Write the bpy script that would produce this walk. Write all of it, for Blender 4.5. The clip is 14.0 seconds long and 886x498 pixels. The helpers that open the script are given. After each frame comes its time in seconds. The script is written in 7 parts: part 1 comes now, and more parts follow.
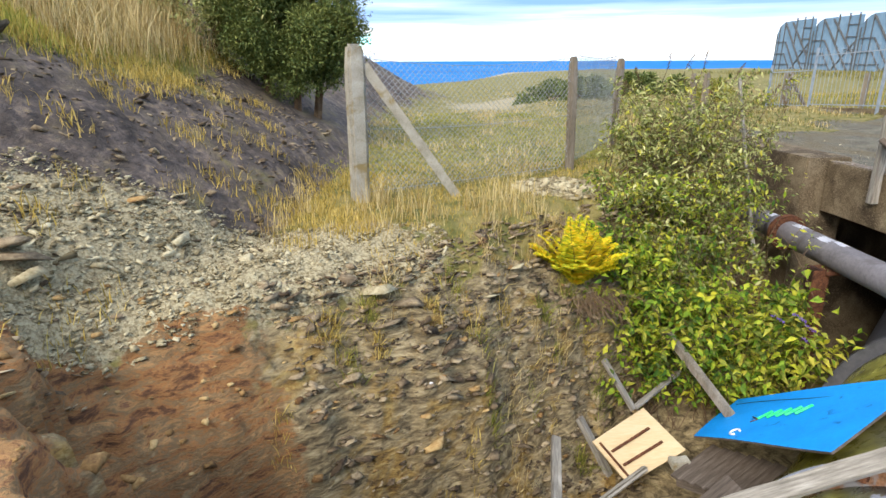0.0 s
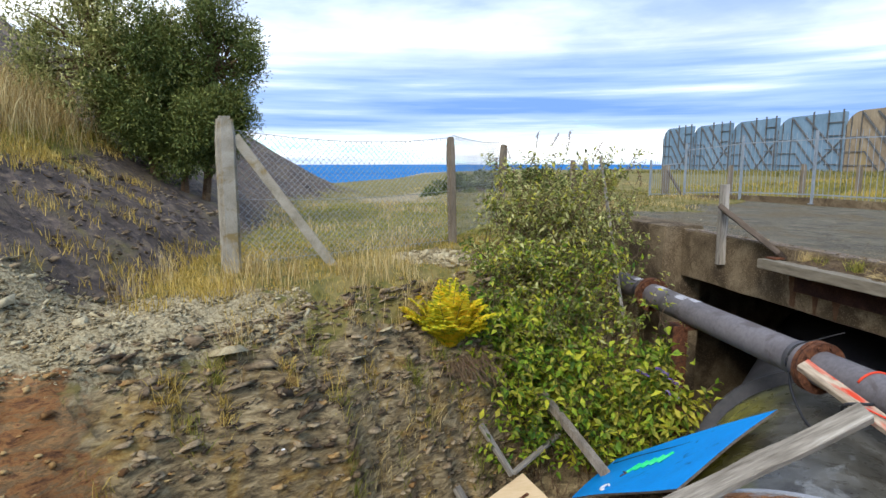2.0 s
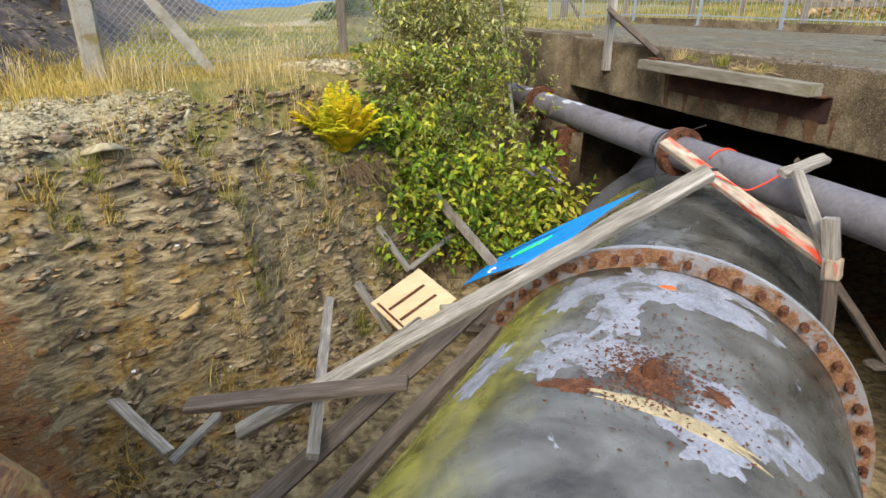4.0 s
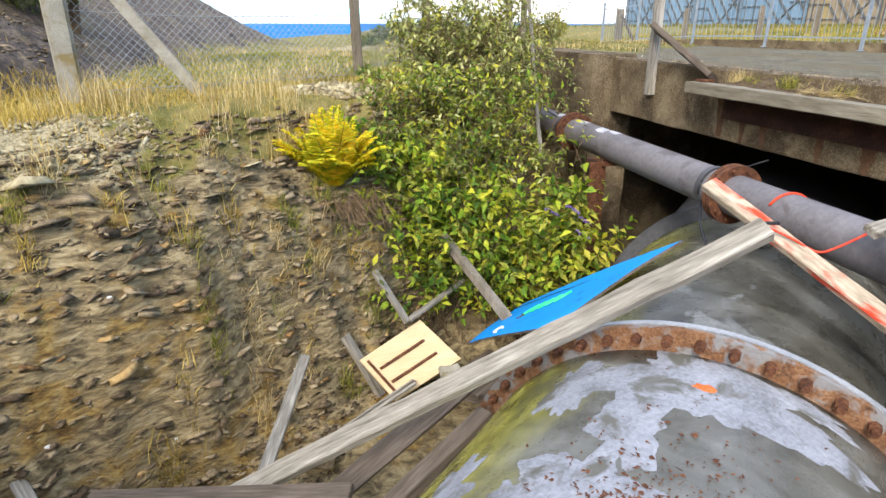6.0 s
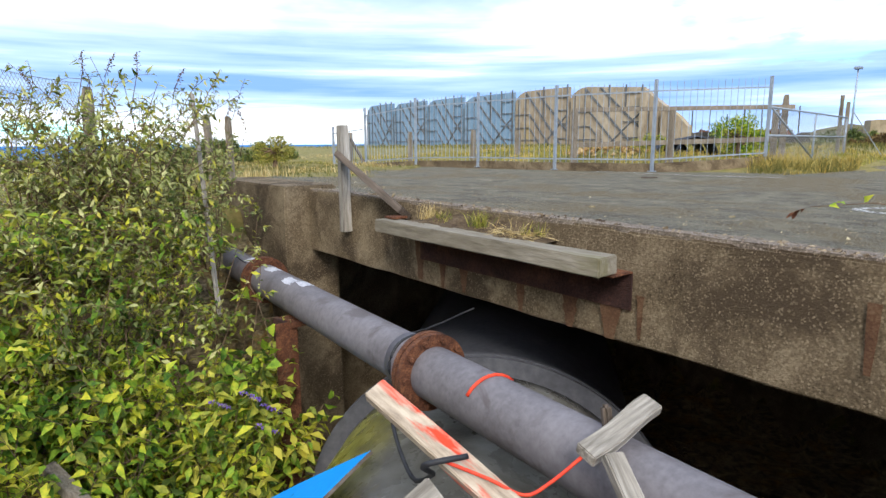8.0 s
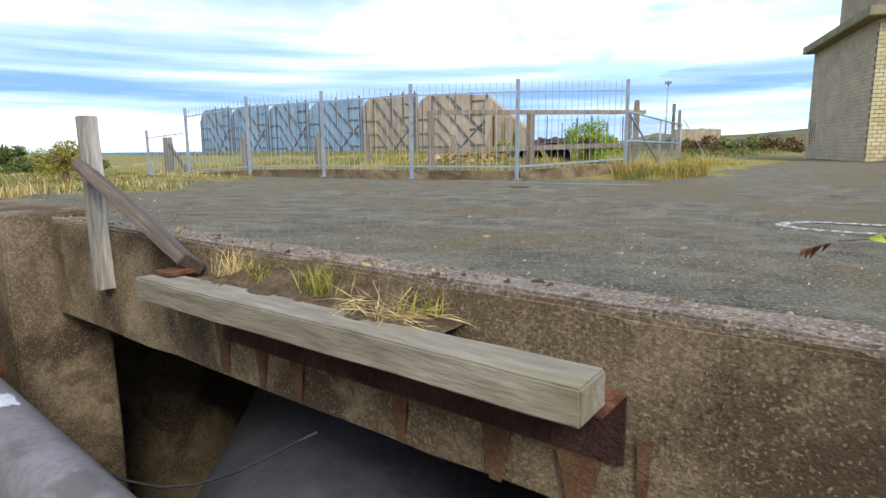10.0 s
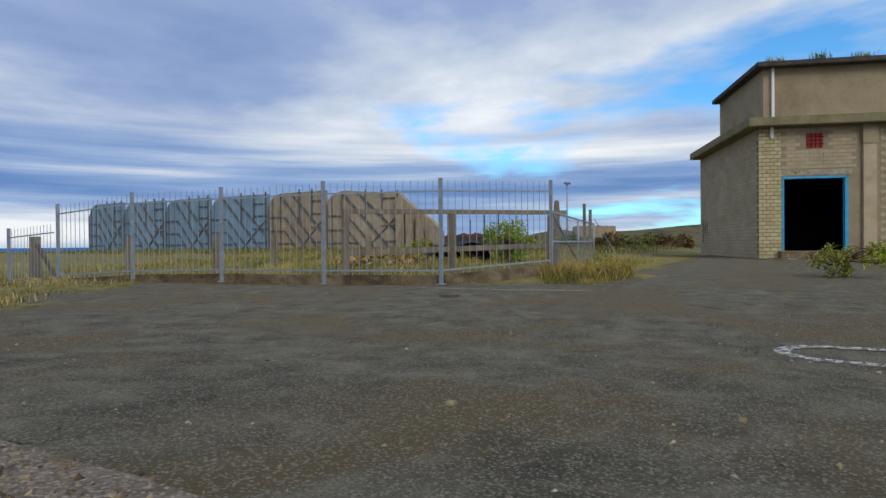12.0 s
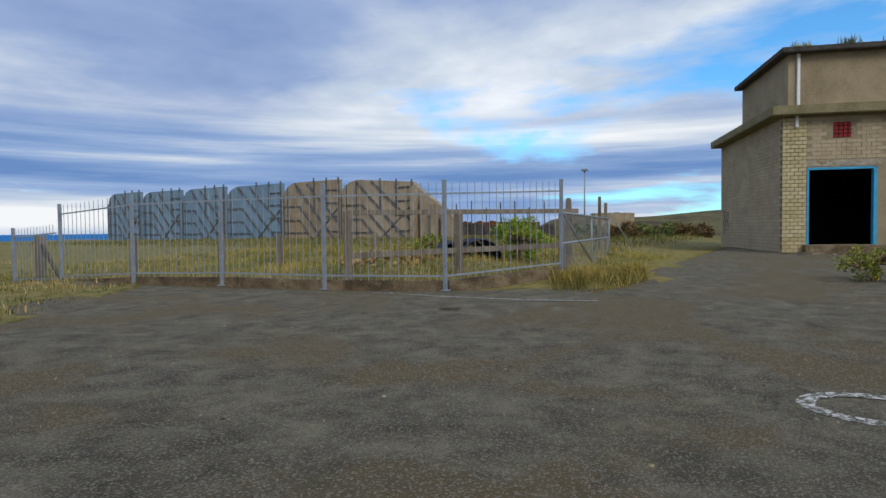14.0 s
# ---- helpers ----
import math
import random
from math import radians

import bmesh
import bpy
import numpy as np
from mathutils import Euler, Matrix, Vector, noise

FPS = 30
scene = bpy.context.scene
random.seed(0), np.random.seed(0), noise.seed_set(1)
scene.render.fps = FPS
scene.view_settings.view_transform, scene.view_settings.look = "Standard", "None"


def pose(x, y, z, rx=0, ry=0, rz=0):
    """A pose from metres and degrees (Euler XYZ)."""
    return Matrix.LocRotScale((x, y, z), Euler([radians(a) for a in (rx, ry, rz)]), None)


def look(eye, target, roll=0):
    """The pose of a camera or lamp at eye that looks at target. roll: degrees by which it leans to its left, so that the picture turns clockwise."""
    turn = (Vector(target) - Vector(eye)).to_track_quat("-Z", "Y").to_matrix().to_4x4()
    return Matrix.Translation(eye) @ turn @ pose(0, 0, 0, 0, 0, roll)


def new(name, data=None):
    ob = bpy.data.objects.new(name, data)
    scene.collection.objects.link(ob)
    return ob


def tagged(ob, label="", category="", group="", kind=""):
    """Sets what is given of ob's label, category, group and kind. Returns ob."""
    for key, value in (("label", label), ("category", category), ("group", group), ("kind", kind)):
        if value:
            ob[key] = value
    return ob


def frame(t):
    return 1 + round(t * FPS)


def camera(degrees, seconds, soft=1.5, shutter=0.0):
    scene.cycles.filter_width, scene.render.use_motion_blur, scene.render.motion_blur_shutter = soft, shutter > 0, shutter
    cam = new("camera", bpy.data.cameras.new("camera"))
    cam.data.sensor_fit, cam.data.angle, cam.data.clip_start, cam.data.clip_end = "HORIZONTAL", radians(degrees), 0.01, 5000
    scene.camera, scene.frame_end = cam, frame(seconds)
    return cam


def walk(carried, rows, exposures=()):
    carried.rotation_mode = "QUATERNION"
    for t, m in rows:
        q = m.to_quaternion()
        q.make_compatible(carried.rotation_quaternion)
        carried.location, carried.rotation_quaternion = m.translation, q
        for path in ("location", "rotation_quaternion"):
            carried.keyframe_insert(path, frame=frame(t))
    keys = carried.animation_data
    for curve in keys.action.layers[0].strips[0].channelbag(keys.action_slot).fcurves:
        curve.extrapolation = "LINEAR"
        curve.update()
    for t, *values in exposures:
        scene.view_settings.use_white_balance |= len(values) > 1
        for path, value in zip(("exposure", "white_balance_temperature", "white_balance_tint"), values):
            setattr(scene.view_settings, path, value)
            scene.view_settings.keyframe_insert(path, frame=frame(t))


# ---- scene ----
cam = camera(74.0, 14.0)
PATH = [
    (0, (-0.469, -0.548, 1.709), (-0.323, 1.351, 1.099), -0.2),
    (0.5, (-0.434, -0.58, 1.682), (-0.538, 1.359, 1.202), -0.1),
    (1, (-0.443, -0.551, 1.688), (-0.645, 1.402, 1.307), -0.1),
    (1.5, (-0.204, -0.457, 1.639), (-0.12, 1.499, 1.226), 0.0),
    (2, (0.185, -0.742, 1.296), (0.595, 1.194, 1.01), 0.0),
    (2.5, (0.212, -0.97, 1.165), (1.021, 0.837, 0.884), -0.4),
    (3, (0.31, -0.853, 1.048), (1.23, 0.893, 0.725), -0.2),
    (3.5, (0.247, -0.943, 0.891), (1.07, 0.716, 0.137), 0.2),
    (3.7, (0.223, -1.042, 0.867), (0.988, 0.631, 0.081), 0.3),
    (5.8, (1.042, -0.131, 0.673), (1.479, 1.642, -0.143), -0.1),
    (6, (1.175, -0.157, 0.696), (1.685, 1.639, -0.021), 0.1),
    (6.1, (1.23, -0.151, 0.703), (1.803, 1.643, 0.03), 0.3),
    (6.5, (1.449, -0.159, 0.741), (2.248, 1.584, 0.173), -0.3),
    (7, (1.806, 0.218, 0.753), (2.827, 1.869, 0.27), -0.4),
    (7.5, (2.283, 0.628, 0.807), (3.433, 2.214, 0.405), -0.4),
    (7.7, (2.476, 0.785, 0.799), (3.665, 2.349, 0.426), -0.4),
    (9.8, (4.151, 2.373, 0.777), (5.592, 3.718, 0.435), -0.4),
    (10, (4.25, 2.561, 0.757), (5.827, 3.745, 0.424), -0.4),
    (10.5, (4.413, 2.817, 0.748), (6.163, 3.728, 0.419), -0.4),
    (11, (4.483, 3.083, 0.96), (6.276, 3.945, 0.758), -0.4),
    (11.5, (4.693, 3.239, 0.875), (6.47, 4.152, 0.777), -0.5),
    (12, (5.283, 3.541, 0.92), (7.049, 4.48, 0.903), -0.5),
    (12.5, (5.554, 3.593, 1.002), (7.321, 4.531, 0.983), -0.6),
    (13, (5.776, 3.625, 1.249), (7.536, 4.571, 1.171), -0.7),
    (13.5, (5.83, 3.575, 1.367), (7.582, 4.538, 1.307), -0.6),
    (14, (5.866, 3.533, 1.302), (7.602, 4.524, 1.237), -0.6),
]
EXPOSURES = [(0, 0.65, 6650, 10), (1.0, 0.42, 6450, 10), (1.5, 0.28, 6400, 10), (2.0, 0.14, 6350, 10), (2.5, 0.02, 6300, 10), (3.1, 0.05, 6450, 10), (3.6, 0.54, 6750, 10), (6.1, 0.85, 6650, 10), (6.6, 0.65, 6450, 10), (7.2, 0.5, 6400, 10), (10.0, 0.46, 6450, 10), (11.0, 0.22, 6450, 10), (11.5, -0.32, 6400, 10), (12.0, -0.72, 6400, 10), (12.6, -0.74, 6400, 10), (13.1, -0.7, 6400, 10), (14, -0.7, 6400, 10)]
walk(cam, [(t, look(eye, target, roll)) for t, eye, target, roll in PATH], EXPOSURES)

# ---- light ----
SUN_EL, SUN_AZ = radians(38), radians(215)
world = bpy.data.worlds.new("sky")
scene.world = world
world.use_nodes = True


def build_sky():
    nt = world.node_tree
    nt.nodes.clear()
    N, L = nt.nodes.new, nt.links.new

    def math_node(op, a, b=None, clamp=False):
        n = N("ShaderNodeMath")
        n.operation, n.use_clamp = op, clamp
        for k, v in enumerate((a, b)):
            if v is None:
                continue
            if isinstance(v, (int, float)):
                n.inputs[k].default_value = v
            else:
                L(v, n.inputs[k])
        return n.outputs[0]

    tc = N("ShaderNodeTexCoord")
    sep = N("ShaderNodeSeparateXYZ")
    L(tc.outputs["Generated"], sep.inputs[0])
    up = math_node("MAXIMUM", sep.outputs[2], 0.0)
    den = math_node("ADD", up, 0.10)
    px, py = math_node("DIVIDE", sep.outputs[0], den), math_node("DIVIDE", sep.outputs[1], den)
    comb = N("ShaderNodeCombineXYZ")
    L(px, comb.inputs[0]), L(py, comb.inputs[1])

    def cloud_noise(scale, detail, rough, w, distort):
        n = N("ShaderNodeTexNoise")
        n.noise_dimensions = "4D"
        n.inputs["Scale"].default_value, n.inputs["Detail"].default_value = scale, detail
        n.inputs["Roughness"].default_value, n.inputs["W"].default_value = rough, w
        n.inputs["Distortion"].default_value = distort
        L(comb.outputs[0], n.inputs["Vector"])
        return n.outputs["Fac"]

    def ramp(fac, stops):
        r = N("ShaderNodeValToRGB")
        while len(r.color_ramp.elements) < len(stops):
            r.color_ramp.elements.new(0.5)
        for e, (p, c) in zip(r.color_ramp.elements, stops):
            e.position, e.color = p, (*c, 1)
        L(fac, r.inputs[0])
        return r.outputs[0]

    def mix(f, a, b):
        m = N("ShaderNodeMix")
        m.data_type = "RGBA"
        L(f, m.inputs["Factor"]), L(a, m.inputs["A"]), L(b, m.inputs["B"])
        return m.outputs["Result"]

    sky = N("ShaderNodeTexSky")
    sky.sky_type, sky.sun_disc, sky.sun_elevation, sky.sun_rotation = "NISHITA", False, SUN_EL, SUN_AZ
    sky.air_density, sky.dust_density, sky.ozone_density = 1.0, 0.3, 2.0
    gain = N("ShaderNodeVectorMath")
    gain.operation = "MULTIPLY"
    L(sky.outputs[0], gain.inputs[0])
    gain.inputs[1].default_value = (0.10, 0.20, 0.26)
    puffs = ramp(cloud_noise(0.33, 9.0, 0.56, 3.1, 0.25), [(0.32, (0.20, 0.34, 0.68)), (0.44, (0.42, 0.56, 0.88)), (0.52, (0.78, 0.89, 1.05)), (0.62, (1.34, 1.37, 1.40))])
    # long flat banks of cloud low over the sea
    low = N("ShaderNodeMapping")
    low.inputs["Scale"].default_value = (0.9, 0.9, 17.0)
    L(tc.outputs["Generated"], low.inputs["Vector"])
    bank = N("ShaderNodeTexNoise")
    bank.inputs["Scale"].default_value, bank.inputs["Detail"].default_value, bank.inputs["Roughness"].default_value = 1.0, 7.0, 0.55
    L(low.outputs[0], bank.inputs["Vector"])
    bulge = math_node("SUBTRACT", 1.0, math_node("DIVIDE", math_node("ABSOLUTE", math_node("SUBTRACT", sep.outputs[2], 0.115)), 0.06), True)
    thick = math_node("SUBTRACT", bank.outputs["Fac"], math_node("MULTIPLY", bulge, 0.05))
    banks = ramp(thick, [(0.36, (0.20, 0.37, 0.74)), (0.46, (0.42, 0.59, 0.92)), (0.54, (0.82, 0.92, 1.06)), (0.62, (1.25, 1.27, 1.28))])
    rise = N("ShaderNodeMapRange")
    rise.interpolation_type = "SMOOTHSTEP"
    rise.inputs["From Min"].default_value, rise.inputs["From Max"].default_value = 0.12, 0.23
    L(sep.outputs[2], rise.inputs["Value"])
    tone = mix(rise.outputs[0], banks, puffs)
    cover = ramp(cloud_noise(0.34, 8.0, 0.55, 7.4, 0.4), [(0.36, (0, 0, 0)), (0.44, (1, 1, 1))])
    full = mix(cover, gain.outputs[0], tone)
    bg = N("ShaderNodeBackground")
    bg.inputs["Strength"].default_value = 1.2
    L(full, bg.inputs["Color"])
    out = N("ShaderNodeOutputWorld")
    L(bg.outputs[0], out.inputs[0])


build_sky()
sun = new("sun", bpy.data.lights.new("sun", "SUN"))
sun.data.energy, sun.data.angle, sun.data.color = 2.5, radians(20), (1.0, 0.95, 0.87)
sun.matrix_world = look((30 * math.sin(SUN_AZ), 30 * math.cos(SUN_AZ), 30 * math.tan(SUN_EL)), (0, 0, 0))

# ---- materials ----
def lin(h):
    return tuple(((int(h[k:k + 2], 16) / 255 + 0.055) / 1.055) ** 2.4 if int(h[k:k + 2], 16) > 10 else int(h[k:k + 2], 16) / 255 / 12.92 for k in (0, 2, 4))


def shade(name, cols, scale=6.0, fine=60.0, rough=0.85, bump=0.3, metal=0.0, stretch=(1, 1, 1), stain=None, stain_scale=1.5, stain_at=0.55, island=0.0, rand=0.0, bump_scale=None, spec=0.3, through_light=0.0, local=False, speckle=None):
    """cols: three colours, dark to light, laid out by coarse and fine noise; stain: a fourth in patches."""
    m = bpy.data.materials.new(name)
    m.use_nodes = True
    nt = m.node_tree
    N, L = nt.nodes.new, nt.links.new
    b = nt.nodes["Principled BSDF"]
    src = N("ShaderNodeTexCoord").outputs["Object"] if local else N("ShaderNodeNewGeometry").outputs["Position"]
    mp = N("ShaderNodeMapping")
    mp.inputs["Scale"].default_value = stretch
    L(src, mp.inputs["Vector"])

    def tex(sc, det, dist=0.0):
        n = N("ShaderNodeTexNoise")
        n.inputs["Scale"].default_value, n.inputs["Detail"].default_value, n.inputs["Distortion"].default_value = sc, det, dist
        n.inputs["Roughness"].default_value = 0.62
        L(mp.outputs[0], n.inputs["Vector"])
        return n.outputs["Fac"]

    big, small = tex(scale, 6.0, 0.4), tex(fine, 4.0)
    mx = N("ShaderNodeMix")
    mx.inputs["Factor"].default_value = 0.45
    L(big, mx.inputs["A"]), L(small, mx.inputs["B"])
    fac = mx.outputs["Result"]
    if island or rand:
        r = N("ShaderNodeNewGeometry").outputs["Random Per Island"] if island else N("ShaderNodeObjectInfo").outputs["Random"]
        k = N("ShaderNodeMath")
        k.operation = "MULTIPLY_ADD"
        L(r, k.inputs[0])
        k.inputs[1].default_value = island or rand
        off = N("ShaderNodeMath")
        off.operation = "SUBTRACT"
        L(fac, off.inputs[0])
        off.inputs[1].default_value = (island or rand) / 2
        L(off.outputs[0], k.inputs[2])
        fac = k.outputs[0]
    rp = N("ShaderNodeValToRGB")
    rp.color_ramp.elements.new(0.5)
    for e, p, c in zip(rp.color_ramp.elements, (0.34, 0.5, 0.66), cols):
        e.position, e.color = p, (*c, 1)
    L(fac, rp.inputs[0])
    col = rp.outputs[0]
    if stain:
        sm = N("ShaderNodeMapRange")
        sm.inputs["From Min"].default_value, sm.inputs["From Max"].default_value = stain_at - 0.04, stain_at + 0.06
        L(tex(stain_scale, 5.0, 0.6), sm.inputs["Value"])
        m2 = N("ShaderNodeMix")
        m2.data_type = "RGBA"
        L(sm.outputs[0], m2.inputs["Factor"]), L(col, m2.inputs["A"])
        m2.inputs["B"].default_value = (*stain, 1)
        col = m2.outputs["Result"]
    if speckle:
        # pieces of aggregate, of one size, some of them pale
        vo = N("ShaderNodeTexVoronoi")
        vo.inputs["Scale"].default_value = speckle[1]
        L(mp.outputs[0], vo.inputs["Vector"])
        sc = N("ShaderNodeSeparateColor")
        L(vo.outputs["Color"], sc.inputs[0])
        r1 = N("ShaderNodeMapRange")
        r1.inputs["From Min"].default_value, r1.inputs["From Max"].default_value = speckle[2], speckle[2] + 0.25
        r1.inputs["To Max"].default_value = speckle[3]
        L(sc.outputs[0], r1.inputs["Value"])
        m3 = N("ShaderNodeMix")
        m3.data_type = "RGBA"
        L(r1.outputs[0], m3.inputs["Factor"]), L(col, m3.inputs["A"])
        m3.inputs["B"].default_value = (*speckle[0], 1)
        col = m3.outputs["Result"]
    L(col, b.inputs["Base Color"])
    b.inputs["Roughness"].default_value, b.inputs["Metallic"].default_value = rough, metal
    b.inputs["Specular IOR Level"].default_value = spec
    if bump:
        bn = N("ShaderNodeBump")
        bn.inputs["Strength"].default_value, bn.inputs["Distance"].default_value = bump, 0.02
        L(tex(bump_scale or fine * 0.6, 5.0), bn.inputs["Height"])
        L(bn.outputs[0], b.inputs["Normal"])
    if through_light:
        tr = N("ShaderNodeBsdfTranslucent")
        L(col, tr.inputs["Color"])
        ms = N("ShaderNodeMixShader")
        ms.inputs[0].default_value = through_light
        L(b.outputs[0], ms.inputs[1]), L(tr.outputs[0], ms.inputs[2])
        L(ms.outputs[0], nt.nodes["Material Output"].inputs["Surface"])
    return m


def ground_material():
    """Soil and turf, shale, slag, scree and sand, laid by the zone weights of the mesh."""
    m = bpy.data.materials.new("ground")
    m.use_nodes = True
    nt = m.node_tree
    N, L = nt.nodes.new, nt.links.new
    b = nt.nodes["Principled BSDF"]
    pos = N("ShaderNodeNewGeometry").outputs["Position"]

    def tex(sc, det, stretch=(1, 1, 1), dist=0.3, rough=0.65):
        mp = N("ShaderNodeMapping")
        mp.inputs["Scale"].default_value = stretch
        mp.inputs["Rotation"].default_value = (0.35, 0.2, 0.6)
        L(pos, mp.inputs["Vector"])
        n = N("ShaderNodeTexNoise")
        n.inputs["Scale"].default_value, n.inputs["Detail"].default_value, n.inputs["Distortion"].default_value, n.inputs["Roughness"].default_value = sc, det, dist, rough
        L(mp.outputs[0], n.inputs["Vector"])
        return n.outputs["Fac"]

    def ramp(fac, stops):
        r = N("ShaderNodeValToRGB")
        while len(r.color_ramp.elements) < len(stops):
            r.color_ramp.elements.new(0.5)
        for e, (p, c) in zip(r.color_ramp.elements, stops):
            e.position, e.color = p, (*c, 1)
        L(fac, r.inputs[0])
        return r.outputs[0]

    def mix(f, a, c):
        k = N("ShaderNodeMix")
        k.data_type = "RGBA"
        L(f, k.inputs["Factor"]), L(a, k.inputs["A"])
        if isinstance(c, tuple):
            k.inputs["B"].default_value = (*c, 1)
        else:
            L(c, k.inputs["B"])
        return k.outputs["Result"]

    turf = ramp(tex(3.0, 9), [(0.3, (0.06, 0.066, 0.016)), (0.45, (0.15, 0.135, 0.036)), (0.58, (0.25, 0.195, 0.068)), (0.72, (0.12, 0.13, 0.028))])
    shale = ramp(tex(5.0, 10, (1, 1, 3.2), 0.8), [(0.30, (0.03, 0.022, 0.013)), (0.43, (0.145, 0.107, 0.058)), (0.55, (0.31, 0.235, 0.125)), (0.68, (0.48, 0.385, 0.225))])
    rust = ramp(tex(1.3, 7, (1, 1, 1.6), 0.8), [(0.52, (0, 0, 0)), (0.62, (1, 1, 1))])
    shale = mix(rust, shale, ramp(tex(9.0, 8, (1, 1, 2.5)), [(0.35, (0.09, 0.05, 0.02)), (0.5, (0.28, 0.17, 0.05)), (0.65, (0.40, 0.29, 0.11))]))
    slag = ramp(tex(7.0, 10, (1, 1, 1.5)), [(0.32, (0.032, 0.025, 0.022)), (0.46, (0.10, 0.078, 0.068)), (0.58, (0.19, 0.142, 0.11)), (0.68, (0.34, 0.25, 0.14))])
    tip = ramp(tex(0.8, 9, (1, 1, 2.2), 0.6), [(0.36, (0.026, 0.020, 0.017)), (0.48, (0.075, 0.057, 0.046)), (0.58, (0.13, 0.10, 0.065)), (0.70, (0.20, 0.165, 0.06))])
    slag = mix(ramp(tex(2.2, 7), [(0.38, (0, 0, 0)), (0.60, (1, 1, 1))]), slag, tip)
    scree = ramp(tex(30.0, 6), [(0.30, (0.09, 0.066, 0.036)), (0.47, (0.28, 0.225, 0.128)), (0.6, (0.43, 0.37, 0.23)), (0.74, (0.33, 0.24, 0.125))])
    orange = ramp(tex(3.0, 11, (1, 1, 3.6), 0.5, 0.72), [(0.30, (0.025, 0.016, 0.011)), (0.40, (0.12, 0.055, 0.026)), (0.47, (0.29, 0.135, 0.048)), (0.53, (0.17, 0.115, 0.06)), (0.60, (0.37, 0.20, 0.08)), (0.66, (0.15, 0.065, 0.034)), (0.75, (0.26, 0.21, 0.12))])
    sand = ramp(tex(0.5, 8), [(0.35, (0.30, 0.26, 0.19)), (0.6, (0.46, 0.41, 0.32))])

    def weight(name):
        a = N("ShaderNodeAttribute")
        a.attribute_name = name
        s = N("ShaderNodeSeparateColor")
        L(a.outputs["Color"], s.inputs[0])
        return s.outputs

    z1, z2 = weight("zones"), weight("zones_more")

    def ragged(w):
        add = N("ShaderNodeMath")
        add.operation = "ADD"
        n = N("ShaderNodeMath")
        n.operation = "MULTIPLY_ADD"
        L(tex(4.0, 8), n.inputs[0])
        n.inputs[1].default_value, n.inputs[2].default_value = 1.6, -0.8
        L(w, add.inputs[0]), L(n.outputs[0], add.inputs[1])
        r = N("ShaderNodeMapRange")
        r.inputs["From Min"].default_value, r.inputs["From Max"].default_value = 0.42, 0.58
        L(add.outputs[0], r.inputs["Value"])
        return r.outputs[0]

    col = mix(ragged(z1[0]), turf, shale)
    col = mix(ragged(z1[1]), col, slag)
    col = mix(ragged(z1[2]), col, scree)
    col = mix(ragged(z2[0]), col, orange)
    col = mix(z2[1], col, sand)
    heath = ramp(tex(0.09, 9), [(0.34, (0.025, 0.022, 0.010)), (0.46, (0.075, 0.048, 0.02)), (0.56, (0.13, 0.115, 0.03)), (0.68, (0.055, 0.06, 0.02))])
    col = mix(z2[2], col, heath)
    L(col, b.inputs["Base Color"])
    b.inputs["Roughness"].default_value, b.inputs["Specular IOR Level"].default_value = 0.9, 0.25
    bn = N("ShaderNodeBump")
    bn.inputs["Strength"].default_value, bn.inputs["Distance"].default_value = 0.8, 0.05
    L(tex(16.0, 8, (1, 1, 2.0)), bn.inputs["Height"])
    L(bn.outputs[0], b.inputs["Normal"])
    return m


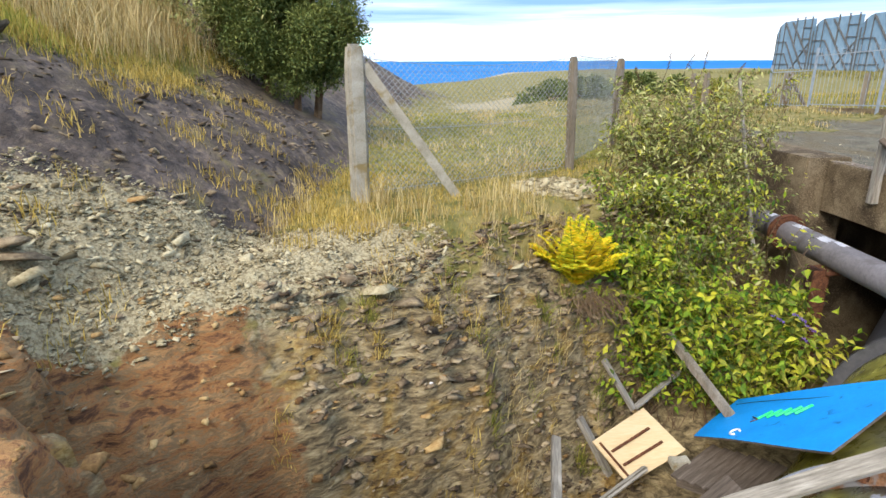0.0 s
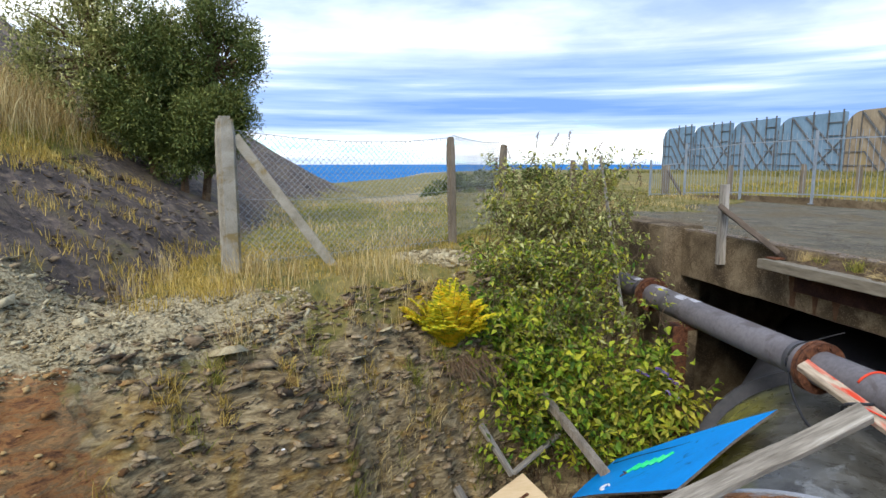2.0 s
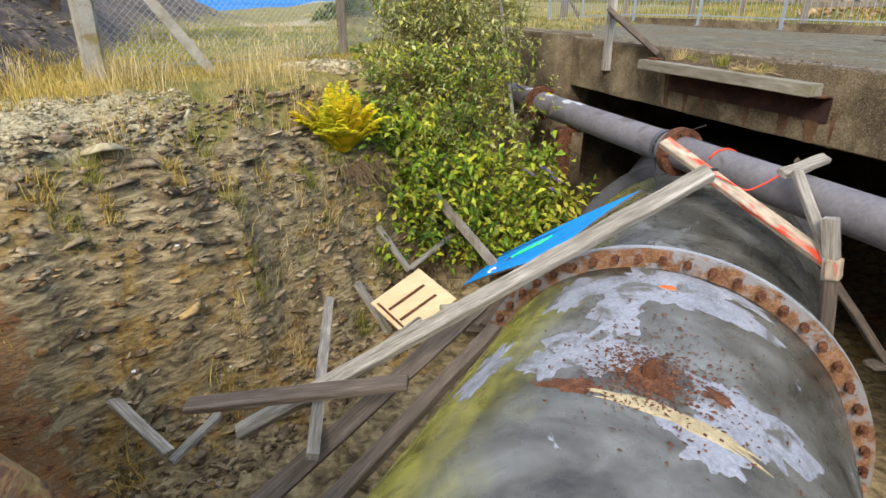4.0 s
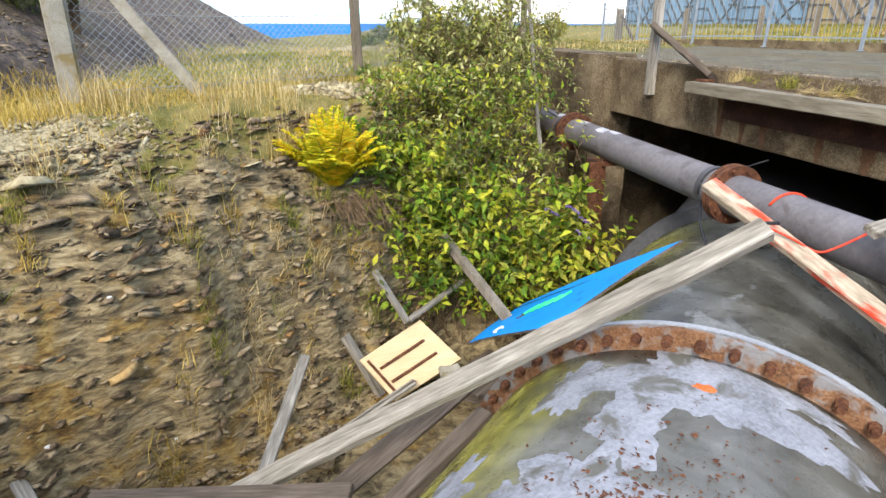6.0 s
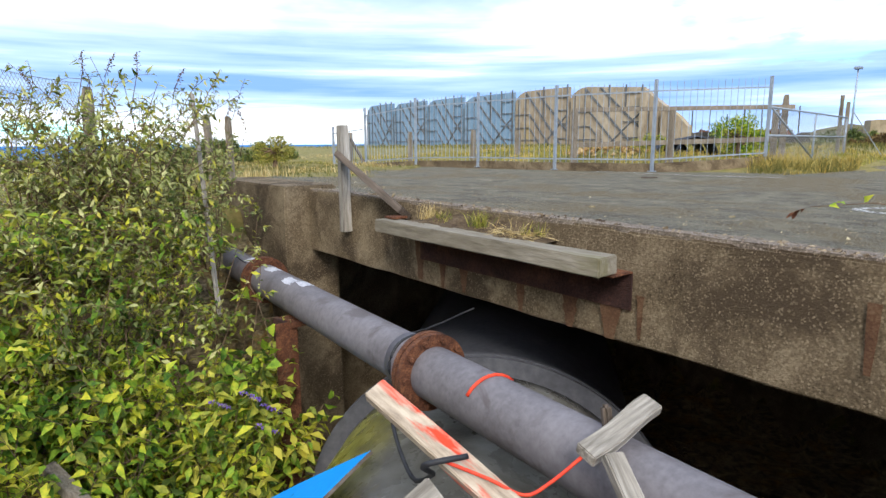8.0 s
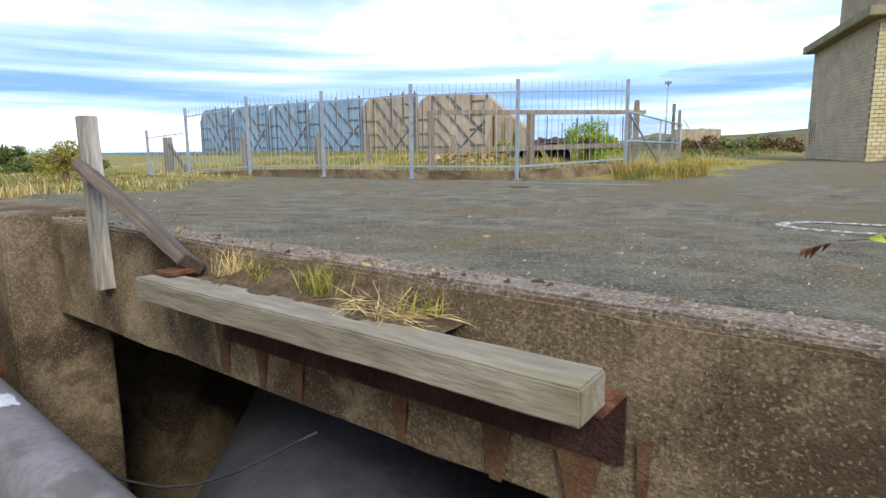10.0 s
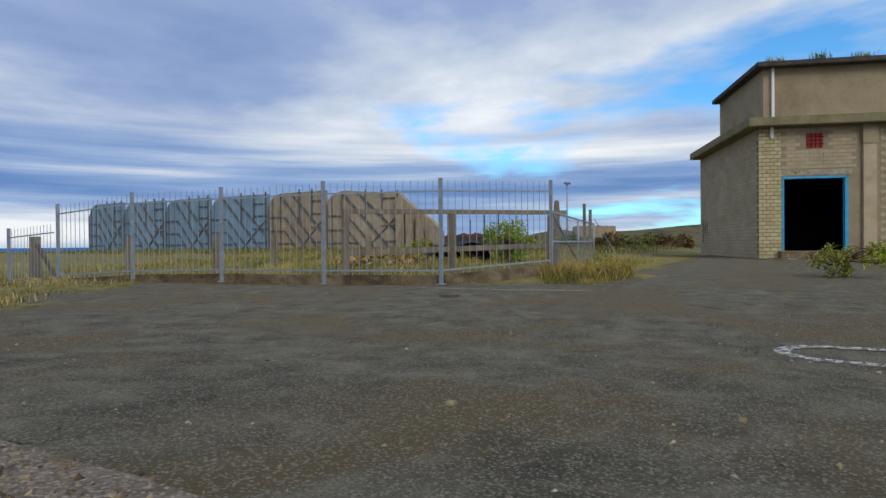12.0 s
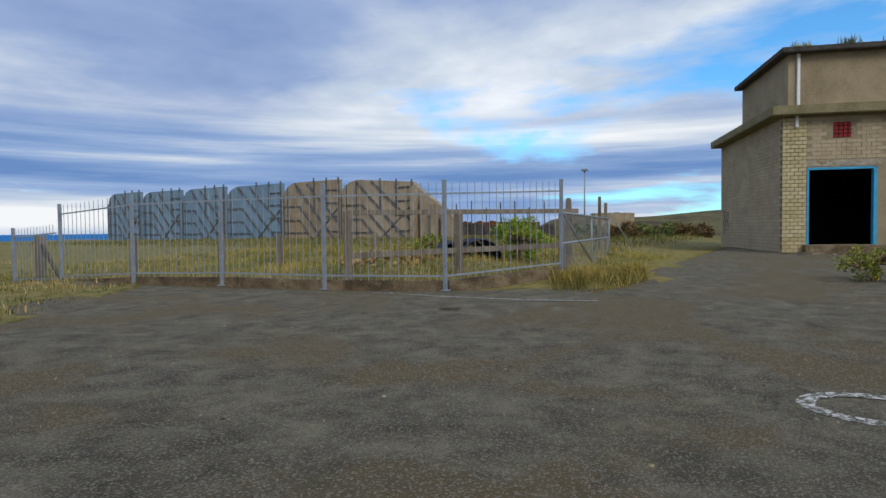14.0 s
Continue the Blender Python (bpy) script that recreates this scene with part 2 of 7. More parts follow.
def pipe_material(name, flake, flake_at):
    """Dark worn coating, streaks along the pipe, algae on the flank that faces the bank, flaked paint."""
    m = bpy.data.materials.new(name)
    m.use_nodes = True
    nt = m.node_tree
    N, L = nt.nodes.new, nt.links.new
    b = nt.nodes["Principled BSDF"]
    geo = N("ShaderNodeNewGeometry")
    turn = N("ShaderNodeMapping")
    turn.vector_type = "POINT"
    turn.inputs["Rotation"].default_value = (0, 0, -radians(41.7))
    L(geo.outputs["Position"], turn.inputs["Vector"])

    def tex(sc, det, stretch, dist=0.3, rough=0.6):
        mp = N("ShaderNodeMapping")
        mp.inputs["Scale"].default_value = stretch
        L(turn.outputs[0], mp.inputs["Vector"])
        n = N("ShaderNodeTexNoise")
        n.inputs["Scale"].default_value, n.inputs["Detail"].default_value, n.inputs["Distortion"].default_value, n.inputs["Roughness"].default_value = sc, det, dist, rough
        L(mp.outputs[0], n.inputs["Vector"])
        return n.outputs["Fac"]

    def ramp(fac, stops):
        r = N("ShaderNodeValToRGB")
        while len(r.color_ramp.elements) < len(stops):
            r.color_ramp.elements.new(0.5)
        for e, (p, c) in zip(r.color_ramp.elements, stops):
            e.position, e.color = p, (*c, 1)
        L(fac, r.inputs[0])
        return r.outputs[0]

    def mix(f, a, c):
        k = N("ShaderNodeMix")
        k.data_type = "RGBA"
        L(f, k.inputs["Factor"]), L(a, k.inputs["A"]), L(c, k.inputs["B"])
        return k.outputs["Result"]

    def span(v, lo, hi):
        r = N("ShaderNodeMapRange")
        r.inputs["From Min"].default_value, r.inputs["From Max"].default_value = lo, hi
        L(v, r.inputs["Value"])
        return r.outputs[0]

    def sums(op, a, c):
        k = N("ShaderNodeMath")
        k.operation = op
        L(a, k.inputs[0])
        if isinstance(c, float):
            k.inputs[1].default_value = c
        else:
            L(c, k.inputs[1])
        return k.outputs[0]

    coat = ramp(tex(2.0, 10.0, (1.1, 0.8, 0.8), 0.3), [(0.32, (0.030, 0.027, 0.022)), (0.46, (0.085, 0.080, 0.066)), (0.58, (0.135, 0.13, 0.115)), (0.70, (0.20, 0.20, 0.185))])
    paint = ramp(tex(20.0, 6.0, (1, 1, 1)), [(0.3, tuple(0.62 * c for c in flake)), (0.5, flake), (0.7, tuple(1.2 * c for c in flake))])
    col = mix(span(tex(1.9, 11.0, (0.8, 1, 1), 0.5, 0.62), flake_at, flake_at + 0.025), coat, paint)
    # algae on the damp flank, in streaks
    side = N("ShaderNodeVectorMath")
    side.operation = "DOT_PRODUCT"
    L(geo.outputs["Normal"], side.inputs[0])
    side.inputs[1].default_value = (-0.665, 0.747, 0.0)
    damp = sums("ADD", side.outputs["Value"], sums("MULTIPLY", tex(2.4, 9.0, (0.6, 1.0, 1.0), 0.2), 0.55))
    green = ramp(tex(5.0, 8.0, (0.8, 1.1, 1.1)), [(0.34, (0.085, 0.078, 0.016)), (0.5, (0.21, 0.195, 0.032)), (0.66, (0.36, 0.33, 0.07))])
    col = mix(span(damp, 0.62, 0.98), col, green)
    L(col, b.inputs["Base Color"])
    L(span(tex(5.0, 6.0, (1, 1, 1)), 0.1, 1.4), b.inputs["Roughness"])
    b.inputs["Specular IOR Level"].default_value = 0.4
    bn = N("ShaderNodeBump")
    bn.inputs["Strength"].default_value, bn.inputs["Distance"].default_value = 0.35, 0.01
    L(tex(26.0, 6.0, (1, 1, 1)), bn.inputs["Height"])
    L(bn.outputs[0], b.inputs["Normal"])
    return m


GROUND = ground_material()
ASPHALT = shade("asphalt", [(0.028, 0.024, 0.017), (0.112, 0.098, 0.068), (0.22, 0.195, 0.138)], 2.4, 95, 0.88, 1.0, stain=(0.118, 0.090, 0.048), stain_scale=0.45, stain_at=0.53, bump_scale=85, spec=0.14, speckle=((0.29, 0.265, 0.215), 95.0, 0.70, 0.7))
CONCRETE = shade("weathered concrete", [(0.052, 0.037, 0.022), (0.155, 0.116, 0.072), (0.30, 0.235, 0.152)], 2.0, 55, 0.95, 0.7, stain=(0.075, 0.054, 0.034), stain_scale=1.1, stain_at=0.55, bump_scale=80, spec=0.1, speckle=((0.38, 0.30, 0.20), 95.0, 0.80, 0.6))
CONCRETE_PALE = shade("pale concrete", [(0.20, 0.18, 0.13), (0.34, 0.31, 0.25), (0.46, 0.43, 0.37)], 4, 110, 0.95, 0.6, stain=(0.24, 0.18, 0.08), stain_scale=2.5, stain_at=0.58, bump_scale=80)
KERB_STONE = shade("exposed aggregate", [(0.075, 0.058, 0.044), (0.165, 0.134, 0.104), (0.28, 0.235, 0.19)], 5, 50, 0.95, 1.0, bump_scale=45, spec=0.1, speckle=((0.46, 0.37, 0.30), 90.0, 0.70, 0.6))
SEA = shade("sea", [(0.01, 0.11, 0.32), (0.016, 0.16, 0.42), (0.03, 0.20, 0.48)], 0.01, 0.05, 0.7, 0.0, stretch=(0.3, 2, 1), spec=0.02)
WOOD_GREY = shade("weathered grey wood", [(0.085, 0.072, 0.058), (0.27, 0.243, 0.205), (0.52, 0.485, 0.43)], 3, 28, 0.9, 0.8, stretch=(0.12, 1.6, 1.6), local=True, bump_scale=22)
WOOD_DARK = shade("dark damp wood", [(0.04, 0.03, 0.023), (0.115, 0.088, 0.068), (0.21, 0.17, 0.14)], 3, 28, 0.9, 0.8, stretch=(0.12, 1.6, 1.6), local=True, bump_scale=22)
WOOD_BEAM = shade("sawn beam wood", [(0.12, 0.10, 0.072), (0.215, 0.188, 0.142), (0.34, 0.305, 0.25)], 2, 18, 0.85, 0.6, stretch=(0.2, 1.2, 1.2), local=True, stain=(0.17, 0.152, 0.088), stain_scale=3.0, stain_at=0.58, bump_scale=20)
WOOD_TAN = shade("new pale board", [(0.50, 0.36, 0.20), (0.58, 0.43, 0.25), (0.64, 0.49, 0.31)], 4, 30, 0.75, 0.2, stretch=(0.3, 2, 2), local=True)
WOOD_RED = shade("flaking red painted wood", [(0.18, 0.135, 0.095), (0.41, 0.33, 0.245), (0.58, 0.49, 0.38)], 3, 26, 0.85, 0.7, stretch=(0.3, 1.5, 1.5), local=True, stain=(0.52, 0.05, 0.02), stain_scale=6.0, stain_at=0.54)
WOOD_POST = shade("aged post wood", [(0.09, 0.075, 0.055), (0.20, 0.165, 0.125), (0.31, 0.265, 0.21)], 3, 40, 0.92, 0.7, stretch=(1.5, 1.5, 0.2), bump_scale=30)
BLUE = shade("blue painted board", [(0.0, 0.24, 0.68), (0.0, 0.29, 0.80), (0.0, 0.33, 0.88)], 2, 30, 0.55, 0.1, stain=(0.0, 0.12, 0.40), stain_scale=6, stain_at=0.66)
FLANGE_RUST = shade("orange rusted flange", [(0.07, 0.035, 0.022), (0.22, 0.105, 0.05), (0.36, 0.22, 0.13)], 9, 60, 0.85, 0.8, stain=(0.24, 0.23, 0.23), stain_scale=6, stain_at=0.51)
RUST = shade("rusted steel", [(0.03, 0.014, 0.010), (0.12, 0.045, 0.022), (0.26, 0.11, 0.05)], 14, 90, 0.9, 0.9, bump_scale=60)
PIPE_BIG = pipe_material("weathered pipe coat", (0.27, 0.275, 0.315), 0.64)
PIPE_FAR = pipe_material("dark pipe coat", (0.17, 0.17, 0.16), 0.60)
PIPE_DARK = shade("dull grey pipe", [(0.05, 0.05, 0.055), (0.08, 0.08, 0.09), (0.12, 0.12, 0.13)], 1.6, 14, 0.45, 0.25)
PIPE_SMALL = shade("grey plastic pipe", [(0.10, 0.09, 0.095), (0.145, 0.132, 0.14), (0.19, 0.175, 0.185)], 2.0, 24, 0.6, 0.15, stain=(0.10, 0.085, 0.085), stain_scale=3, stain_at=0.6)
FLAKE_WHITE = shade("flaked white paint", [(0.27, 0.27, 0.30), (0.42, 0.42, 0.46), (0.58, 0.58, 0.62)], 10, 60, 0.8, 0.3)
RUBBER = shade("black rubber", [(0.012, 0.012, 0.014), (0.022, 0.022, 0.025), (0.04, 0.04, 0.045)], 8, 60, 0.55, 0.1)
GALV = shade("galvanised steel", [(0.20, 0.235, 0.28), (0.28, 0.32, 0.37), (0.36, 0.40, 0.45)], 6, 60, 0.55, 0.1, metal=0.3)
WIRE = shade("fence wire", [(0.20, 0.21, 0.21), (0.30, 0.31, 0.31), (0.38, 0.39, 0.39)], 6, 60, 0.6, 0.0, metal=0.4)
PANEL_BLUE = shade("faded blue steel cladding", [(0.11, 0.185, 0.265), (0.155, 0.245, 0.335), (0.21, 0.31, 0.41)], 0.3, 3, 0.7, 0.1, stretch=(1, 1, 0.4))
PANEL_TAN = shade("weathered tan cladding", [(0.20, 0.15, 0.10), (0.30, 0.24, 0.165), (0.40, 0.33, 0.24)], 0.35, 3, 0.8, 0.1, stretch=(1, 1, 0.4), stain=(0.38, 0.28, 0.09), stain_scale=0.2, stain_at=0.66)
PANEL_RIB = shade("weathered cladding frame", [(0.06, 0.062, 0.065), (0.10, 0.102, 0.105), (0.15, 0.148, 0.145)], 2, 20, 0.8, 0.1)
BRICK_BACK = shade("grey joints of the brickwork", [(0.21, 0.17, 0.11), (0.28, 0.23, 0.15), (0.34, 0.28, 0.19)], 2, 30, 0.95, 0.4)
BRICK = shade("painted cream brick", [(0.29, 0.23, 0.145), (0.39, 0.315, 0.205), (0.48, 0.395, 0.27)], 1.2, 30, 0.9, 0.4, rand=0.12)
BRICK_LAID = shade("laid cream brick", [(0.30, 0.24, 0.155), (0.38, 0.31, 0.205), (0.46, 0.38, 0.26)], 0.9, 30, 0.9, 0.4, island=0.10)
MORTAR = shade("dark weathered mortar", [(0.12, 0.095, 0.06), (0.18, 0.145, 0.095), (0.24, 0.20, 0.135)], 3, 40, 0.95, 0.4)
BRICK_YELLOW = shade("yellowed white brick", [(0.36, 0.30, 0.15), (0.47, 0.40, 0.225), (0.56, 0.49, 0.32)], 1.2, 30, 0.9, 0.4, rand=0.15)
RENDER_TAN = shade("stained tan render", [(0.20, 0.155, 0.095), (0.29, 0.23, 0.145), (0.37, 0.30, 0.20)], 0.7, 20, 0.92, 0.3)
EAVE = shade("mossy concrete eave", [(0.13, 0.115, 0.06), (0.20, 0.175, 0.095), (0.27, 0.235, 0.14)], 1.0, 20, 0.95, 0.3)
# near black: shade of the room behind the doorway, painted in; also vent ribs
DARK = shade("near black, doubles as room shade", [(0.004, 0.004, 0.004), (0.006, 0.006, 0.006), (0.009, 0.009, 0.009)], 2, 20, 0.95, 0.0)
FRAME_BLUE = shade("blue door frame paint", [(0.02, 0.22, 0.42), (0.04, 0.32, 0.55), (0.07, 0.38, 0.6)], 3, 30, 0.6, 0.1)
BRICK_RED = shade("red vent brick", [(0.16, 0.012, 0.012), (0.24, 0.02, 0.02), (0.30, 0.035, 0.03)], 5, 40, 0.8, 0.2)
ROOF_DARK = shade("dark roof edge", [(0.03, 0.027, 0.024), (0.06, 0.053, 0.047), (0.11, 0.10, 0.09)], 3, 30, 0.95, 0.4)
LEAF = shade("shrub leaves", [(0.05, 0.08, 0.012), (0.25, 0.285, 0.036), (0.56, 0.50, 0.07)], 1.5, 20, 0.7, 0.0, island=0.30, through_light=0.3)
LEAF_GREY = shade("grey green shrub leaves", [(0.085, 0.105, 0.028), (0.31, 0.33, 0.105), (0.58, 0.55, 0.24)], 1.5, 20, 0.75, 0.0, island=0.30, through_light=0.25)
LEAF_BRIGHT = shade("bright bramble leaves", [(0.04, 0.10, 0.010), (0.23, 0.36, 0.026), (0.64, 0.60, 0.05)], 1.5, 20, 0.65, 0.0, island=0.30, through_light=0.35)
LEAF_DARK = shade("dark gorse foliage", [(0.045, 0.068, 0.017), (0.11, 0.145, 0.035), (0.23, 0.25, 0.065)], 1.0, 12, 0.6, 0.0, island=0.28, through_light=0.15)
FERN = shade("yellowing fern fronds", [(0.30, 0.38, 0.02), (0.82, 0.70, 0.025), (0.96, 0.64, 0.04)], 2.5, 20, 0.6, 0.0, island=0.25, through_light=0.35)
STRAW = shade("dry straw grass", [(0.30, 0.20, 0.07), (0.52, 0.385, 0.155), (0.70, 0.56, 0.29)], 0.8, 20, 0.8, 0.0, island=0.35, through_light=0.25)
STRAW_GOLD = shade("golden grass", [(0.24, 0.175, 0.03), (0.48, 0.335, 0.07), (0.64, 0.475, 0.15)], 0.8, 20, 0.8, 0.0, island=0.35, through_light=0.25)
GRASS = shade("green grass", [(0.12, 0.15, 0.022), (0.27, 0.26, 0.042), (0.46, 0.39, 0.09)], 0.6, 20, 0.75, 0.0, island=0.35, through_light=0.3)
HEATHER = shade("brown heather", [(0.05, 0.03, 0.014), (0.13, 0.08, 0.032), (0.24, 0.17, 0.06)], 1.0, 12, 0.8, 0.0, island=0.3)
GRASS_DULL = shade("dull olive grass", [(0.06, 0.07, 0.016), (0.16, 0.15, 0.035), (0.34, 0.27, 0.08)], 0.5, 20, 0.8, 0.0, island=0.35, through_light=0.25)
STEM = shade("shrub stems", [(0.05, 0.03, 0.018), (0.13, 0.08, 0.045), (0.22, 0.15, 0.085)], 6, 50, 0.85, 0.2)
ROCK = shade("shale pieces", [(0.055, 0.036, 0.021), (0.175, 0.125, 0.074), (0.35, 0.27, 0.165)], 4, 30, 0.9, 0.6, island=0.30)
ROCK_PALE = shade("pale scree chips", [(0.14, 0.105, 0.052), (0.32, 0.26, 0.148), (0.50, 0.43, 0.275)], 5, 40, 0.9, 0.5, island=0.35)
ROCK_RUST = shade("rusty shale blocks", [(0.10, 0.05, 0.02), (0.29, 0.165, 0.06), (0.44, 0.31, 0.14)], 4, 30, 0.9, 0.6, island=0.3)
RUBBISH_WHITE = shade("white litter", [(0.6, 0.6, 0.6), (0.72, 0.72, 0.72), (0.8, 0.8, 0.8)], 8, 50, 0.7, 0.1)
RED_CORD = shade("red cord", [(0.5, 0.03, 0.015), (0.65, 0.05, 0.02), (0.7, 0.08, 0.03)], 8, 50, 0.6, 0.1)
ORANGE = shade("orange litter", [(0.42, 0.08, 0.02), (0.55, 0.12, 0.03), (0.6, 0.18, 0.06)], 8, 50, 0.7, 0.1)
GREEN_PAINT = shade("green paint scrawl", [(0.0, 0.45, 0.12), (0.02, 0.6, 0.2), (0.1, 0.7, 0.3)], 12, 60, 0.6, 0.1)
PURPLE = shade("purple flowers", [(0.10, 0.05, 0.22), (0.17, 0.09, 0.36), (0.26, 0.16, 0.48)], 20, 80, 0.7, 0.0)


# ---- mesh helpers ----
def mesh_from(name, verts, faces, material, parent=None, smooth=False):
    me = bpy.data.meshes.new(name)
    me.from_pydata([tuple(map(float, v)) for v in verts], [], [tuple(map(int, f)) for f in faces])
    me.materials.append(material)
    if smooth:
        me.polygons.foreach_set("use_smooth", [True] * len(me.polygons))
    me.update()
    ob = new(name, me)
    if parent:
        ob.parent = parent
    return ob


def part(name, bm, material, parent=None, label="", smooth=False):
    me = bpy.data.meshes.new(name)
    bm.normal_update()
    if smooth:
        for f in bm.faces:
            f.smooth = True
    bm.to_mesh(me)
    bm.free()
    me.materials.append(material)
    ob = new(name, me)
    if parent:
        ob.parent = parent
    if label:
        tagged(ob, label)
    return ob


def empty(name, at=(0, 0, 0)):
    ob = new(name)
    ob.location = at
    ob.empty_display_size = 0.1
    return ob


def thing(name, label, category, group="", kind="", at=(0, 0, 0)):
    return tagged(empty(name, at), label, category, group, kind)


def box_bm(size, centre=(0, 0, 0), bevel=0.0, rough=0.0, cuts=0, seed=0):
    """A box; rough jitters its points, cuts divides it along its longest side."""
    bm = bmesh.new()
    bmesh.ops.create_cube(bm, size=1.0)
    bmesh.ops.scale(bm, vec=size, verts=bm.verts)
    if bevel:
        bmesh.ops.bevel(bm, geom=list(bm.edges), offset=bevel, segments=2, affect="EDGES")
    if cuts:
        k = max(range(3), key=lambda i: size[i])
        for c in range(1, cuts):
            at = Vector((0, 0, 0))
            at[k] = (c / cuts - 0.5) * size[k]
            no = Vector((0, 0, 0))
            no[k] = 1
            bmesh.ops.bisect_plane(bm, geom=list(bm.verts) + list(bm.edges) + list(bm.faces), plane_co=at, plane_no=no)
    if rough:
        for v in bm.verts:
            v.co += noise.noise_vector(v.co * 3.1 + Vector((seed, seed * 1.7, 0))) * rough
    bmesh.ops.translate(bm, vec=centre, verts=bm.verts)
    return bm


def tube(points, radii, sides=8, closed_ends=True):
    """Vertices and faces of a tube along points."""
    pts = [Vector(p) for p in points]
    verts, faces = [], []
    ref = Vector((0, 0, 1))
    for i, p in enumerate(pts):
        d = (pts[min(i + 1, len(pts) - 1)] - pts[max(i - 1, 0)]).normalized()
        side = d.cross(ref if abs(d.dot(ref)) < 0.95 else Vector((1, 0, 0))).normalized()
        up = side.cross(d)
        r = radii[i] if hasattr(radii, "__len__") else radii
        for k in range(sides):
            q = 2 * math.pi * k / sides
            verts.append(p + side * (r * math.cos(q)) + up * (r * math.sin(q)))
    for i in range(len(pts) - 1):
        for k in range(sides):
            a, b2 = i * sides + k, i * sides + (k + 1) % sides
            faces.append((a, b2, b2 + sides, a + sides))
    if closed_ends:
        faces.append(tuple(range(sides))[::-1])
        faces.append(tuple(range((len(pts) - 1) * sides, len(pts) * sides)))
    return verts, faces


def tube_part(name, points, radii, material, parent=None, sides=8, smooth=True):
    v, f = tube(points, radii, sides)
    return mesh_from(name, v, f, material, parent, smooth)


def merge(chunks):
    verts, faces = [], []
    for v, f in chunks:
        o = len(verts)
        verts += list(v)
        faces += [tuple(i + o for i in q) for q in f]
    return verts, faces


def bar(name, a, b2, w, h, material, parent=None, label="", roll=0.0, bevel=0.006, rough=0.0, cuts=6, seed=0, category="", group=""):
    """A squared timber from a to b2: local x along it."""
    a, b2 = Vector(a), Vector(b2)
    bm = box_bm(((b2 - a).length, w, h), (0, 0, 0), bevel, rough, cuts, seed)
    ob = part(name, bm, material, parent, label)
    d = (b2 - a).normalized()
    side = Vector((0, 0, 1)).cross(d)
    side = side.normalized() if side.length > 1e-4 else Vector((0, 1, 0))
    up = d.cross(side)
    ob.matrix_world = Matrix.Translation((a + b2) / 2) @ Matrix((d, side, up)).transposed().to_4x4() @ Matrix.Rotation(radians(roll), 4, "X")
    if category:
        tagged(ob, label, category, group)
    return ob


def smooth_step(a, b2, x):
    t = np.clip((x - a) / (b2 - a), 0, 1)
    return t * t * (3 - 2 * t)


# ---- ground ----
AX = radians(41.7)
DIR, LEFT = Vector((math.cos(AX), math.sin(AX), 0)), Vector((-math.sin(AX), math.cos(AX), 0))


def wave(x, y, k, seed=0.0):
    """Cheap smooth noise, about -1 to 1."""
    return (np.sin(x * k * 1.0 + 1.3 + seed) * np.cos(y * k * 1.17 - 0.6 + seed * 2) + np.sin(x * k * 2.3 - y * k * 1.9 + seed) * 0.5 + np.cos(x * k * 3.7 + y * k * 4.3 - seed) * 0.28) / 1.5


def road_z(x, y):
    return np.interp(x, [6.0, 7.5, 10.5, 15.0, 30.0, 45.0], [0.24, 0.12, 0.0, 0.04, 0.05, 0.1])


def toe(y):
    return np.interp(y, [-5, 2, 4, 5.3, 7.5, 10, 13, 18, 30, 38, 42, 60], [-4.6, -3.2, -2.55, -1.9, -1.6, -1.3, -1.0, -1.1, 0.6, 2.4, 2.2, -14.0])


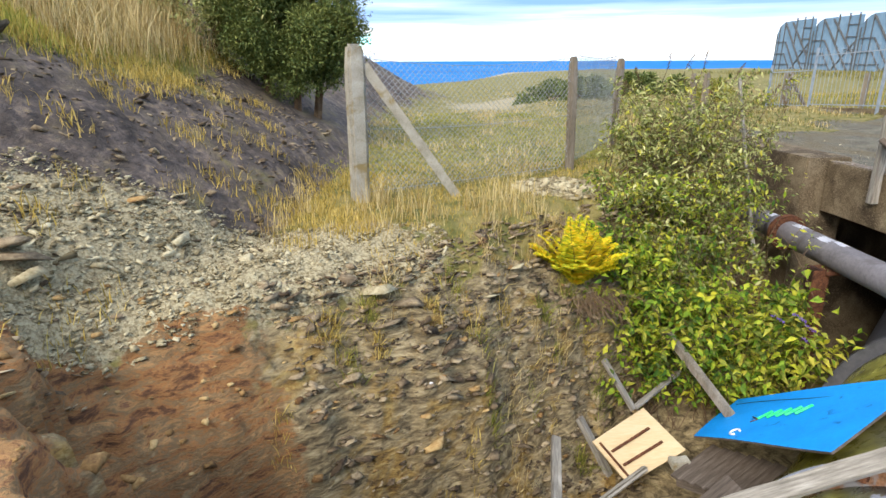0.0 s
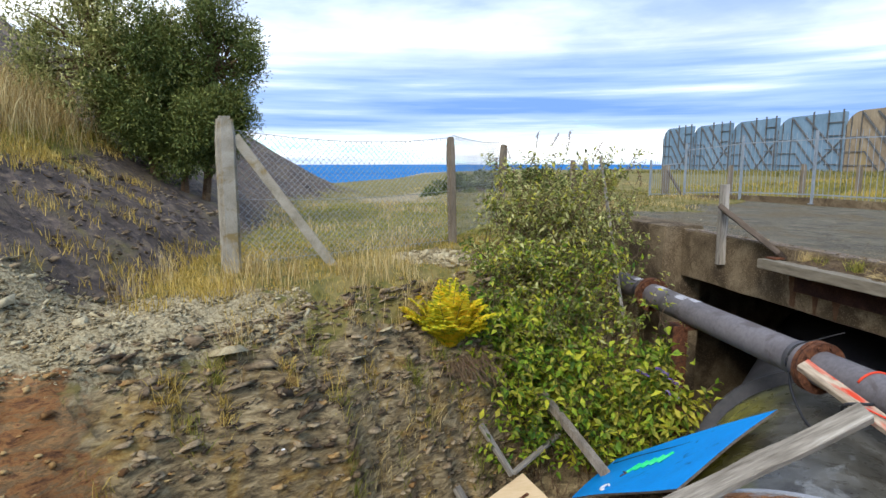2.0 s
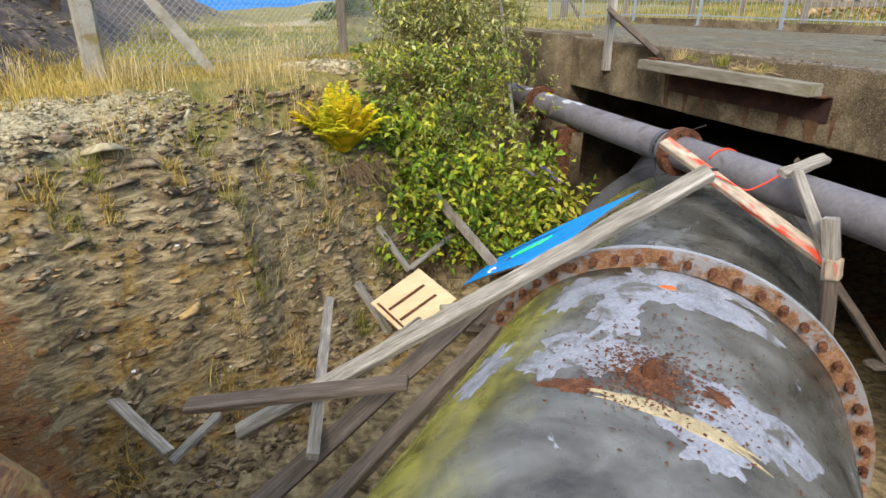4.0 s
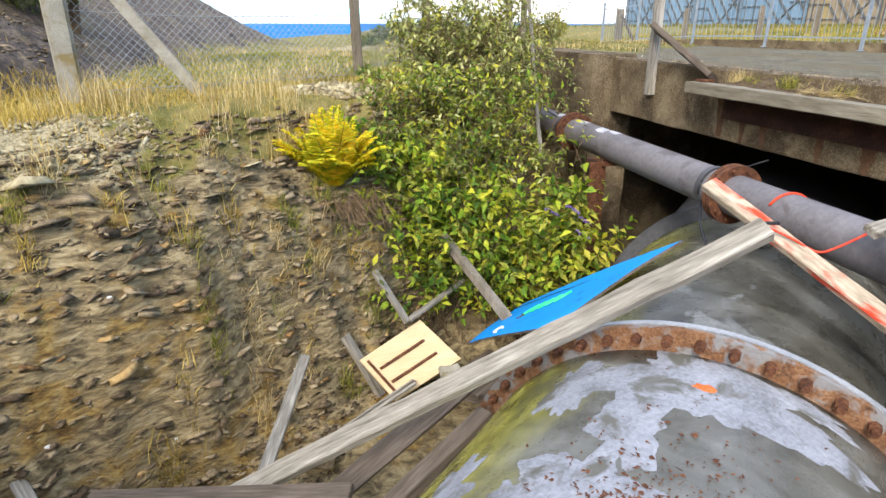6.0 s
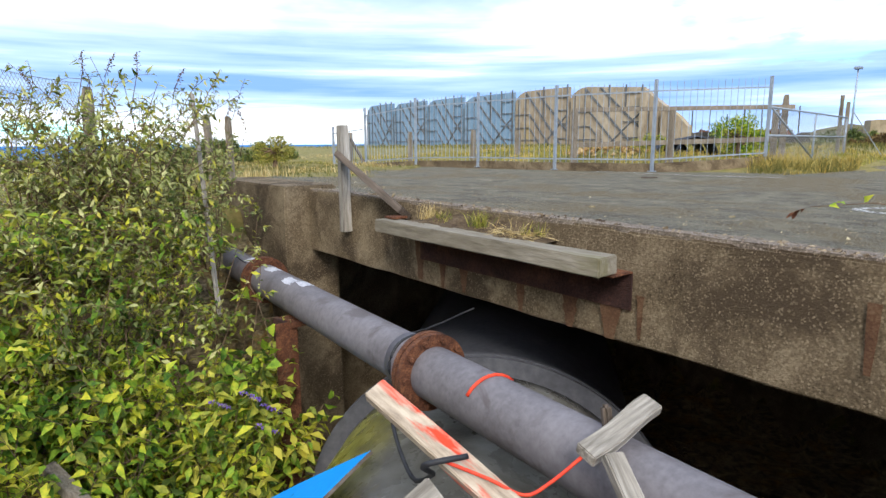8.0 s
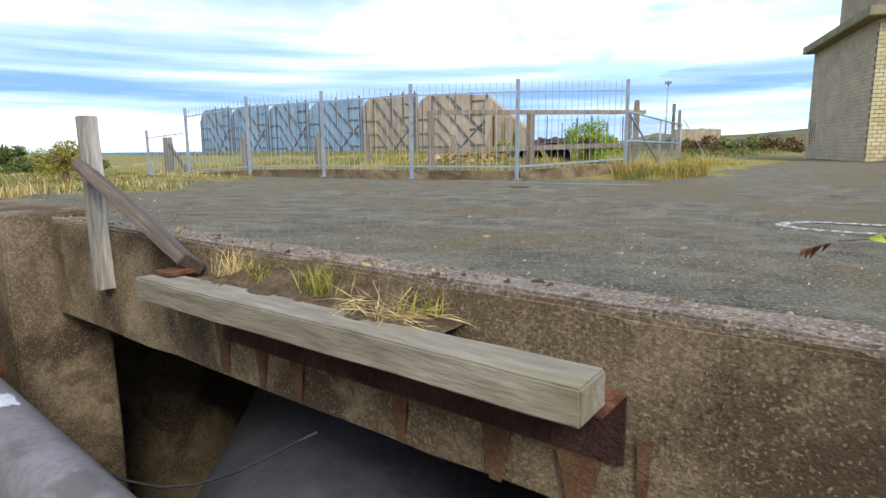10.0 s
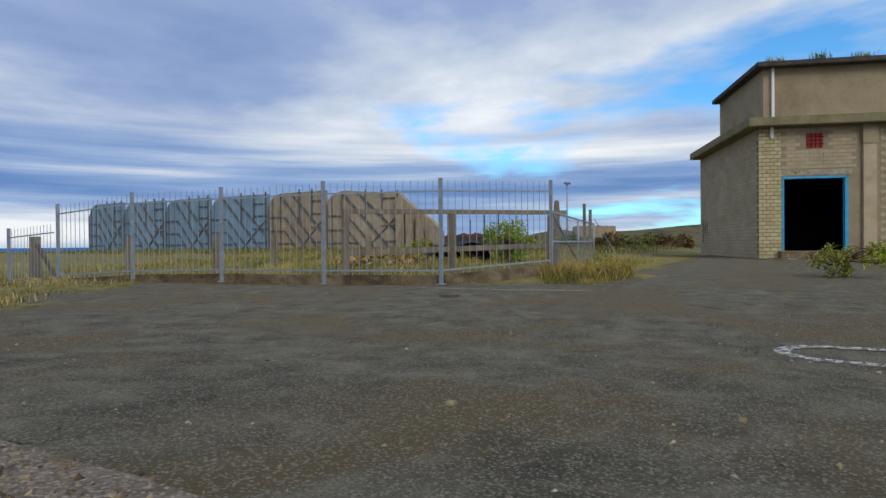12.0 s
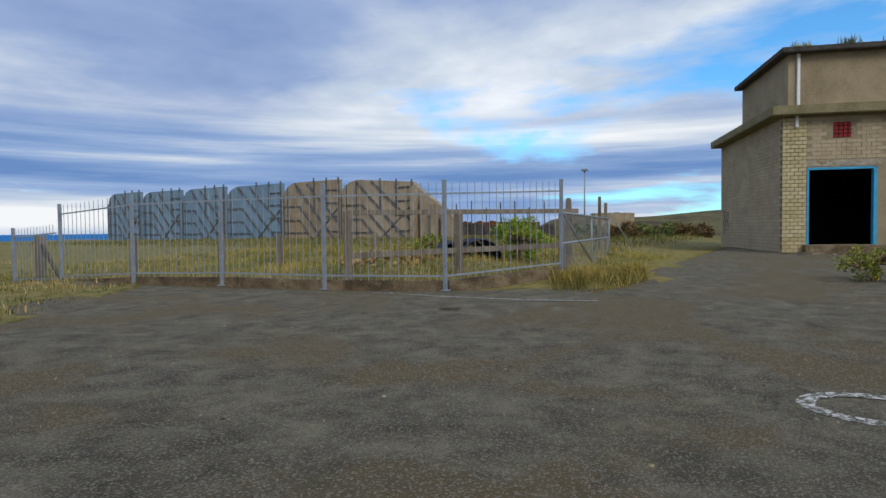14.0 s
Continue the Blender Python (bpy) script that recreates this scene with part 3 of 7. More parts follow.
def land(x, y):
    """Height of the ground."""
    x, y = np.asarray(x, float), np.asarray(y, float)
    d, a = math.sin(AX) * x - math.cos(AX) * y, math.cos(AX) * x + math.sin(AX) * y
    base = -0.16 + wave(x, y, 0.9) * 0.06 - smooth_step(12, 45, y) * 0.7 - smooth_step(60, 150, y) * 4.5
    base = base + smooth_step(150, 420, x) * (14 + 5 * wave(x, y, 0.012)) * (1 - smooth_step(0.32, 0.44, y / np.maximum(x, 1.0)))
    rise = np.clip(toe(y) - x, 0, 40)
    hill = rise * (0.66 + 0.1 * wave(x, y, 0.5)) / (1 + rise * 0.018) * smooth_step(0, 0.8, rise)
    hill = hill * (1 - smooth_step(40, 70, y) * 0.9)
    flat = base + hill
    shift = np.interp(a, [0.5, 2.0, 4.0, 6.5, 8.5], [-0.55, -0.3, 0.0, 0.15, 0.9])
    u = d - shift + wave(a, d, 2.1) * 0.13 + wave(a, d, 5.3, 2.0) * 0.05
    cut = np.interp(u, [-5.3, -4.5, -4.15, -3.8, -3.45, -3.28, -3.12, -2.92, -2.6, 0.4, 1.6], [0.15, -0.03, -0.2, -0.6, -1.15, -1.85, -2.5, -2.9, -3.15, -3.2, -4.5])
    north = np.interp(y - 0.25 * (x - 4) - 1.7 * smooth_step(4.5, 5.2, x) * (1 - smooth_step(8.6, 9.6, y)), [6.05, 6.9, 7.6, 8.4, 9.2], [-3.2, -2.7, -1.9, -0.9, 0.1])
    bed = 0.16 * a + 0.10 * wave(a, d, 1.4)
    ledge = np.round((cut + bed) / 0.17) * 0.17 - bed
    fine = np.round((cut + bed * 1.6) / 0.06) * 0.06 - bed * 1.6
    cut = np.where(cut < -0.3, cut * 0.2 + ledge * 0.5 + fine * 0.3, cut)
    cut = np.maximum(cut, north)
    mound = np.interp(d, [-1.5, 0.1, 0.9, 3.0], [0.1, 0.15, -0.6, -1.1])
    am = a + 0.30 * wave(x, y, 1.5) + 0.12 * wave(x, y, 4.1) + 0.3 * smooth_step(-1.0, -3.0, d)
    mound = mound - np.clip(am, 0, 9) * 2.2 - np.floor(np.clip(am, 0, 9) / 0.22) * 0.42
    mound = mound + 0.05 * wave(x, y, 3.0)
    cut = np.maximum(cut, np.minimum(mound, 0.15))
    out = np.minimum(flat, flat + np.minimum(cut, 0.0))
    # under the deck and the road
    under = (x > 6.0) & (y < 9.8)
    out = np.where(under & (x < 14) & (y > -7), -4.5, out)
    roadside = (x > 14) | ((x > 6.0) & (y >= 9.8)) | ((x > 6) & (y <= -7))
    out = np.where(roadside & (x < 60) & (y < 22), np.minimum(out, -0.25), out)
    verge = (x > 15.0) & (y > 5.5) & (x < 150)
    mid = 0.55 * np.exp(-((x - 19.5) ** 2 / 5 + (y - 13.2) ** 2 / 5))
    lift = smooth_step(15.2, 17.5, x - 0.25 * np.clip(9 - y, 0, 9) * 2.5)
    out = np.where(verge, -0.25 + lift * (0.30 + mid + 0.12 * wave(x, y, 0.7) + 0.35 * smooth_step(18, 30, x) * smooth_step(7, 12, y)) - smooth_step(90, 160, y) * 5.4, out)
    north_field = (x > 6.0) & (y > 9.8) & (x <= 15.2)
    edge = (y - 10.0) * 0.62 - (x - 6.1) * 0.5
    out = np.where(north_field, np.where(edge > 0, np.minimum(0.05 - 0.02 * np.minimum(edge, 20), 0.05) + 0.1 * wave(x, y, 0.8) - smooth_step(60, 150, y) * 4.9, -0.25), out)
    return out


def axis_points(lo, hi, dense_lo, dense_hi, step, grow=1.22):
    core = list(np.arange(dense_lo, dense_hi + 1e-6, step))
    s, p = step, dense_hi
    while p < hi:
        s *= grow
        p += s
        core.append(min(p, hi))
    s, p, low = step, dense_lo, []
    while p > lo:
        s *= grow
        p -= s
        low.append(max(p, lo))
    return np.array(low[::-1] + core)


def build_ground():
    ds = axis_points(-4000, 4000, -6.0, -1.2, 0.04, 1.12)
    As = axis_points(-4000, 4000, -1.0, 9.5, 0.05, 1.11)
    D, A = np.meshgrid(ds, As, indexing="ij")
    X = math.sin(AX) * D + math.cos(AX) * A
    Y = -math.cos(AX) * D + math.sin(AX) * A
    Z = land(X, Y)
    near = np.exp(-np.maximum(0, np.hypot(X - 0.5, Y - 5) - 5) / 4)
    rng = np.random.default_rng(4)
    Z = Z + near * (wave(X, Y, 7.0) * 0.018 + wave(X, Y, 17.0, 1.0) * 0.012 + rng.normal(0, 0.006, Z.shape))
    ni, nj = Z.shape
    verts = np.stack([X, Y, Z], -1).reshape(-1, 3)
    idx = np.arange(ni * nj).reshape(ni, nj)
    faces = np.stack([idx[:-1, :-1], idx[1:, :-1], idx[1:, 1:], idx[:-1, 1:]], -1).reshape(-1, 4)
    me = bpy.data.meshes.new("ground")
    me.from_pydata(verts.tolist(), [], faces.tolist())
    me.materials.append(GROUND)
    # zone weights: shale, slag, scree; orange shale, sand
    shift = np.interp(A, [0.5, 2.0, 4.0, 6.5, 8.5], [-0.55, -0.3, 0.0, 0.15, 0.9])
    U = D - shift
    west = (1 - smooth_step(6.0, 6.6, X)) * (1 - smooth_step(11, 13, A))
    shale = smooth_step(-4.3, -3.7, U) * np.maximum(west, (X > 6) * (X < 14) * (Y < 9))
    rise = toe(Y) - X
    slag = smooth_step(-0.15, 0.35, rise) * (1 - smooth_step(2.1, 3.3, rise + 0.7 * wave(X, Y, 0.9))) * smooth_step(1.5, 3.0, Y)
    slag = np.maximum(slag, smooth_step(11, 15, Y) * smooth_step(0.3, 1.5, rise) * 0.95)
    scree = np.clip(smooth_step(-5.9, -5.1, U) * (1 - smooth_step(-4.2, -3.8, U)) * (1 - smooth_step(3.2, 4.2, A)), 0, 1)
    path = np.exp(-((X - 2.0) ** 2 + (Y - 8.2) ** 2) / 0.5)
    scree = np.clip(scree + path * 0.9, 0, 1)
    orange = smooth_step(-4.45, -3.9, U) * (1 - smooth_step(1.1, 2.0, A)) * west * (0.72 + 0.32 * wave(X, Y, 1.9, 0.7))
    track = np.exp(-((Y - 31 - 0.5 * (X - 4)) / 5.0) ** 2) * smooth_step(1.5, 3.0, X) * (1 - smooth_step(12, 16, X))
    scree = np.clip(scree + track, 0, 1)
    sand = smooth_step(85, 100, Y) * (1 - smooth_step(60, 120, X))
    for nm, ch in (("zones", (shale, slag, scree)), ("zones_more", (orange, sand, smooth_step(45, 90, X)))):
        at = me.color_attributes.new(nm, "FLOAT_COLOR", "POINT")
        col = np.stack([*ch, np.ones_like(shale)], -1).reshape(-1)
        at.data.foreach_set("color", col)
    me.polygons.foreach_set("use_smooth", [True] * len(me.polygons))
    me.update()
    return tagged(new("ground", me), "shale bank, slag slope and rough turf falling to the sea", "ground", kind="structure")


build_ground()
tagged(mesh_from("water", [(-4800, 120, -3.2), (4800, 120, -3.2), (4800, 4900, -3.2), (-4800, 4900, -3.2)], [(0, 1, 2, 3)], SEA), "calm blue sea out to the horizon", "sea", kind="structure")


def fence_x(y):
    return np.interp(y, [7.9, 9.43, 11.9, 14.76, 17.27, 20.42], [19.2, 16.27, 15.43, 15.16, 14.6, 14.56])


def build_road():
    ys = np.concatenate([np.arange(-26, 8.0, 0.5), [8.0], np.arange(8.3, 21.0, 0.3)])
    verts, faces, n = [], [], 40
    for y in ys:
        lo = 6.32 if y <= 8 else np.interp(y, [8.0, 10.2, 13.0, 17.0, 21.0], [6.32, 6.4, 7.6, 10.6, 14.3])
        hi = np.interp(y, [-26, 5.6, 6.2, 7.0, 8.0, 9.4], [60, 60, 40, 19.0, 17.6, 16.3]) if y < 9.43 else float(fence_x(y))
        for k in range(n + 1):
            t = (k / n) ** 1.6
            x = lo + (hi - lo) * t
            verts.append((x, y, float(road_z(x, y)) + 0.012 * math.sin(x * 1.3 + y * 0.7) * min(1, x - 6.3)))
    for i in range(len(ys) - 1):
        for k in range(n):
            q = i * (n + 1) + k
            faces.append((q, q + 1, q + n + 2, q + n + 1))
    return tagged(mesh_from("road", verts, faces, ASPHALT, smooth=True), "worn grey asphalt yard with faded markings", "road", kind="structure")


build_road()

# ---- deck edge, pier and the void below the road ----
def build_deck():
    w = thing("wall_deck_edge", "rough weathered concrete deck edge over the channel", "concrete wall", kind="structure")
    bm = box_bm((0.30, 33.0, 0.77), (6.27, -8.55, -0.17), 0.015, 0.0, 110)
    for v in bm.verts:
        v.co += noise.noise_vector(v.co * 2.7) * 0.012 + noise.noise_vector(v.co * 9.0) * 0.008
    part("beam", bm, CONCRETE, w)
    bm = box_bm((0.29, 33.0, 0.05), (6.283, -8.55, 0.212), 0.012, 0.0, 240)
    for v in bm.verts:
        v.co += noise.noise_vector(v.co * 5.0) * 0.008 + noise.noise_vector(v.co * 23.0) * 0.006
        v.co.z -= (v.co.x - 6.12) * 0.06
    part("kerb_top", bm, KERB_STONE, w, "exposed aggregate kerb top")
    bm = box_bm((7.6, 34.8, 0.40), (10.22, -7.65, -0.30))
    part("deck_slab", bm, CONCRETE, w)
    p = thing("pier", "stained concrete pier at the end of the deck", "concrete pier", kind="structure")
    bm = box_bm((0.74, 2.6, 4.9), (6.17, 9.29, -2.18), 0.02, 0.015, 12)
    part("pier_body", bm, CONCRETE, p)
    v = thing("void_wall", "dark walls below the deck", "wall", kind="structure")
    part("end_wall", box_bm((0.3, 18.0, 4.6), (13.9, -0.5, -2.5)), CONCRETE, v)
    part("north_wall", box_bm((7.6, 0.3, 4.1), (10.4, 9.62, -2.6)), CONCRETE, v)
    part("south_wall", box_bm((8.0, 0.3, 4.6), (10.2, -7.2, -2.5)), CONCRETE, v)
    for k in range(9):
        part("sheet_pile", box_bm((0.10, 0.42, 3.9), (7.6 + 0.12 * (k % 2), 1.6 - 0.5 * k, -2.6), 0.02), ROOF_DARK, v)


build_deck()

# ---- the large pipe ----
PC = Vector((3.645, 2.389, -2.765))
BODY_R, BOLT_R = 1.56, 1.646


def ring_solid(r0, r1, s0, s1, sides=96):
    """A flat ring about the axis, between the radii and stations given."""
    verts, faces = [], []
    for s, r in ((s0, r0), (s0, r1), (s1, r1), (s1, r0)):
        for k in range(sides):
            q = 2 * math.pi * k / sides
            verts.append(PC + DIR * s + LEFT * (r * math.cos(q)) + Vector((0, 0, r * math.sin(q))))
    for e in range(4):
        for k in range(sides):
            a, b2 = e * sides + k, e * sides + (k + 1) % sides
            c, d = ((e + 1) % 4) * sides + (k + 1) % sides, ((e + 1) % 4) * sides + k
            faces.append((a, b2, c, d))
    return verts, faces


FLANGE_GREY = shade("pale grey flange paint", [(0.20, 0.21, 0.23), (0.30, 0.31, 0.34), (0.40, 0.41, 0.44)], 4, 50, 0.6, 0.3)


def big_pipe():
    p = thing("large_pipe", "huge bolted flanged pipe with algae and flaking paint", "pipe")

    def body(s0, s1, mat):
        pts = [PC + DIR * (s0 + (s1 - s0) * k / 24) for k in range(25)]
        return tube_part("pipe_section", pts, BODY_R, mat, p, 96)

    body(-6.0, 0.0, PIPE_BIG)
    body(0.0, 3.30, PIPE_FAR)
    body(3.40, 9.0, PIPE_DARK)
    bolt_bm = bmesh.new()
    bmesh.ops.create_cone(bolt_bm, cap_ends=True, segments=6, radius1=0.035, radius2=0.035, depth=0.05)
    bmesh.ops.create_cone(bolt_bm, cap_ends=True, segments=10, radius1=0.022, radius2=0.018, depth=0.13)
    bolt_me = bpy.data.meshes.new("bolt")
    bolt_bm.to_mesh(bolt_me)
    bolt_bm.free()
    bolt_me.materials.append(RUST)
    for s in (0.0, 3.35):
        for side in (-1, 1):
            v, f = ring_solid(BODY_R - 0.02, BOLT_R + 0.07, s + side * 0.012, s + side * 0.06)
            fl = mesh_from("flange", v, f, FLANGE_RUST if side < 0 and s < 1 else (FLANGE_GREY if s < 1 else PIPE_DARK), p)
            tagged(fl, "rusty bolted flange" if side < 0 and s < 1 else "")
        v, f = ring_solid(BODY_R - 0.02, BOLT_R + 0.06, s - 0.012, s + 0.012)
        mesh_from("gasket", v, f, RUBBER, p)
        count = 54
        for k in range(count):
            q = 2 * math.pi * k / count
            if math.sin(q) < -0.15 or s > 1:
                continue
            b2 = new("bolt", bolt_me)
            b2.parent = p
            c = PC + DIR * (s - 0.085) + LEFT * (BOLT_R * math.cos(q)) + Vector((0, 0, BOLT_R * math.sin(q)))
            b2.matrix_world = Matrix.Translation(c) @ DIR.to_track_quat("Z", "Y").to_matrix().to_4x4()
    return p


big_pipe()

# ---- the small pipe ----
SP = Vector((5.004, 3.5, -0.719))
SD = Vector((math.cos(radians(86.06)), math.sin(radians(86.06)), -0.005)).normalized()
SR = 0.18


def small_pipe():
    p = thing("small_pipe", "grey plastic pipe with rusty flanges along the channel", "pipe")
    pts = [SP + SD * (-9.0 + 0.6 * k) for k in range(25)]
    tube_part("pipe_body", pts, SR, PIPE_SMALL, p, 40)
    for s in (0.52, 3.95):
        for o, rr, mat in ((-0.03, 0.265, RUST), (0.03, 0.265, RUST), (0.0, 0.255, RUBBER)):
            th = 0.022 if mat is RUST else 0.012
            tube_part("flange", [SP + SD * (s + o - th), SP + SD * (s + o + th)], rr, mat, p, 40, False)
        for k in range(10):
            q = 2 * math.pi * k / 10
            side = SD.cross(Vector((0, 0, 1))).normalized()
            c = SP + SD * s + side * (0.225 * math.cos(q)) + Vector((0, 0, 0.225 * math.sin(q)))
            tube_part("bolt", [c - SD * 0.08, c + SD * 0.08], 0.018, RUST, p, 6, False)
        tube_part("collar", [SP + SD * (s + 0.05), SP + SD * (s + 0.28)], 0.193, PIPE_SMALL, p, 40)
    return p


small_pipe()

# ---- timber on the deck edge ----
bar("timber_beam", (5.85, 3.2, 0.018), (5.85, 5.8, 0.018), 0.20, 0.125, WOOD_BEAM, None, "long weathered sawn timber beam bolted along the deck edge", bevel=0.008, rough=0.006, cuts=14, seed=2, category="timber beam")
RUST_DARK = shade("dark rusted steel", [(0.018, 0.009, 0.008), (0.05, 0.022, 0.018), (0.10, 0.045, 0.03)], 5, 70, 0.9, 0.8, bump_scale=60)
br = thing("steel_bracket", "rusty steel angle under the timber beam", "bracket")
part("angle_face", box_bm((0.012, 2.35, 0.26), (6.10, 4.36, -0.185), 0.002), RUST_DARK, br)
part("angle_shelf", box_bm((0.22, 2.35, 0.012), (5.99, 4.36, -0.053), 0.002), RUST, br)
bar("wooden_stake", (6.06, 6.92, -0.20), (6.06, 6.92, 1.0), 0.10, 0.11, WOOD_GREY, None, "upright grey wooden stake fixed to the deck edge", rough=0.012, seed=5, category="stake")
lb = bar("leaning_board", (6.02, 5.68, 0.12), (5.98, 6.85, 0.66), 0.19, 0.07, WOOD_DARK, None, "broken dark board leaning up from a rusty bracket", roll=35, rough=0.012, seed=6, category="board")
part("bracket_foot", box_bm((0.16, 0.16, 0.02), (0, 0, 0), 0.003), RUST, None)
foot = bpy.data.objects["bracket_foot"]
foot.matrix_world = pose(5.93, 5.70, 0.095)
foot.parent = lb
foot.matrix_parent_inverse = lb.matrix_world.inverted()

# ---- fences by the bank ----
def post_round_top(name, base, h, w, mat, label, lean=(0, 0), category="fence post", group=""):
    bm = box_bm((w, w, h), (0, 0, h / 2 - 0.25), w * 0.16, 0.006, 8, base[0])
    for v in bm.verts:
        if v.co.z > h - 0.30:
            v.co.x *= 0.8
            v.co.y *= 0.8
    ob = part(name, bm, mat, None, label)
    ob.matrix_world = pose(*base, lean[0], lean[1], 20)
    return tagged(ob, label, category, group)


post_round_top("concrete_post", (-1.0, 7.6, -0.16), 2.33, 0.235, CONCRETE_PALE, "thick pale concrete straining post in dry grass")
bar("concrete_brace", (-0.88, 7.62, 1.66), (0.42, 7.70, -0.22), 0.13, 0.13, CONCRETE_PALE, None, "sloping concrete brace leaning on the straining post", rough=0.004, category="brace")
post_round_top("wooden_fence_post", (2.53, 9.5, -0.1), 2.12, 0.13, WOOD_POST, "aged wooden fence post beside the shrub", (0, -1.5))
post_round_top("wooden_fence_post", (4.35, 12.5, -0.1), 2.1, 0.15, WOOD_POST, "aged wooden fence post behind the shrub", (0, 3))
post_round_top("wooden_fence_post", (6.7, 13.6, -0.1), 1.75, 0.13, WOOD_POST, "aged wooden fence post behind the shrub", (0, -2))
post_round_top("wooden_fence_post", (7.3, 14.2, -0.1), 1.75, 0.13, WOOD_POST, "aged wooden fence post behind the shrub", (0, 0))


def chain_link(a, b2, z0, z1, mesh_size, label, sag=0.05, radius=0.0035):
    a, b2 = Vector(a), Vector(b2)
    length = (b2 - a).length
    d = (b2 - a) / length
    off = Vector((-d.y, d.x, 0)) * 0.004
    chunks = []
    h = z1 - z0
    n = int(length / mesh_size)

    def at(s, z):
        t = s / length
        return a + d * s + Vector((0, 0, z0 + z - sag * 4 * t * (1 - t) * z / h))

    k = -int(h / mesh_size)
    while k < n:
        for sign in (1, -1):
            pts = []
            for j in range(9):
                z = h * j / 8
                s = k * mesh_size + (z if sign > 0 else h - z)
                if 0 <= s <= length:
                    pts.append(at(s, z) + off * sign)
            if len(pts) > 1:
                chunks.append(tube(pts, radius, 3, False))
        k += 1
    f = thing("chain_link_fence", label, "fence")
    v, fc = merge(chunks)
    tagged(mesh_from("mesh", v, fc, WIRE, f), kind="stuff")
    for z in (0.05, h * 0.5, h):
        tube_part("line_wire", [at(length * j / 8, z) for j in range(9)], radius * 1.3, WIRE, f, 4)
    return f


chain_link((-1.0, 7.6, 0), (2.53, 9.5, 0), -0.1, 1.76, 0.095, "sagging wire chain link fence between posts", 0.12)
chain_link((2.53, 9.5, 0), (4.35, 12.5, 0), 0.0, 1.8, 0.095, "wire chain link fence running behind the shrub")

# ---- railing along the yard ----
FP = [(14.56, 20.42, -0.15), (14.6, 17.27, 0.02), (15.16, 14.76, 0.06), (15.43, 11.9, 0.06), (16.27, 9.43, 0.06), (19.2, 7.95, 0.2)]


def railing_panel(a, b2, h, bars, label, last=False):
    f = thing("railing_panel", label, "railing", "yard railing")
    a, b2 = Vector(a), Vector(b2)
    d = (b2 - a).normalized()
    bar("post", a, a + Vector((0, 0, h + 0.06)), 0.075, 0.075, GALV, f, cuts=0)
    part("foot_plate", box_bm((0.16, 0.16, 0.02), a + Vector((0, 0, 0.01))), GALV, f)
    if last:
        bar("post", b2, b2 + Vector((0, 0, h + 0.06)), 0.075, 0.075, GALV, f, cuts=0)
    for z in (0.30, h - 0.22):
        bar("rail", a + Vector((0, 0, z)), b2 + Vector((0, 0, z)), 0.012, 0.036, GALV, f, cuts=0, bevel=0)
    me = None
    for k in range(1, bars + 1):
        c = a + (b2 - a) * (k / (bars + 1))
        if me is None:
            v, fc = tube([(0, 0, 0.2), (0, 0, h - 0.02), (0, 0, h + 0.03)], [0.0075, 0.0075, 0.003], 6)
            ob = mesh_from("bar", v, fc, GALV, f)
            me = ob.data
        else:
            ob = new("bar", me)
            ob.parent = f
        ob.location = c
    return f


for k in range(5):
    railing_panel(FP[k], FP[k + 1], 2.2, 15 if k < 4 else 16, "tall grey galvanised steel railing panel on a low kerb", k == 4)
railing_panel((14.54, 22.9, -0.32), (14.5, 20.5, -0.2), 1.75, 13, "lower grey steel railing panel beside the yard")


def kerb_wall():
    k = thing("kerb_wall", "low mossy concrete kerb under the steel railing", "kerb", kind="structure")
    for a, b2 in zip(FP[:-1], FP[1:]):
        a, b2 = Vector(a) + Vector((0.12, 0.05, 0.02)), Vector(b2) + Vector((0.12, 0.05, 0.02))
        bar("kerb_stone", a, b2, 0.22, 0.36, CONCRETE, k, rough=0.02, cuts=10)


kerb_wall()


def wooden_gate():
    g = thing("wooden_gate", "wide grey wooden field gate behind the steel railing", "gate")
    L0, R0 = Vector((16.6, 12.2, 0)), Vector((21.2, 8.6, 0))
    d = R0 - L0
    bar("gate_post", L0 + Vector((0, 0, 0)), L0 + Vector((0, 0, 1.74)), 0.14, 0.14, WOOD_POST, g)
    bar("gate_post", L0 + d * 0.48, L0 + d * 0.48 + Vector((0, 0, 1.7)), 0.18, 0.16, WOOD_POST, g)
    bar("gate_post", R0, R0 + Vector((0, 0, 1.7)), 0.14, 0.14, WOOD_POST, g)
    bar("gate_rail", L0 + Vector((0, 0, 1.72)) - d * 0.01, R0 + d * 0.09 + Vector((0, 0, 1.78)), 0.06, 0.12, WOOD_POST, g)
    bar("gate_rail", L0 + Vector((0, 0, 0.72)), R0 + Vector((0, 0, 0.86)), 0.06, 0.14, WOOD_POST, g)


wooden_gate()
for p, h in (((16.6, 20.4), 1.5), ((18.0, 18.2), 1.55), ((18.6, 16.4), 1.5), ((20.8, 14.5), 1.5), ((21.8, 8.6), 2.4)):
    post_round_top("wooden_post", (*p, 0.0), h, 0.17, WOOD_POST, "old wooden post standing in rough grass", (0, 1), "post", "posts in the grass")
bar("wooden_strut_post", (15.1, 22.6, -0.4), (15.1, 22.6, 1.25), 0.32, 0.18, WOOD_POST, None, "thick wooden gate post with a diagonal strut", category="post")
bar("wooden_strut", (15.05, 22.4, 1.0), (14.75, 20.7, -0.1), 0.08, 0.10, WOOD_DARK, None, "dark diagonal wooden strut beside the post", category="strut")

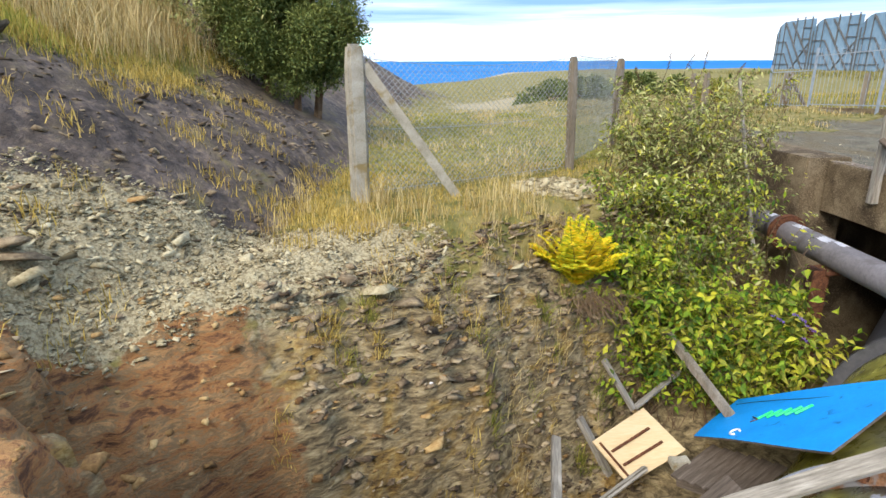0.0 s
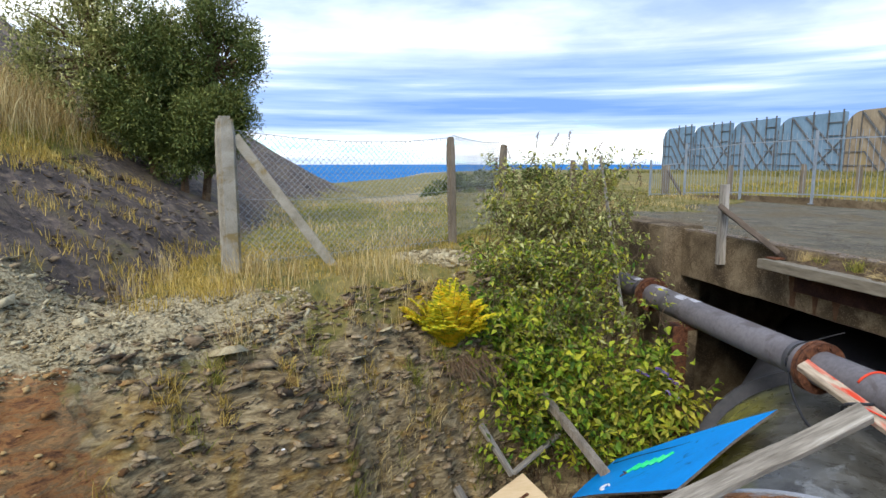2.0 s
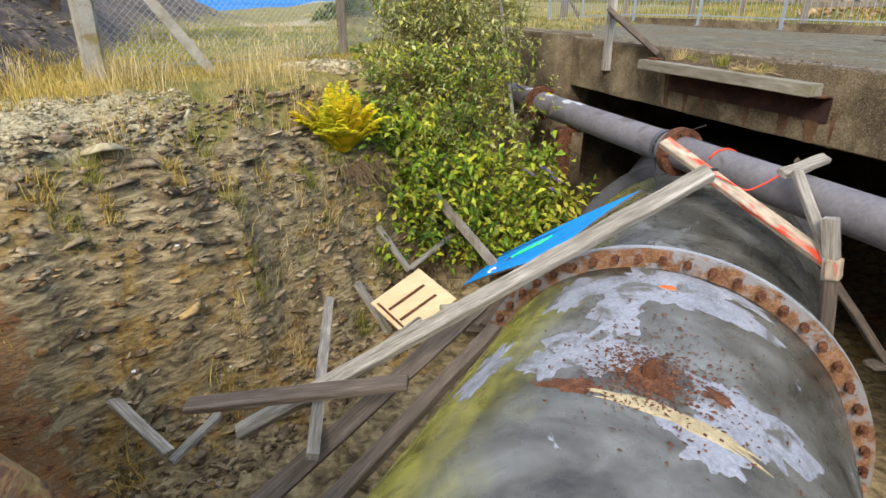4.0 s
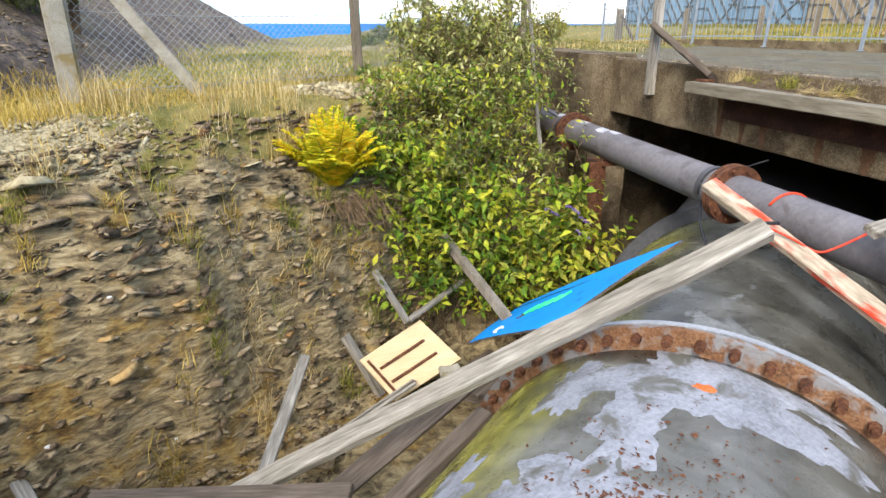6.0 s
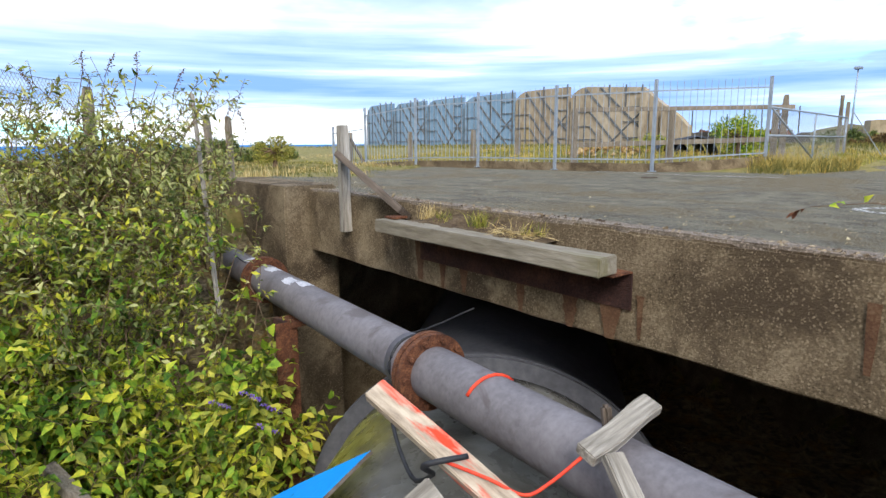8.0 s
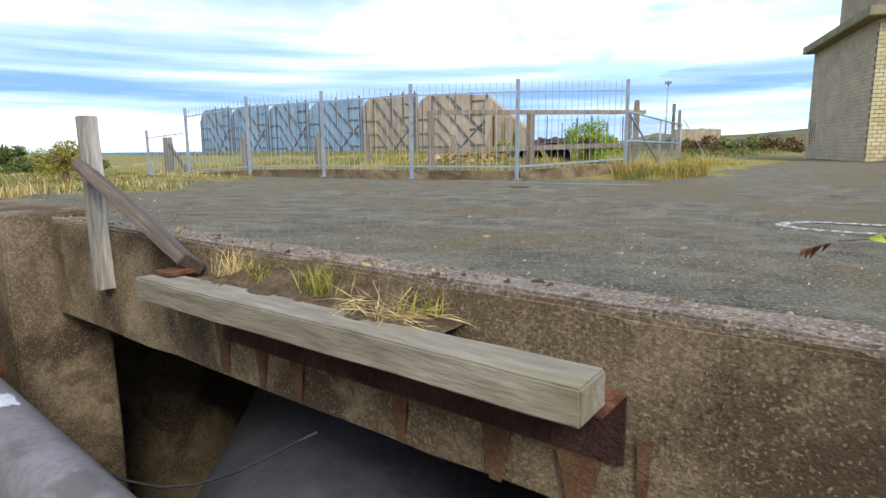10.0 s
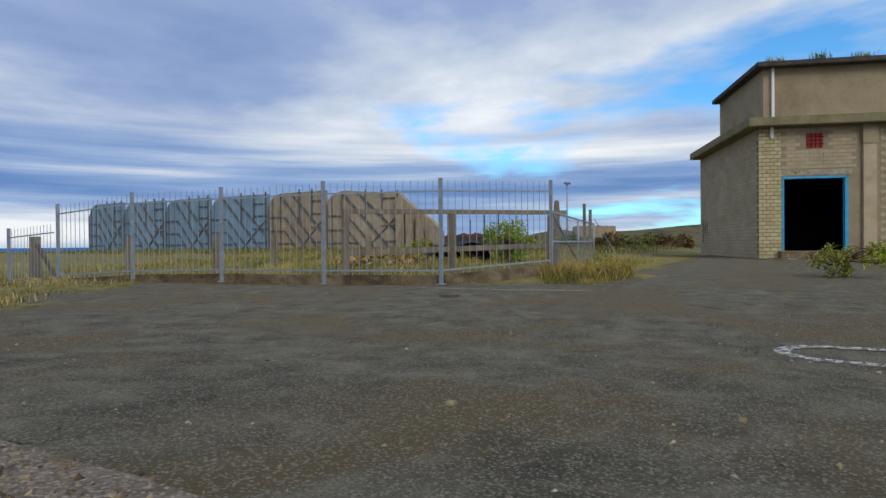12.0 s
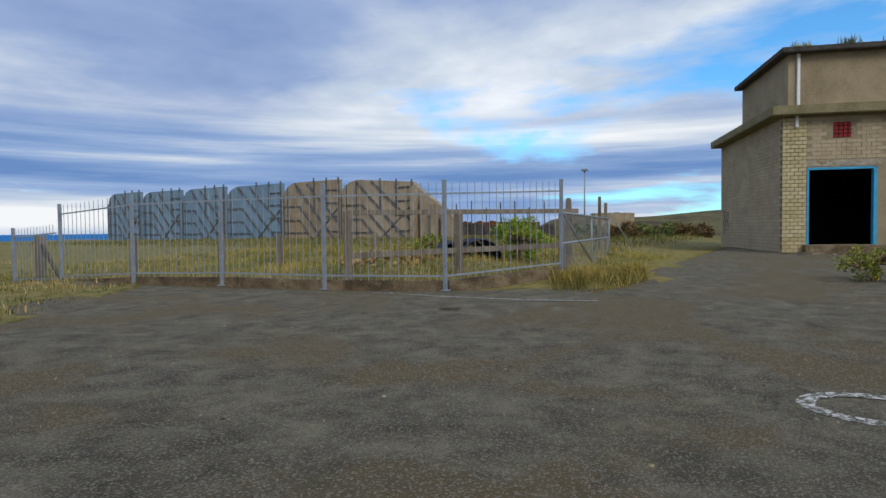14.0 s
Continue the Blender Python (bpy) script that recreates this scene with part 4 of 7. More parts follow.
# ---- the clad screen far off ----
SCREEN = [(53.45, 84.14), (54.1, 77.49), (54.81, 70.09), (55.52, 62.69), (56.37, 53.95), (57.14, 45.96), (58.02, 36.83), (58.47, 32.08)]
SCREEN_H = [7.0, 7.0, 7.1, 7.15, 7.25, 7.2]


def screen_bay(a, b2, h, tan, fall=0.0):
    """A box-shaped bay with one rounded shoulder and a steel frame on its face."""
    t = thing("cladding_panel", ("weathered tan" if tan else "faded blue") + " steel clad screen bay with diagonal frames", "screen panel", "screen bays")
    a, b2 = Vector((*a, -0.3)), Vector((*b2, -0.3))
    d = b2 - a
    n = Vector((d.y, -d.x, 0)).normalized()
    n = n if n.x < 0 else -n
    a = a - n * 0.3
    d = b2 - a
    rim = [(0.0, 0.0)]
    for k in range(11):
        q = math.pi / 2 * k / 10
        rim.append((0.26 * (1 - math.cos(q)), h - 1.7 + 1.7 * math.sin(q)))
    rim += [(0.62, h + 0.05 - 0.5 * fall), (1.0, h + 0.1 - fall), (1.0, 0.0)]
    m = len(rim)
    verts = [a + d * u + Vector((0, 0, z)) for u, z in rim]
    verts += [p - n * 0.5 for p in verts]
    faces = [tuple(range(m))] + [(k, k + m, (k + 1) % m + m, (k + 1) % m) for k in range(m)] + [tuple(range(m, 2 * m))[::-1]]
    mesh_from("sheet", verts, faces, PANEL_TAN if tan else PANEL_BLUE, t)

    def strip(u0, v0, u1, v1, th=0.15):
        bar("frame_strip", a + d * u0 + n * 0.07 + Vector((0, 0, h * v0)), a + d * u1 + n * 0.07 + Vector((0, 0, h * v1)), 0.14, th, PANEL_RIB, t, cuts=0, bevel=0)

    for v in (0.20, 0.40, 0.62):
        strip(0.03, v, 0.30 if v > 0.3 else 0.48, v, 0.09)
    strip(0.30, 0.62, 0.74, 0.04)
    strip(0.30, 0.40, 0.52, 0.10, 0.1)
    strip(0.24, 0.96, 0.90, 0.10, 0.19)
    strip(0.44, 0.97, 0.99, 0.34, 0.19)
    strip(0.54, 0.08, 0.99, 0.60, 0.13)
    for v in (0.22, 0.45, 0.66, 0.86):
        strip(0.76, v, 1.0, v, 0.09)
    for u in (0.56, 0.78, 0.985):
        strip(u, 0.02 if u > 0.9 else 0.55, u, 1.05 - fall * u / h, 0.11)
    # seams of the sheeting over the rounded shoulder
    for k in (2, 6, 10):
        u, z = rim[k]
        strip(u + 0.004, 0.03, u + 0.006, z / h - 0.005, 0.035)


def end_wall():
    a, b2 = Vector((*SCREEN[6], -0.3)), Vector((*SCREEN[7], -0.3))
    d = b2 - a
    n = Vector((d.y, -d.x, 0)).normalized()
    n = n if n.x < 0 else -n
    t = thing("end_wall", "tan clad end wall stepping down with buttresses", "wall")
    verts = [a, b2, b2 + Vector((0, 0, 2.6)), b2 - d * 0.2 + Vector((0, 0, 3.6)), a + d * 0.18 + Vector((0, 0, 5.8)), a + Vector((0, 0, 6.6))]
    verts += [v - n * 1.0 for v in verts]
    mesh_from("sheet", verts, [(0, 1, 2, 3, 4, 5)] + [(k, (k + 1) % 6, 6 + (k + 1) % 6, 6 + k) for k in range(6)], PANEL_TAN, t)
    for u, h in ((0.06, 6.2), (0.30, 5.1), (0.55, 4.2), (0.8, 3.2)):
        bar("buttress", a + d * u + n * 0.4, a + d * u + n * 0.4 + Vector((0, 0, h)), 0.7, 0.5, PANEL_TAN, t, cuts=0)


for k in range(6):
    screen_bay(SCREEN[k], SCREEN[k + 1], SCREEN_H[k], k >= 4, 0.6 if k == 5 else 0.0)
end_wall()

# ---- the brick building ----
BC = Vector((37.1, 3.4, 0))
BF = Vector((0.31, -0.95, 0)).normalized()
BS = Vector((0.95, 0.31, 0)).normalized()


def bpt(u, s, z):
    """u metres along the front from the corner, s metres back along the side."""
    return BC + BF * u + BS * s + Vector((0, 0, z))


def bbox(name, u0, u1, s0, s1, z0, z1, mat, parent, label="", bevel=0.0):
    ob = part(name, box_bm((u1 - u0, s1 - s0, z1 - z0), (0, 0, 0), bevel), mat, parent, label)
    c = bpt((u0 + u1) / 2, (s0 + s1) / 2, (z0 + z1) / 2)
    ob.matrix_world = Matrix.Translation(c) @ Matrix((BF, BS, Vector((0, 0, 1)))).transposed().to_4x4()
    return ob


def building():
    b = thing("brick_building", "two stage cream painted brick works building with open doorway", "building")
    zg, ze = -0.3, 6.3
    d0, d1, dz0, dz1 = 1.02, 3.86, 0.45, 3.95
    bbox("front_wall", 0, d0, 0, 0.3, zg, ze, MORTAR, b)
    bbox("front_wall", d1, 22, 0, 0.3, zg, ze, BRICK_BACK, b)
    bbox("front_wall", d0, d1, 0, 0.3, dz1, ze, BRICK_BACK, b)
    bbox("front_wall", d0, d1, 0, 0.3, zg, dz0, BRICK_BACK, b)
    bbox("side_wall", 0, 0.3, 0.3, 10.4, zg, ze, BRICK_BACK, b)
    bbox("back_wall", 0, 22, 10.4, 10.7, zg, ze, BRICK, b)
    bbox("far_wall", 21.7, 22, 0.3, 10.4, zg, ze, BRICK, b)
    # near black floor and added sheet: the room's shade is put into their colour
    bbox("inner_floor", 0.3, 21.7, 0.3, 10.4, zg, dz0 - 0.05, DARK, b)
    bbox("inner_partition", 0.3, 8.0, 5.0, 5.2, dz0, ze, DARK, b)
    eave = bbox("eave", -0.6, 22.6, -0.55, 10.9, ze, ze + 0.42, EAVE, b, "mossy projecting concrete eave", 0.03)
    bbox("upper_wall", 0.45, 21.5, 0.7, 7.9, ze + 0.42, 9.28, RENDER_TAN, b)
    bbox("roof", 0.05, 22.0, 0.25, 8.1, 9.28, 9.53, ROOF_DARK, b, "dark roof edge with weeds", 0.03)
    dr = bbox("door_head", d0 - 0.15, d1 + 0.15, -0.02, 0.05, dz1 + 0.06, dz1 + 0.32, CONCRETE_PALE, b)
    for u0, u1, z0, z1 in ((d0, d0 + 0.09, dz0, dz1), (d1 - 0.14, d1, dz0, dz1), (d0, d1, dz1 - 0.10, dz1)):
        bbox("door_frame", u0, u1, -0.03, 0.2, z0, z1, FRAME_BLUE, b, "blue painted door frame")
    bbox("door_step", d0 - 0.2, d1 + 0.3, -0.5, 0.0, zg, dz0 - 0.02, CONCRETE, b)
    for u in (2.09, 7.0, 12.2):
        v = bbox("vent", u, u + 0.70, -0.03, 0.03, 5.28, 5.96, BRICK_RED, b, "red air brick vent")
        for k in range(1, 4):
            w = bbox("vent_rib", u + 0.19 * k - 0.015, u + 0.19 * k + 0.015, -0.045, -0.03, 5.28, 5.96, DARK, b)
            w = bbox("vent_rib", u, u + 0.75, -0.045, -0.03, 5.28 + 0.17 * k - 0.015, 5.28 + 0.17 * k + 0.015, DARK, b)
    for u in (4.45, 9.9, 15.4):
        bbox("pilaster", u, u + 0.55, -0.14, 0.0, zg, ze - 0.9, BRICK, b)
        bbox("pilaster_cap", u - 0.03, u + 0.6, -0.18, 0.0, ze - 0.9, ze - 0.003, RENDER_TAN, b)
    for u in (6.4, 13.0):
        bbox("upper_pilaster", u, u + 0.5, 0.58, 0.7, ze + 0.42, 9.28, RENDER_TAN, b)
    bbox("drain_pipe", 0.80, 0.92, 0.58, 0.70, ze + 0.42, 9.28, RUBBISH_WHITE, b, "white drain pipe")
    bbox("drain_spout", 0.5, 0.62, -0.14, -0.02, ze - 0.5, ze, RUBBISH_WHITE, b)
    return b


BUILDING = building()

# ---- loose timber and boards in the channel ----
bar("long_plank", (0.1, 3.46, -2.70), (3.94, 2.50, -0.44), 0.14, 0.08, WOOD_GREY, None, "long split grey plank lying over the pipe", roll=30, rough=0.014, cuts=22, seed=3, category="plank", group="loose planks")
bar("red_plank", (4.20, 3.36, -0.40), (4.50, 1.66, -1.02), 0.12, 0.06, WOOD_RED, None, "plank with flaking red paint against the small pipe", roll=25, rough=0.006, cuts=14, seed=8, category="plank", group="loose planks")
bar("cross_plank", (-0.25, 3.38, -2.25), (1.40, 2.62, -1.92), 0.15, 0.06, WOOD_DARK, None, "dark damp plank laid across the others", roll=10, rough=0.01, seed=9, category="plank", group="loose planks")
bar("under_plank", (0.35, 1.95, -2.5), (2.50, 3.30, -2.04), 0.13, 0.09, WOOD_DARK, None, "mossy square timber beside the large pipe", rough=0.012, seed=10, category="plank", group="loose planks")
bar("under_plank", (0.15, 2.6, -2.75), (2.55, 3.75, -2.02), 0.17, 0.05, WOOD_DARK, None, "dark plank beneath the long one", roll=20, rough=0.01, seed=11, category="plank", group="loose planks")
bar("pale_stake", (0.62, 2.62, -2.42), (1.24, 5.05, -2.38), 0.10, 0.07, WOOD_GREY, None, "pale grey stake leaning on the bank", roll=15, rough=0.006, seed=12, category="stake")
bar("short_stake", (2.02, 5.30, -3.15), (1.70, 5.62, -2.52), 0.10, 0.07, WOOD_GREY, None, "short grey stake propped beside the pale board", rough=0.008, seed=13, category="stake")
bar("thin_batten", (2.42, 5.70, -2.5), (2.12, 6.08, -1.98), 0.08, 0.05, WOOD_GREY, None, "thin grey batten standing on the channel bed", rough=0.004, seed=14, category="batten", group="battens")
bar("thin_batten", (2.44, 5.72, -2.48), (3.28, 6.28, -2.32), 0.07, 0.04, WOOD_GREY, None, "thin grey batten joined to another at its foot", rough=0.004, seed=15, category="batten", group="battens")
bar("broken_stick", (3.55, 5.39, -2.49), (2.97, 6.22, -1.67), 0.11, 0.09, WOOD_POST, None, "broken brown stick caught in the shrub", rough=0.012, seed=16, category="stick")
bar("bank_batten", (-0.44, 3.3, -2.62), (-0.95, 4.05, -2.40), 0.10, 0.06, WOOD_GREY, None, "pale batten lying on the shale", rough=0.004, seed=17, category="batten", group="battens")
bar("bank_batten", (-0.46, 3.4, -2.8), (-0.05, 3.85, -2.75), 0.08, 0.05, WOOD_GREY, None, "pale batten lying on the shale", rough=0.004, seed=18, category="batten", group="battens")
bar("round_pole", (0.9, 4.1, -2.95), (2.35, 5.05, -2.85), 0.08, 0.08, WOOD_GREY, None, "weathered round pole under the planks", bevel=0.03, rough=0.006, seed=19, category="pole")


def pale_board():
    t = thing("slotted_board", "pale plywood panel with two dark slots", "board")
    c = [Vector(p) for p in ((2.59, 5.80, -2.55), (2.92, 5.25, -2.80), (2.12, 4.98, -3.02), (1.82, 5.44, -2.75))]
    n = (c[1] - c[0]).cross(c[3] - c[0]).normalized()
    n = n if n.z > 0 else -n
    v = [p + n * 0.012 for p in c] + [p - n * 0.012 for p in c]
    mesh_from("sheet", v, [(0, 1, 2, 3), (7, 6, 5, 4)] + [(k, k + 4, (k + 1) % 4 + 4, (k + 1) % 4) for k in range(4)], WOOD_TAN, t)

    def q(a, b2):
        return c[0] * (1 - a) * (1 - b2) + c[1] * a * (1 - b2) + c[2] * a * b2 + c[3] * (1 - a) * b2 + n * 0.02

    for a in (0.36, 0.68):
        bar("slot", q(a, 0.18), q(a, 0.88), 0.035, 0.012, RUST, t, cuts=0, bevel=0)
    bar("slot", q(0.1, 0.93), q(0.95, 0.93), 0.03, 0.012, RUST, t, cuts=0, bevel=0)
    k = part("rubble_block", box_bm((0.24, 0.16, 0.12), (2.72, 5.02, -2.78), 0.02, 0.04, 3), CONCRETE_PALE)
    tagged(k, "broken pale concrete lump against the board", "rubble")


pale_board()


def blue_board():
    t = thing("blue_board", "bright blue painted sheet with a scrawl of green paint", "board")
    A, E, B, D = [Vector(p) for p in ((3.03, 5.30, -2.65), (3.95, 5.95, -2.58), (4.50, 3.90, -1.07), (2.98, 3.24, -1.33))]
    n = (B - A).cross(E - D).normalized()
    n = n if n.z > 0 else -n
    rows, m = [], 12
    for i in range(m + 1):
        s = i / m
        a, e = A.lerp(D, s), E.lerp(B, s)
        for j in range(m + 1):
            p = a.lerp(e, j / m)
            rows.append(p + n * (0.012 * math.sin(s * 5 + j * 0.4)))
    top = [p + n * 0.011 for p in rows]
    bot = [p - n * 0.011 for p in rows]
    faces = []
    w = m + 1
    for i in range(m):
        for j in range(m):
            k = i * w + j
            faces.append((k, k + 1, k + w + 1, k + w))
    mesh_from("painted_face", top, faces, BLUE, t)
    N0 = len(top)
    edge = [j for j in range(w)] + [i * w + m for i in range(1, w)] + [m * w + j for j in range(m - 1, -1, -1)] + [i * w for i in range(m - 1, 0, -1)]
    ef = [(edge[k], edge[(k + 1) % len(edge)], edge[(k + 1) % len(edge)] + N0, edge[k] + N0) for k in range(len(edge))]
    mesh_from("raw_edge", top + bot, ef + [tuple(i + N0 for i in f[::-1]) for f in faces], WOOD_DARK, t)

    def q(s, u, lift=0.02):
        return A.lerp(D, s).lerp(E.lerp(B, s), u) + n * lift

    for k in range(5):
        s = 0.36 + 0.05 * k
        bar("paint_mark", q(s, 0.40 + 0.02 * k), q(s + 0.035, 0.55 + 0.02 * k), 0.03, 0.006, GREEN_PAINT, t, cuts=0, bevel=0)
    pts = [q(0.33 + 0.03 * math.cos(a), 0.12 + 0.05 * math.sin(a), 0.03) for a in np.linspace(0.4, 5.4, 12)]
    tube_part("hook", pts, 0.012, RUBBISH_WHITE, t, 6)
    tube_part("cracked_seam", [q(0.05 + 0.9 * k / 8, 0.80 + 0.02 * math.sin(k), 0.015) for k in range(9)], 0.004, RUBBER, t, 4)
    tube_part("crack", [q(0.30, 0.45, 0.016), q(0.36, 0.40, 0.016), q(0.33, 0.34, 0.016)], 0.007, RUST, t, 4)


blue_board()


def slatted_pallet():
    t = thing("slatted_pallet", "old brown slatted pallet under the blue sheet", "pallet")
    o, u, v = Vector((2.55, 4.75, -2.78)), Vector((0.72, 0.42, 0.06)), Vector((0.45, -0.72, 0.22))
    for k in range(6):
        bar("slat", o + v * (k / 6), o + v * (k / 6) + u, 0.13, 0.03, WOOD_DARK, t, rough=0.006, seed=k)
    for s in (0.08, 0.92):
        bar("bearer", o + u * s - Vector((0, 0, 0.07)), o + u * s + v * 0.85 - Vector((0, 0, 0.07)), 0.08, 0.09, WOOD_DARK, t)


slatted_pallet()


def marker_post():
    t = thing("leaning_post", "short notched grey post with red paint on its head", "post")
    bar("post_head", (4.50, 1.69, -1.12), (4.46, 1.79, -0.66), 0.12, 0.11, WOOD_GREY, t, "notched head", rough=0.014, seed=21)
    bar("red_patch", (4.487, 1.66, -1.10), (4.478, 1.68, -0.95), 0.112, 0.10, WOOD_RED, t, "red paint patch", cuts=0)
    bar("post_leg", (4.62, 1.62, -1.9), (4.51, 1.70, -1.10), 0.10, 0.09, WOOD_DARK, t, rough=0.01, seed=22)
    bar("leaning_plank", (5.55, 1.35, -2.35), (4.58, 1.85, -1.05), 0.12, 0.06, WOOD_DARK, None, "long dark plank leaning into the void", rough=0.01, seed=23, category="plank", group="loose planks")
    bar("short_offcut", (5.0, 1.5, -1.9), (5.35, 1.5, -2.0), 0.12, 0.04, WOOD_DARK, None, "dark timber offcut beside the pipe", rough=0.01, seed=24, category="offcut")
    bar("thin_strut", (4.46, 1.72, -0.95), (4.66, 2.30, -0.45), 0.09, 0.05, WOOD_GREY, None, "thin split strut leaning on the small pipe", rough=0.01, seed=25, category="strut")
    bar("driftwood_piece", (4.64, 2.42, -0.50), (5.12, 2.40, -0.41), 0.10, 0.055, WOOD_GREY, None, "bleached piece of driftwood on the small pipe", roll=20, rough=0.018, cuts=10, seed=26, category="driftwood")
    bar("stub", (4.98, 2.55, -0.55), (4.99, 2.58, -0.43), 0.05, 0.05, WOOD_DARK, None, "small broken stub behind the driftwood", bevel=0.015, rough=0.01, seed=27, category="stub")


marker_post()


def cables():
    def curve(points, n=5):
        p = [Vector(q) for q in points]
        out = []
        for i in range(len(p) - 1):
            a, b2, c, d = p[max(i - 1, 0)], p[i], p[i + 1], p[min(i + 2, len(p) - 1)]
            for k in range(n):
                t = k / n
                out.append(0.5 * ((2 * b2) + (c - a) * t + (2 * a - 5 * b2 + 4 * c - d) * t * t + (3 * b2 - a - 3 * c + d) * t ** 3))
        return out + [p[-1]]

    side = SD.cross(Vector((0, 0, 1))).normalized()

    def around(s, q, r=0.198):
        return SP + SD * s + side * (r * math.cos(q)) + Vector((0, 0, r * math.sin(q)))

    pts = [around(0.72, q) for q in (0.3, 1.2, 2.2, 3.1, 3.8)] + [(4.66, 3.9, -0.95), (4.55, 3.55, -1.10), (4.36, 3.1, -0.80), (4.12, 2.85, -0.55), (4.28, 2.75, -0.52)]
    c = tube_part("black_cable", curve(pts), 0.013, RUBBER)
    tagged(c, "black cable looped round the small pipe and plank", "cable")
    c = tube_part("tied_cord", curve([(4.20, 2.80, -0.54), (4.32, 2.66, -0.60), (4.42, 2.55, -0.66), (4.52, 2.50, -0.62), (4.66, 2.44, -0.52)]), 0.008, RED_CORD)
    tagged(c, "red cord tied between the planks", "cord")
    c = tube_part("thin_wire", curve([(5.2, 8.2, -0.55), (5.25, 6.6, -0.75), (5.6, 5.4, -0.95), (6.05, 4.7, -0.62)]), 0.008, RUBBER)
    tagged(c, "thin black wire sagging below the deck", "wire")


cables()


def pipe_surface(s, q, r=BODY_R):
    return PC + DIR * s + LEFT * (r * math.cos(q)) + Vector((0, 0, r * math.sin(q)))


def patch(name, s0, q0, ds, dq, mat, label, seed, lift=0.004):
    """An uneven thin skin of paint on the large pipe."""
    n = 120
    rim = []
    for k in range(n):
        a = 2 * math.pi * k / n
        c = Vector((math.cos(a), math.sin(a), seed * 3.7))
        w = 1 + 0.75 * noise.noise(c * 1.3) + 0.40 * noise.noise(c * 3.7) + 0.10 * noise.noise(c * 9.0) + 0.07 * noise.noise(c * 21.0)
        rim.append((s0 + ds * w * math.cos(a), q0 + dq * w * math.sin(a)))
    verts, faces, rings = [], [], 6
    for r in range(rings, 0, -1):
        for s, q in rim:
            f = r / rings
            verts.append(pipe_surface(s0 + (s - s0) * f, q0 + (q - q0) * f, BODY_R + (lift if r < rings else 0.0005)))
    for r in range(rings - 1):
        for k in range(n):
            a, b2 = r * n + k, r * n + (k + 1) % n
            faces.append((a, b2, b2 + n, a + n))
    verts.append(pipe_surface(s0, q0, BODY_R + lift))
    for k in range(n):
        faces.append(((rings - 1) * n + k, (rings - 1) * n + (k + 1) % n, len(verts) - 1))
    ob = mesh_from(name, verts, faces, mat, bpy.data.objects["large_pipe"], True)
    tagged(ob, label)


def paint_patches():
    grey = FLAKE_GREY
    for i, (s, q, ds, dq) in enumerate(((-1.62, 112, 0.26, 13), (-0.40, 92, 0.30, 21), (-0.95, 80, 0.42, 7), (-1.50, 78, 0.26, 10), (-2.05, 107, 0.20, 8), (-1.62, 68, 0.20, 6), (-0.55, 62, 0.34, 6), (-1.55, 48, 0.34, 6), (-0.18, 105, 0.10, 18), (0.2, 92, 0.09, 42))):
        if dq:
            patch("flaking_paint", s, radians(q), ds, radians(dq), grey, "flaking pale grey paint", i * 1.7)
    for i, (s, q, ds, dq) in enumerate(((-1.70, 93, 0.09, 5), (-1.60, 106, 0.06, 4), (-1.90, 78, 0.06, 6))):
        patch("rust_scab", s, radians(q), ds, radians(dq), RUST, "crumbling rust scab", 9 + i, 0.012)
    patch("tan_band", -1.95, radians(100), 0.06, radians(20), TAN_SCAR, "bare tan scar", 3.3, 0.008)
    patch("orange_mark", -0.41, radians(90), 0.03, radians(2.2), ORANGE, "orange fungus spot", 5.0, 0.012)
    rng = random.Random(5)
    chunks = []
    for k in range(1900):
        tight = k % 3 > 0
        s = rng.gauss(-1.66, 0.15) if tight else rng.gauss(-1.5, 0.4)
        q = radians(rng.gauss(92, 6) if tight else rng.gauss(95, 12))
        if s > -0.1:
            continue
        p = pipe_surface(s, q, BODY_R + 0.006)
        r = rng.uniform(0.006, 0.022)
        v = [p + Vector((rng.uniform(-r, r), rng.uniform(-r, r), rng.uniform(0, r * 0.6))) for _ in range(4)]
        chunks.append((v, [(0, 1, 2), (0, 2, 3), (0, 3, 1), (1, 3, 2)]))
    v, f = merge(chunks)
    ob = mesh_from("rust_flakes", v, f, RUST)
    tagged(ob, "brown rust flakes scattered over the large pipe", "rust flakes", kind="stuff")
    lump = [pipe_surface(-1.66, radians(92), BODY_R + z) for z in (-0.02, 0.05, 0.10, 0.12)]
    tube_part("rusty_lug", lump, [0.05, 0.045, 0.03, 0.01], RUST, bpy.data.objects["large_pipe"], 8)


FLAKE_GREY = shade("flaking pale grey paint", [(0.13, 0.13, 0.14), (0.235, 0.24, 0.27), (0.33, 0.335, 0.375)], 3.5, 40, 0.6, 0.3, stain=(0.11, 0.105, 0.09), stain_scale=4.0, stain_at=0.585)
TAN_SCAR = shade("bare tan scar", [(0.24, 0.18, 0.10), (0.36, 0.29, 0.17), (0.46, 0.38, 0.25)], 6, 50, 0.85, 0.4)
paint_patches()


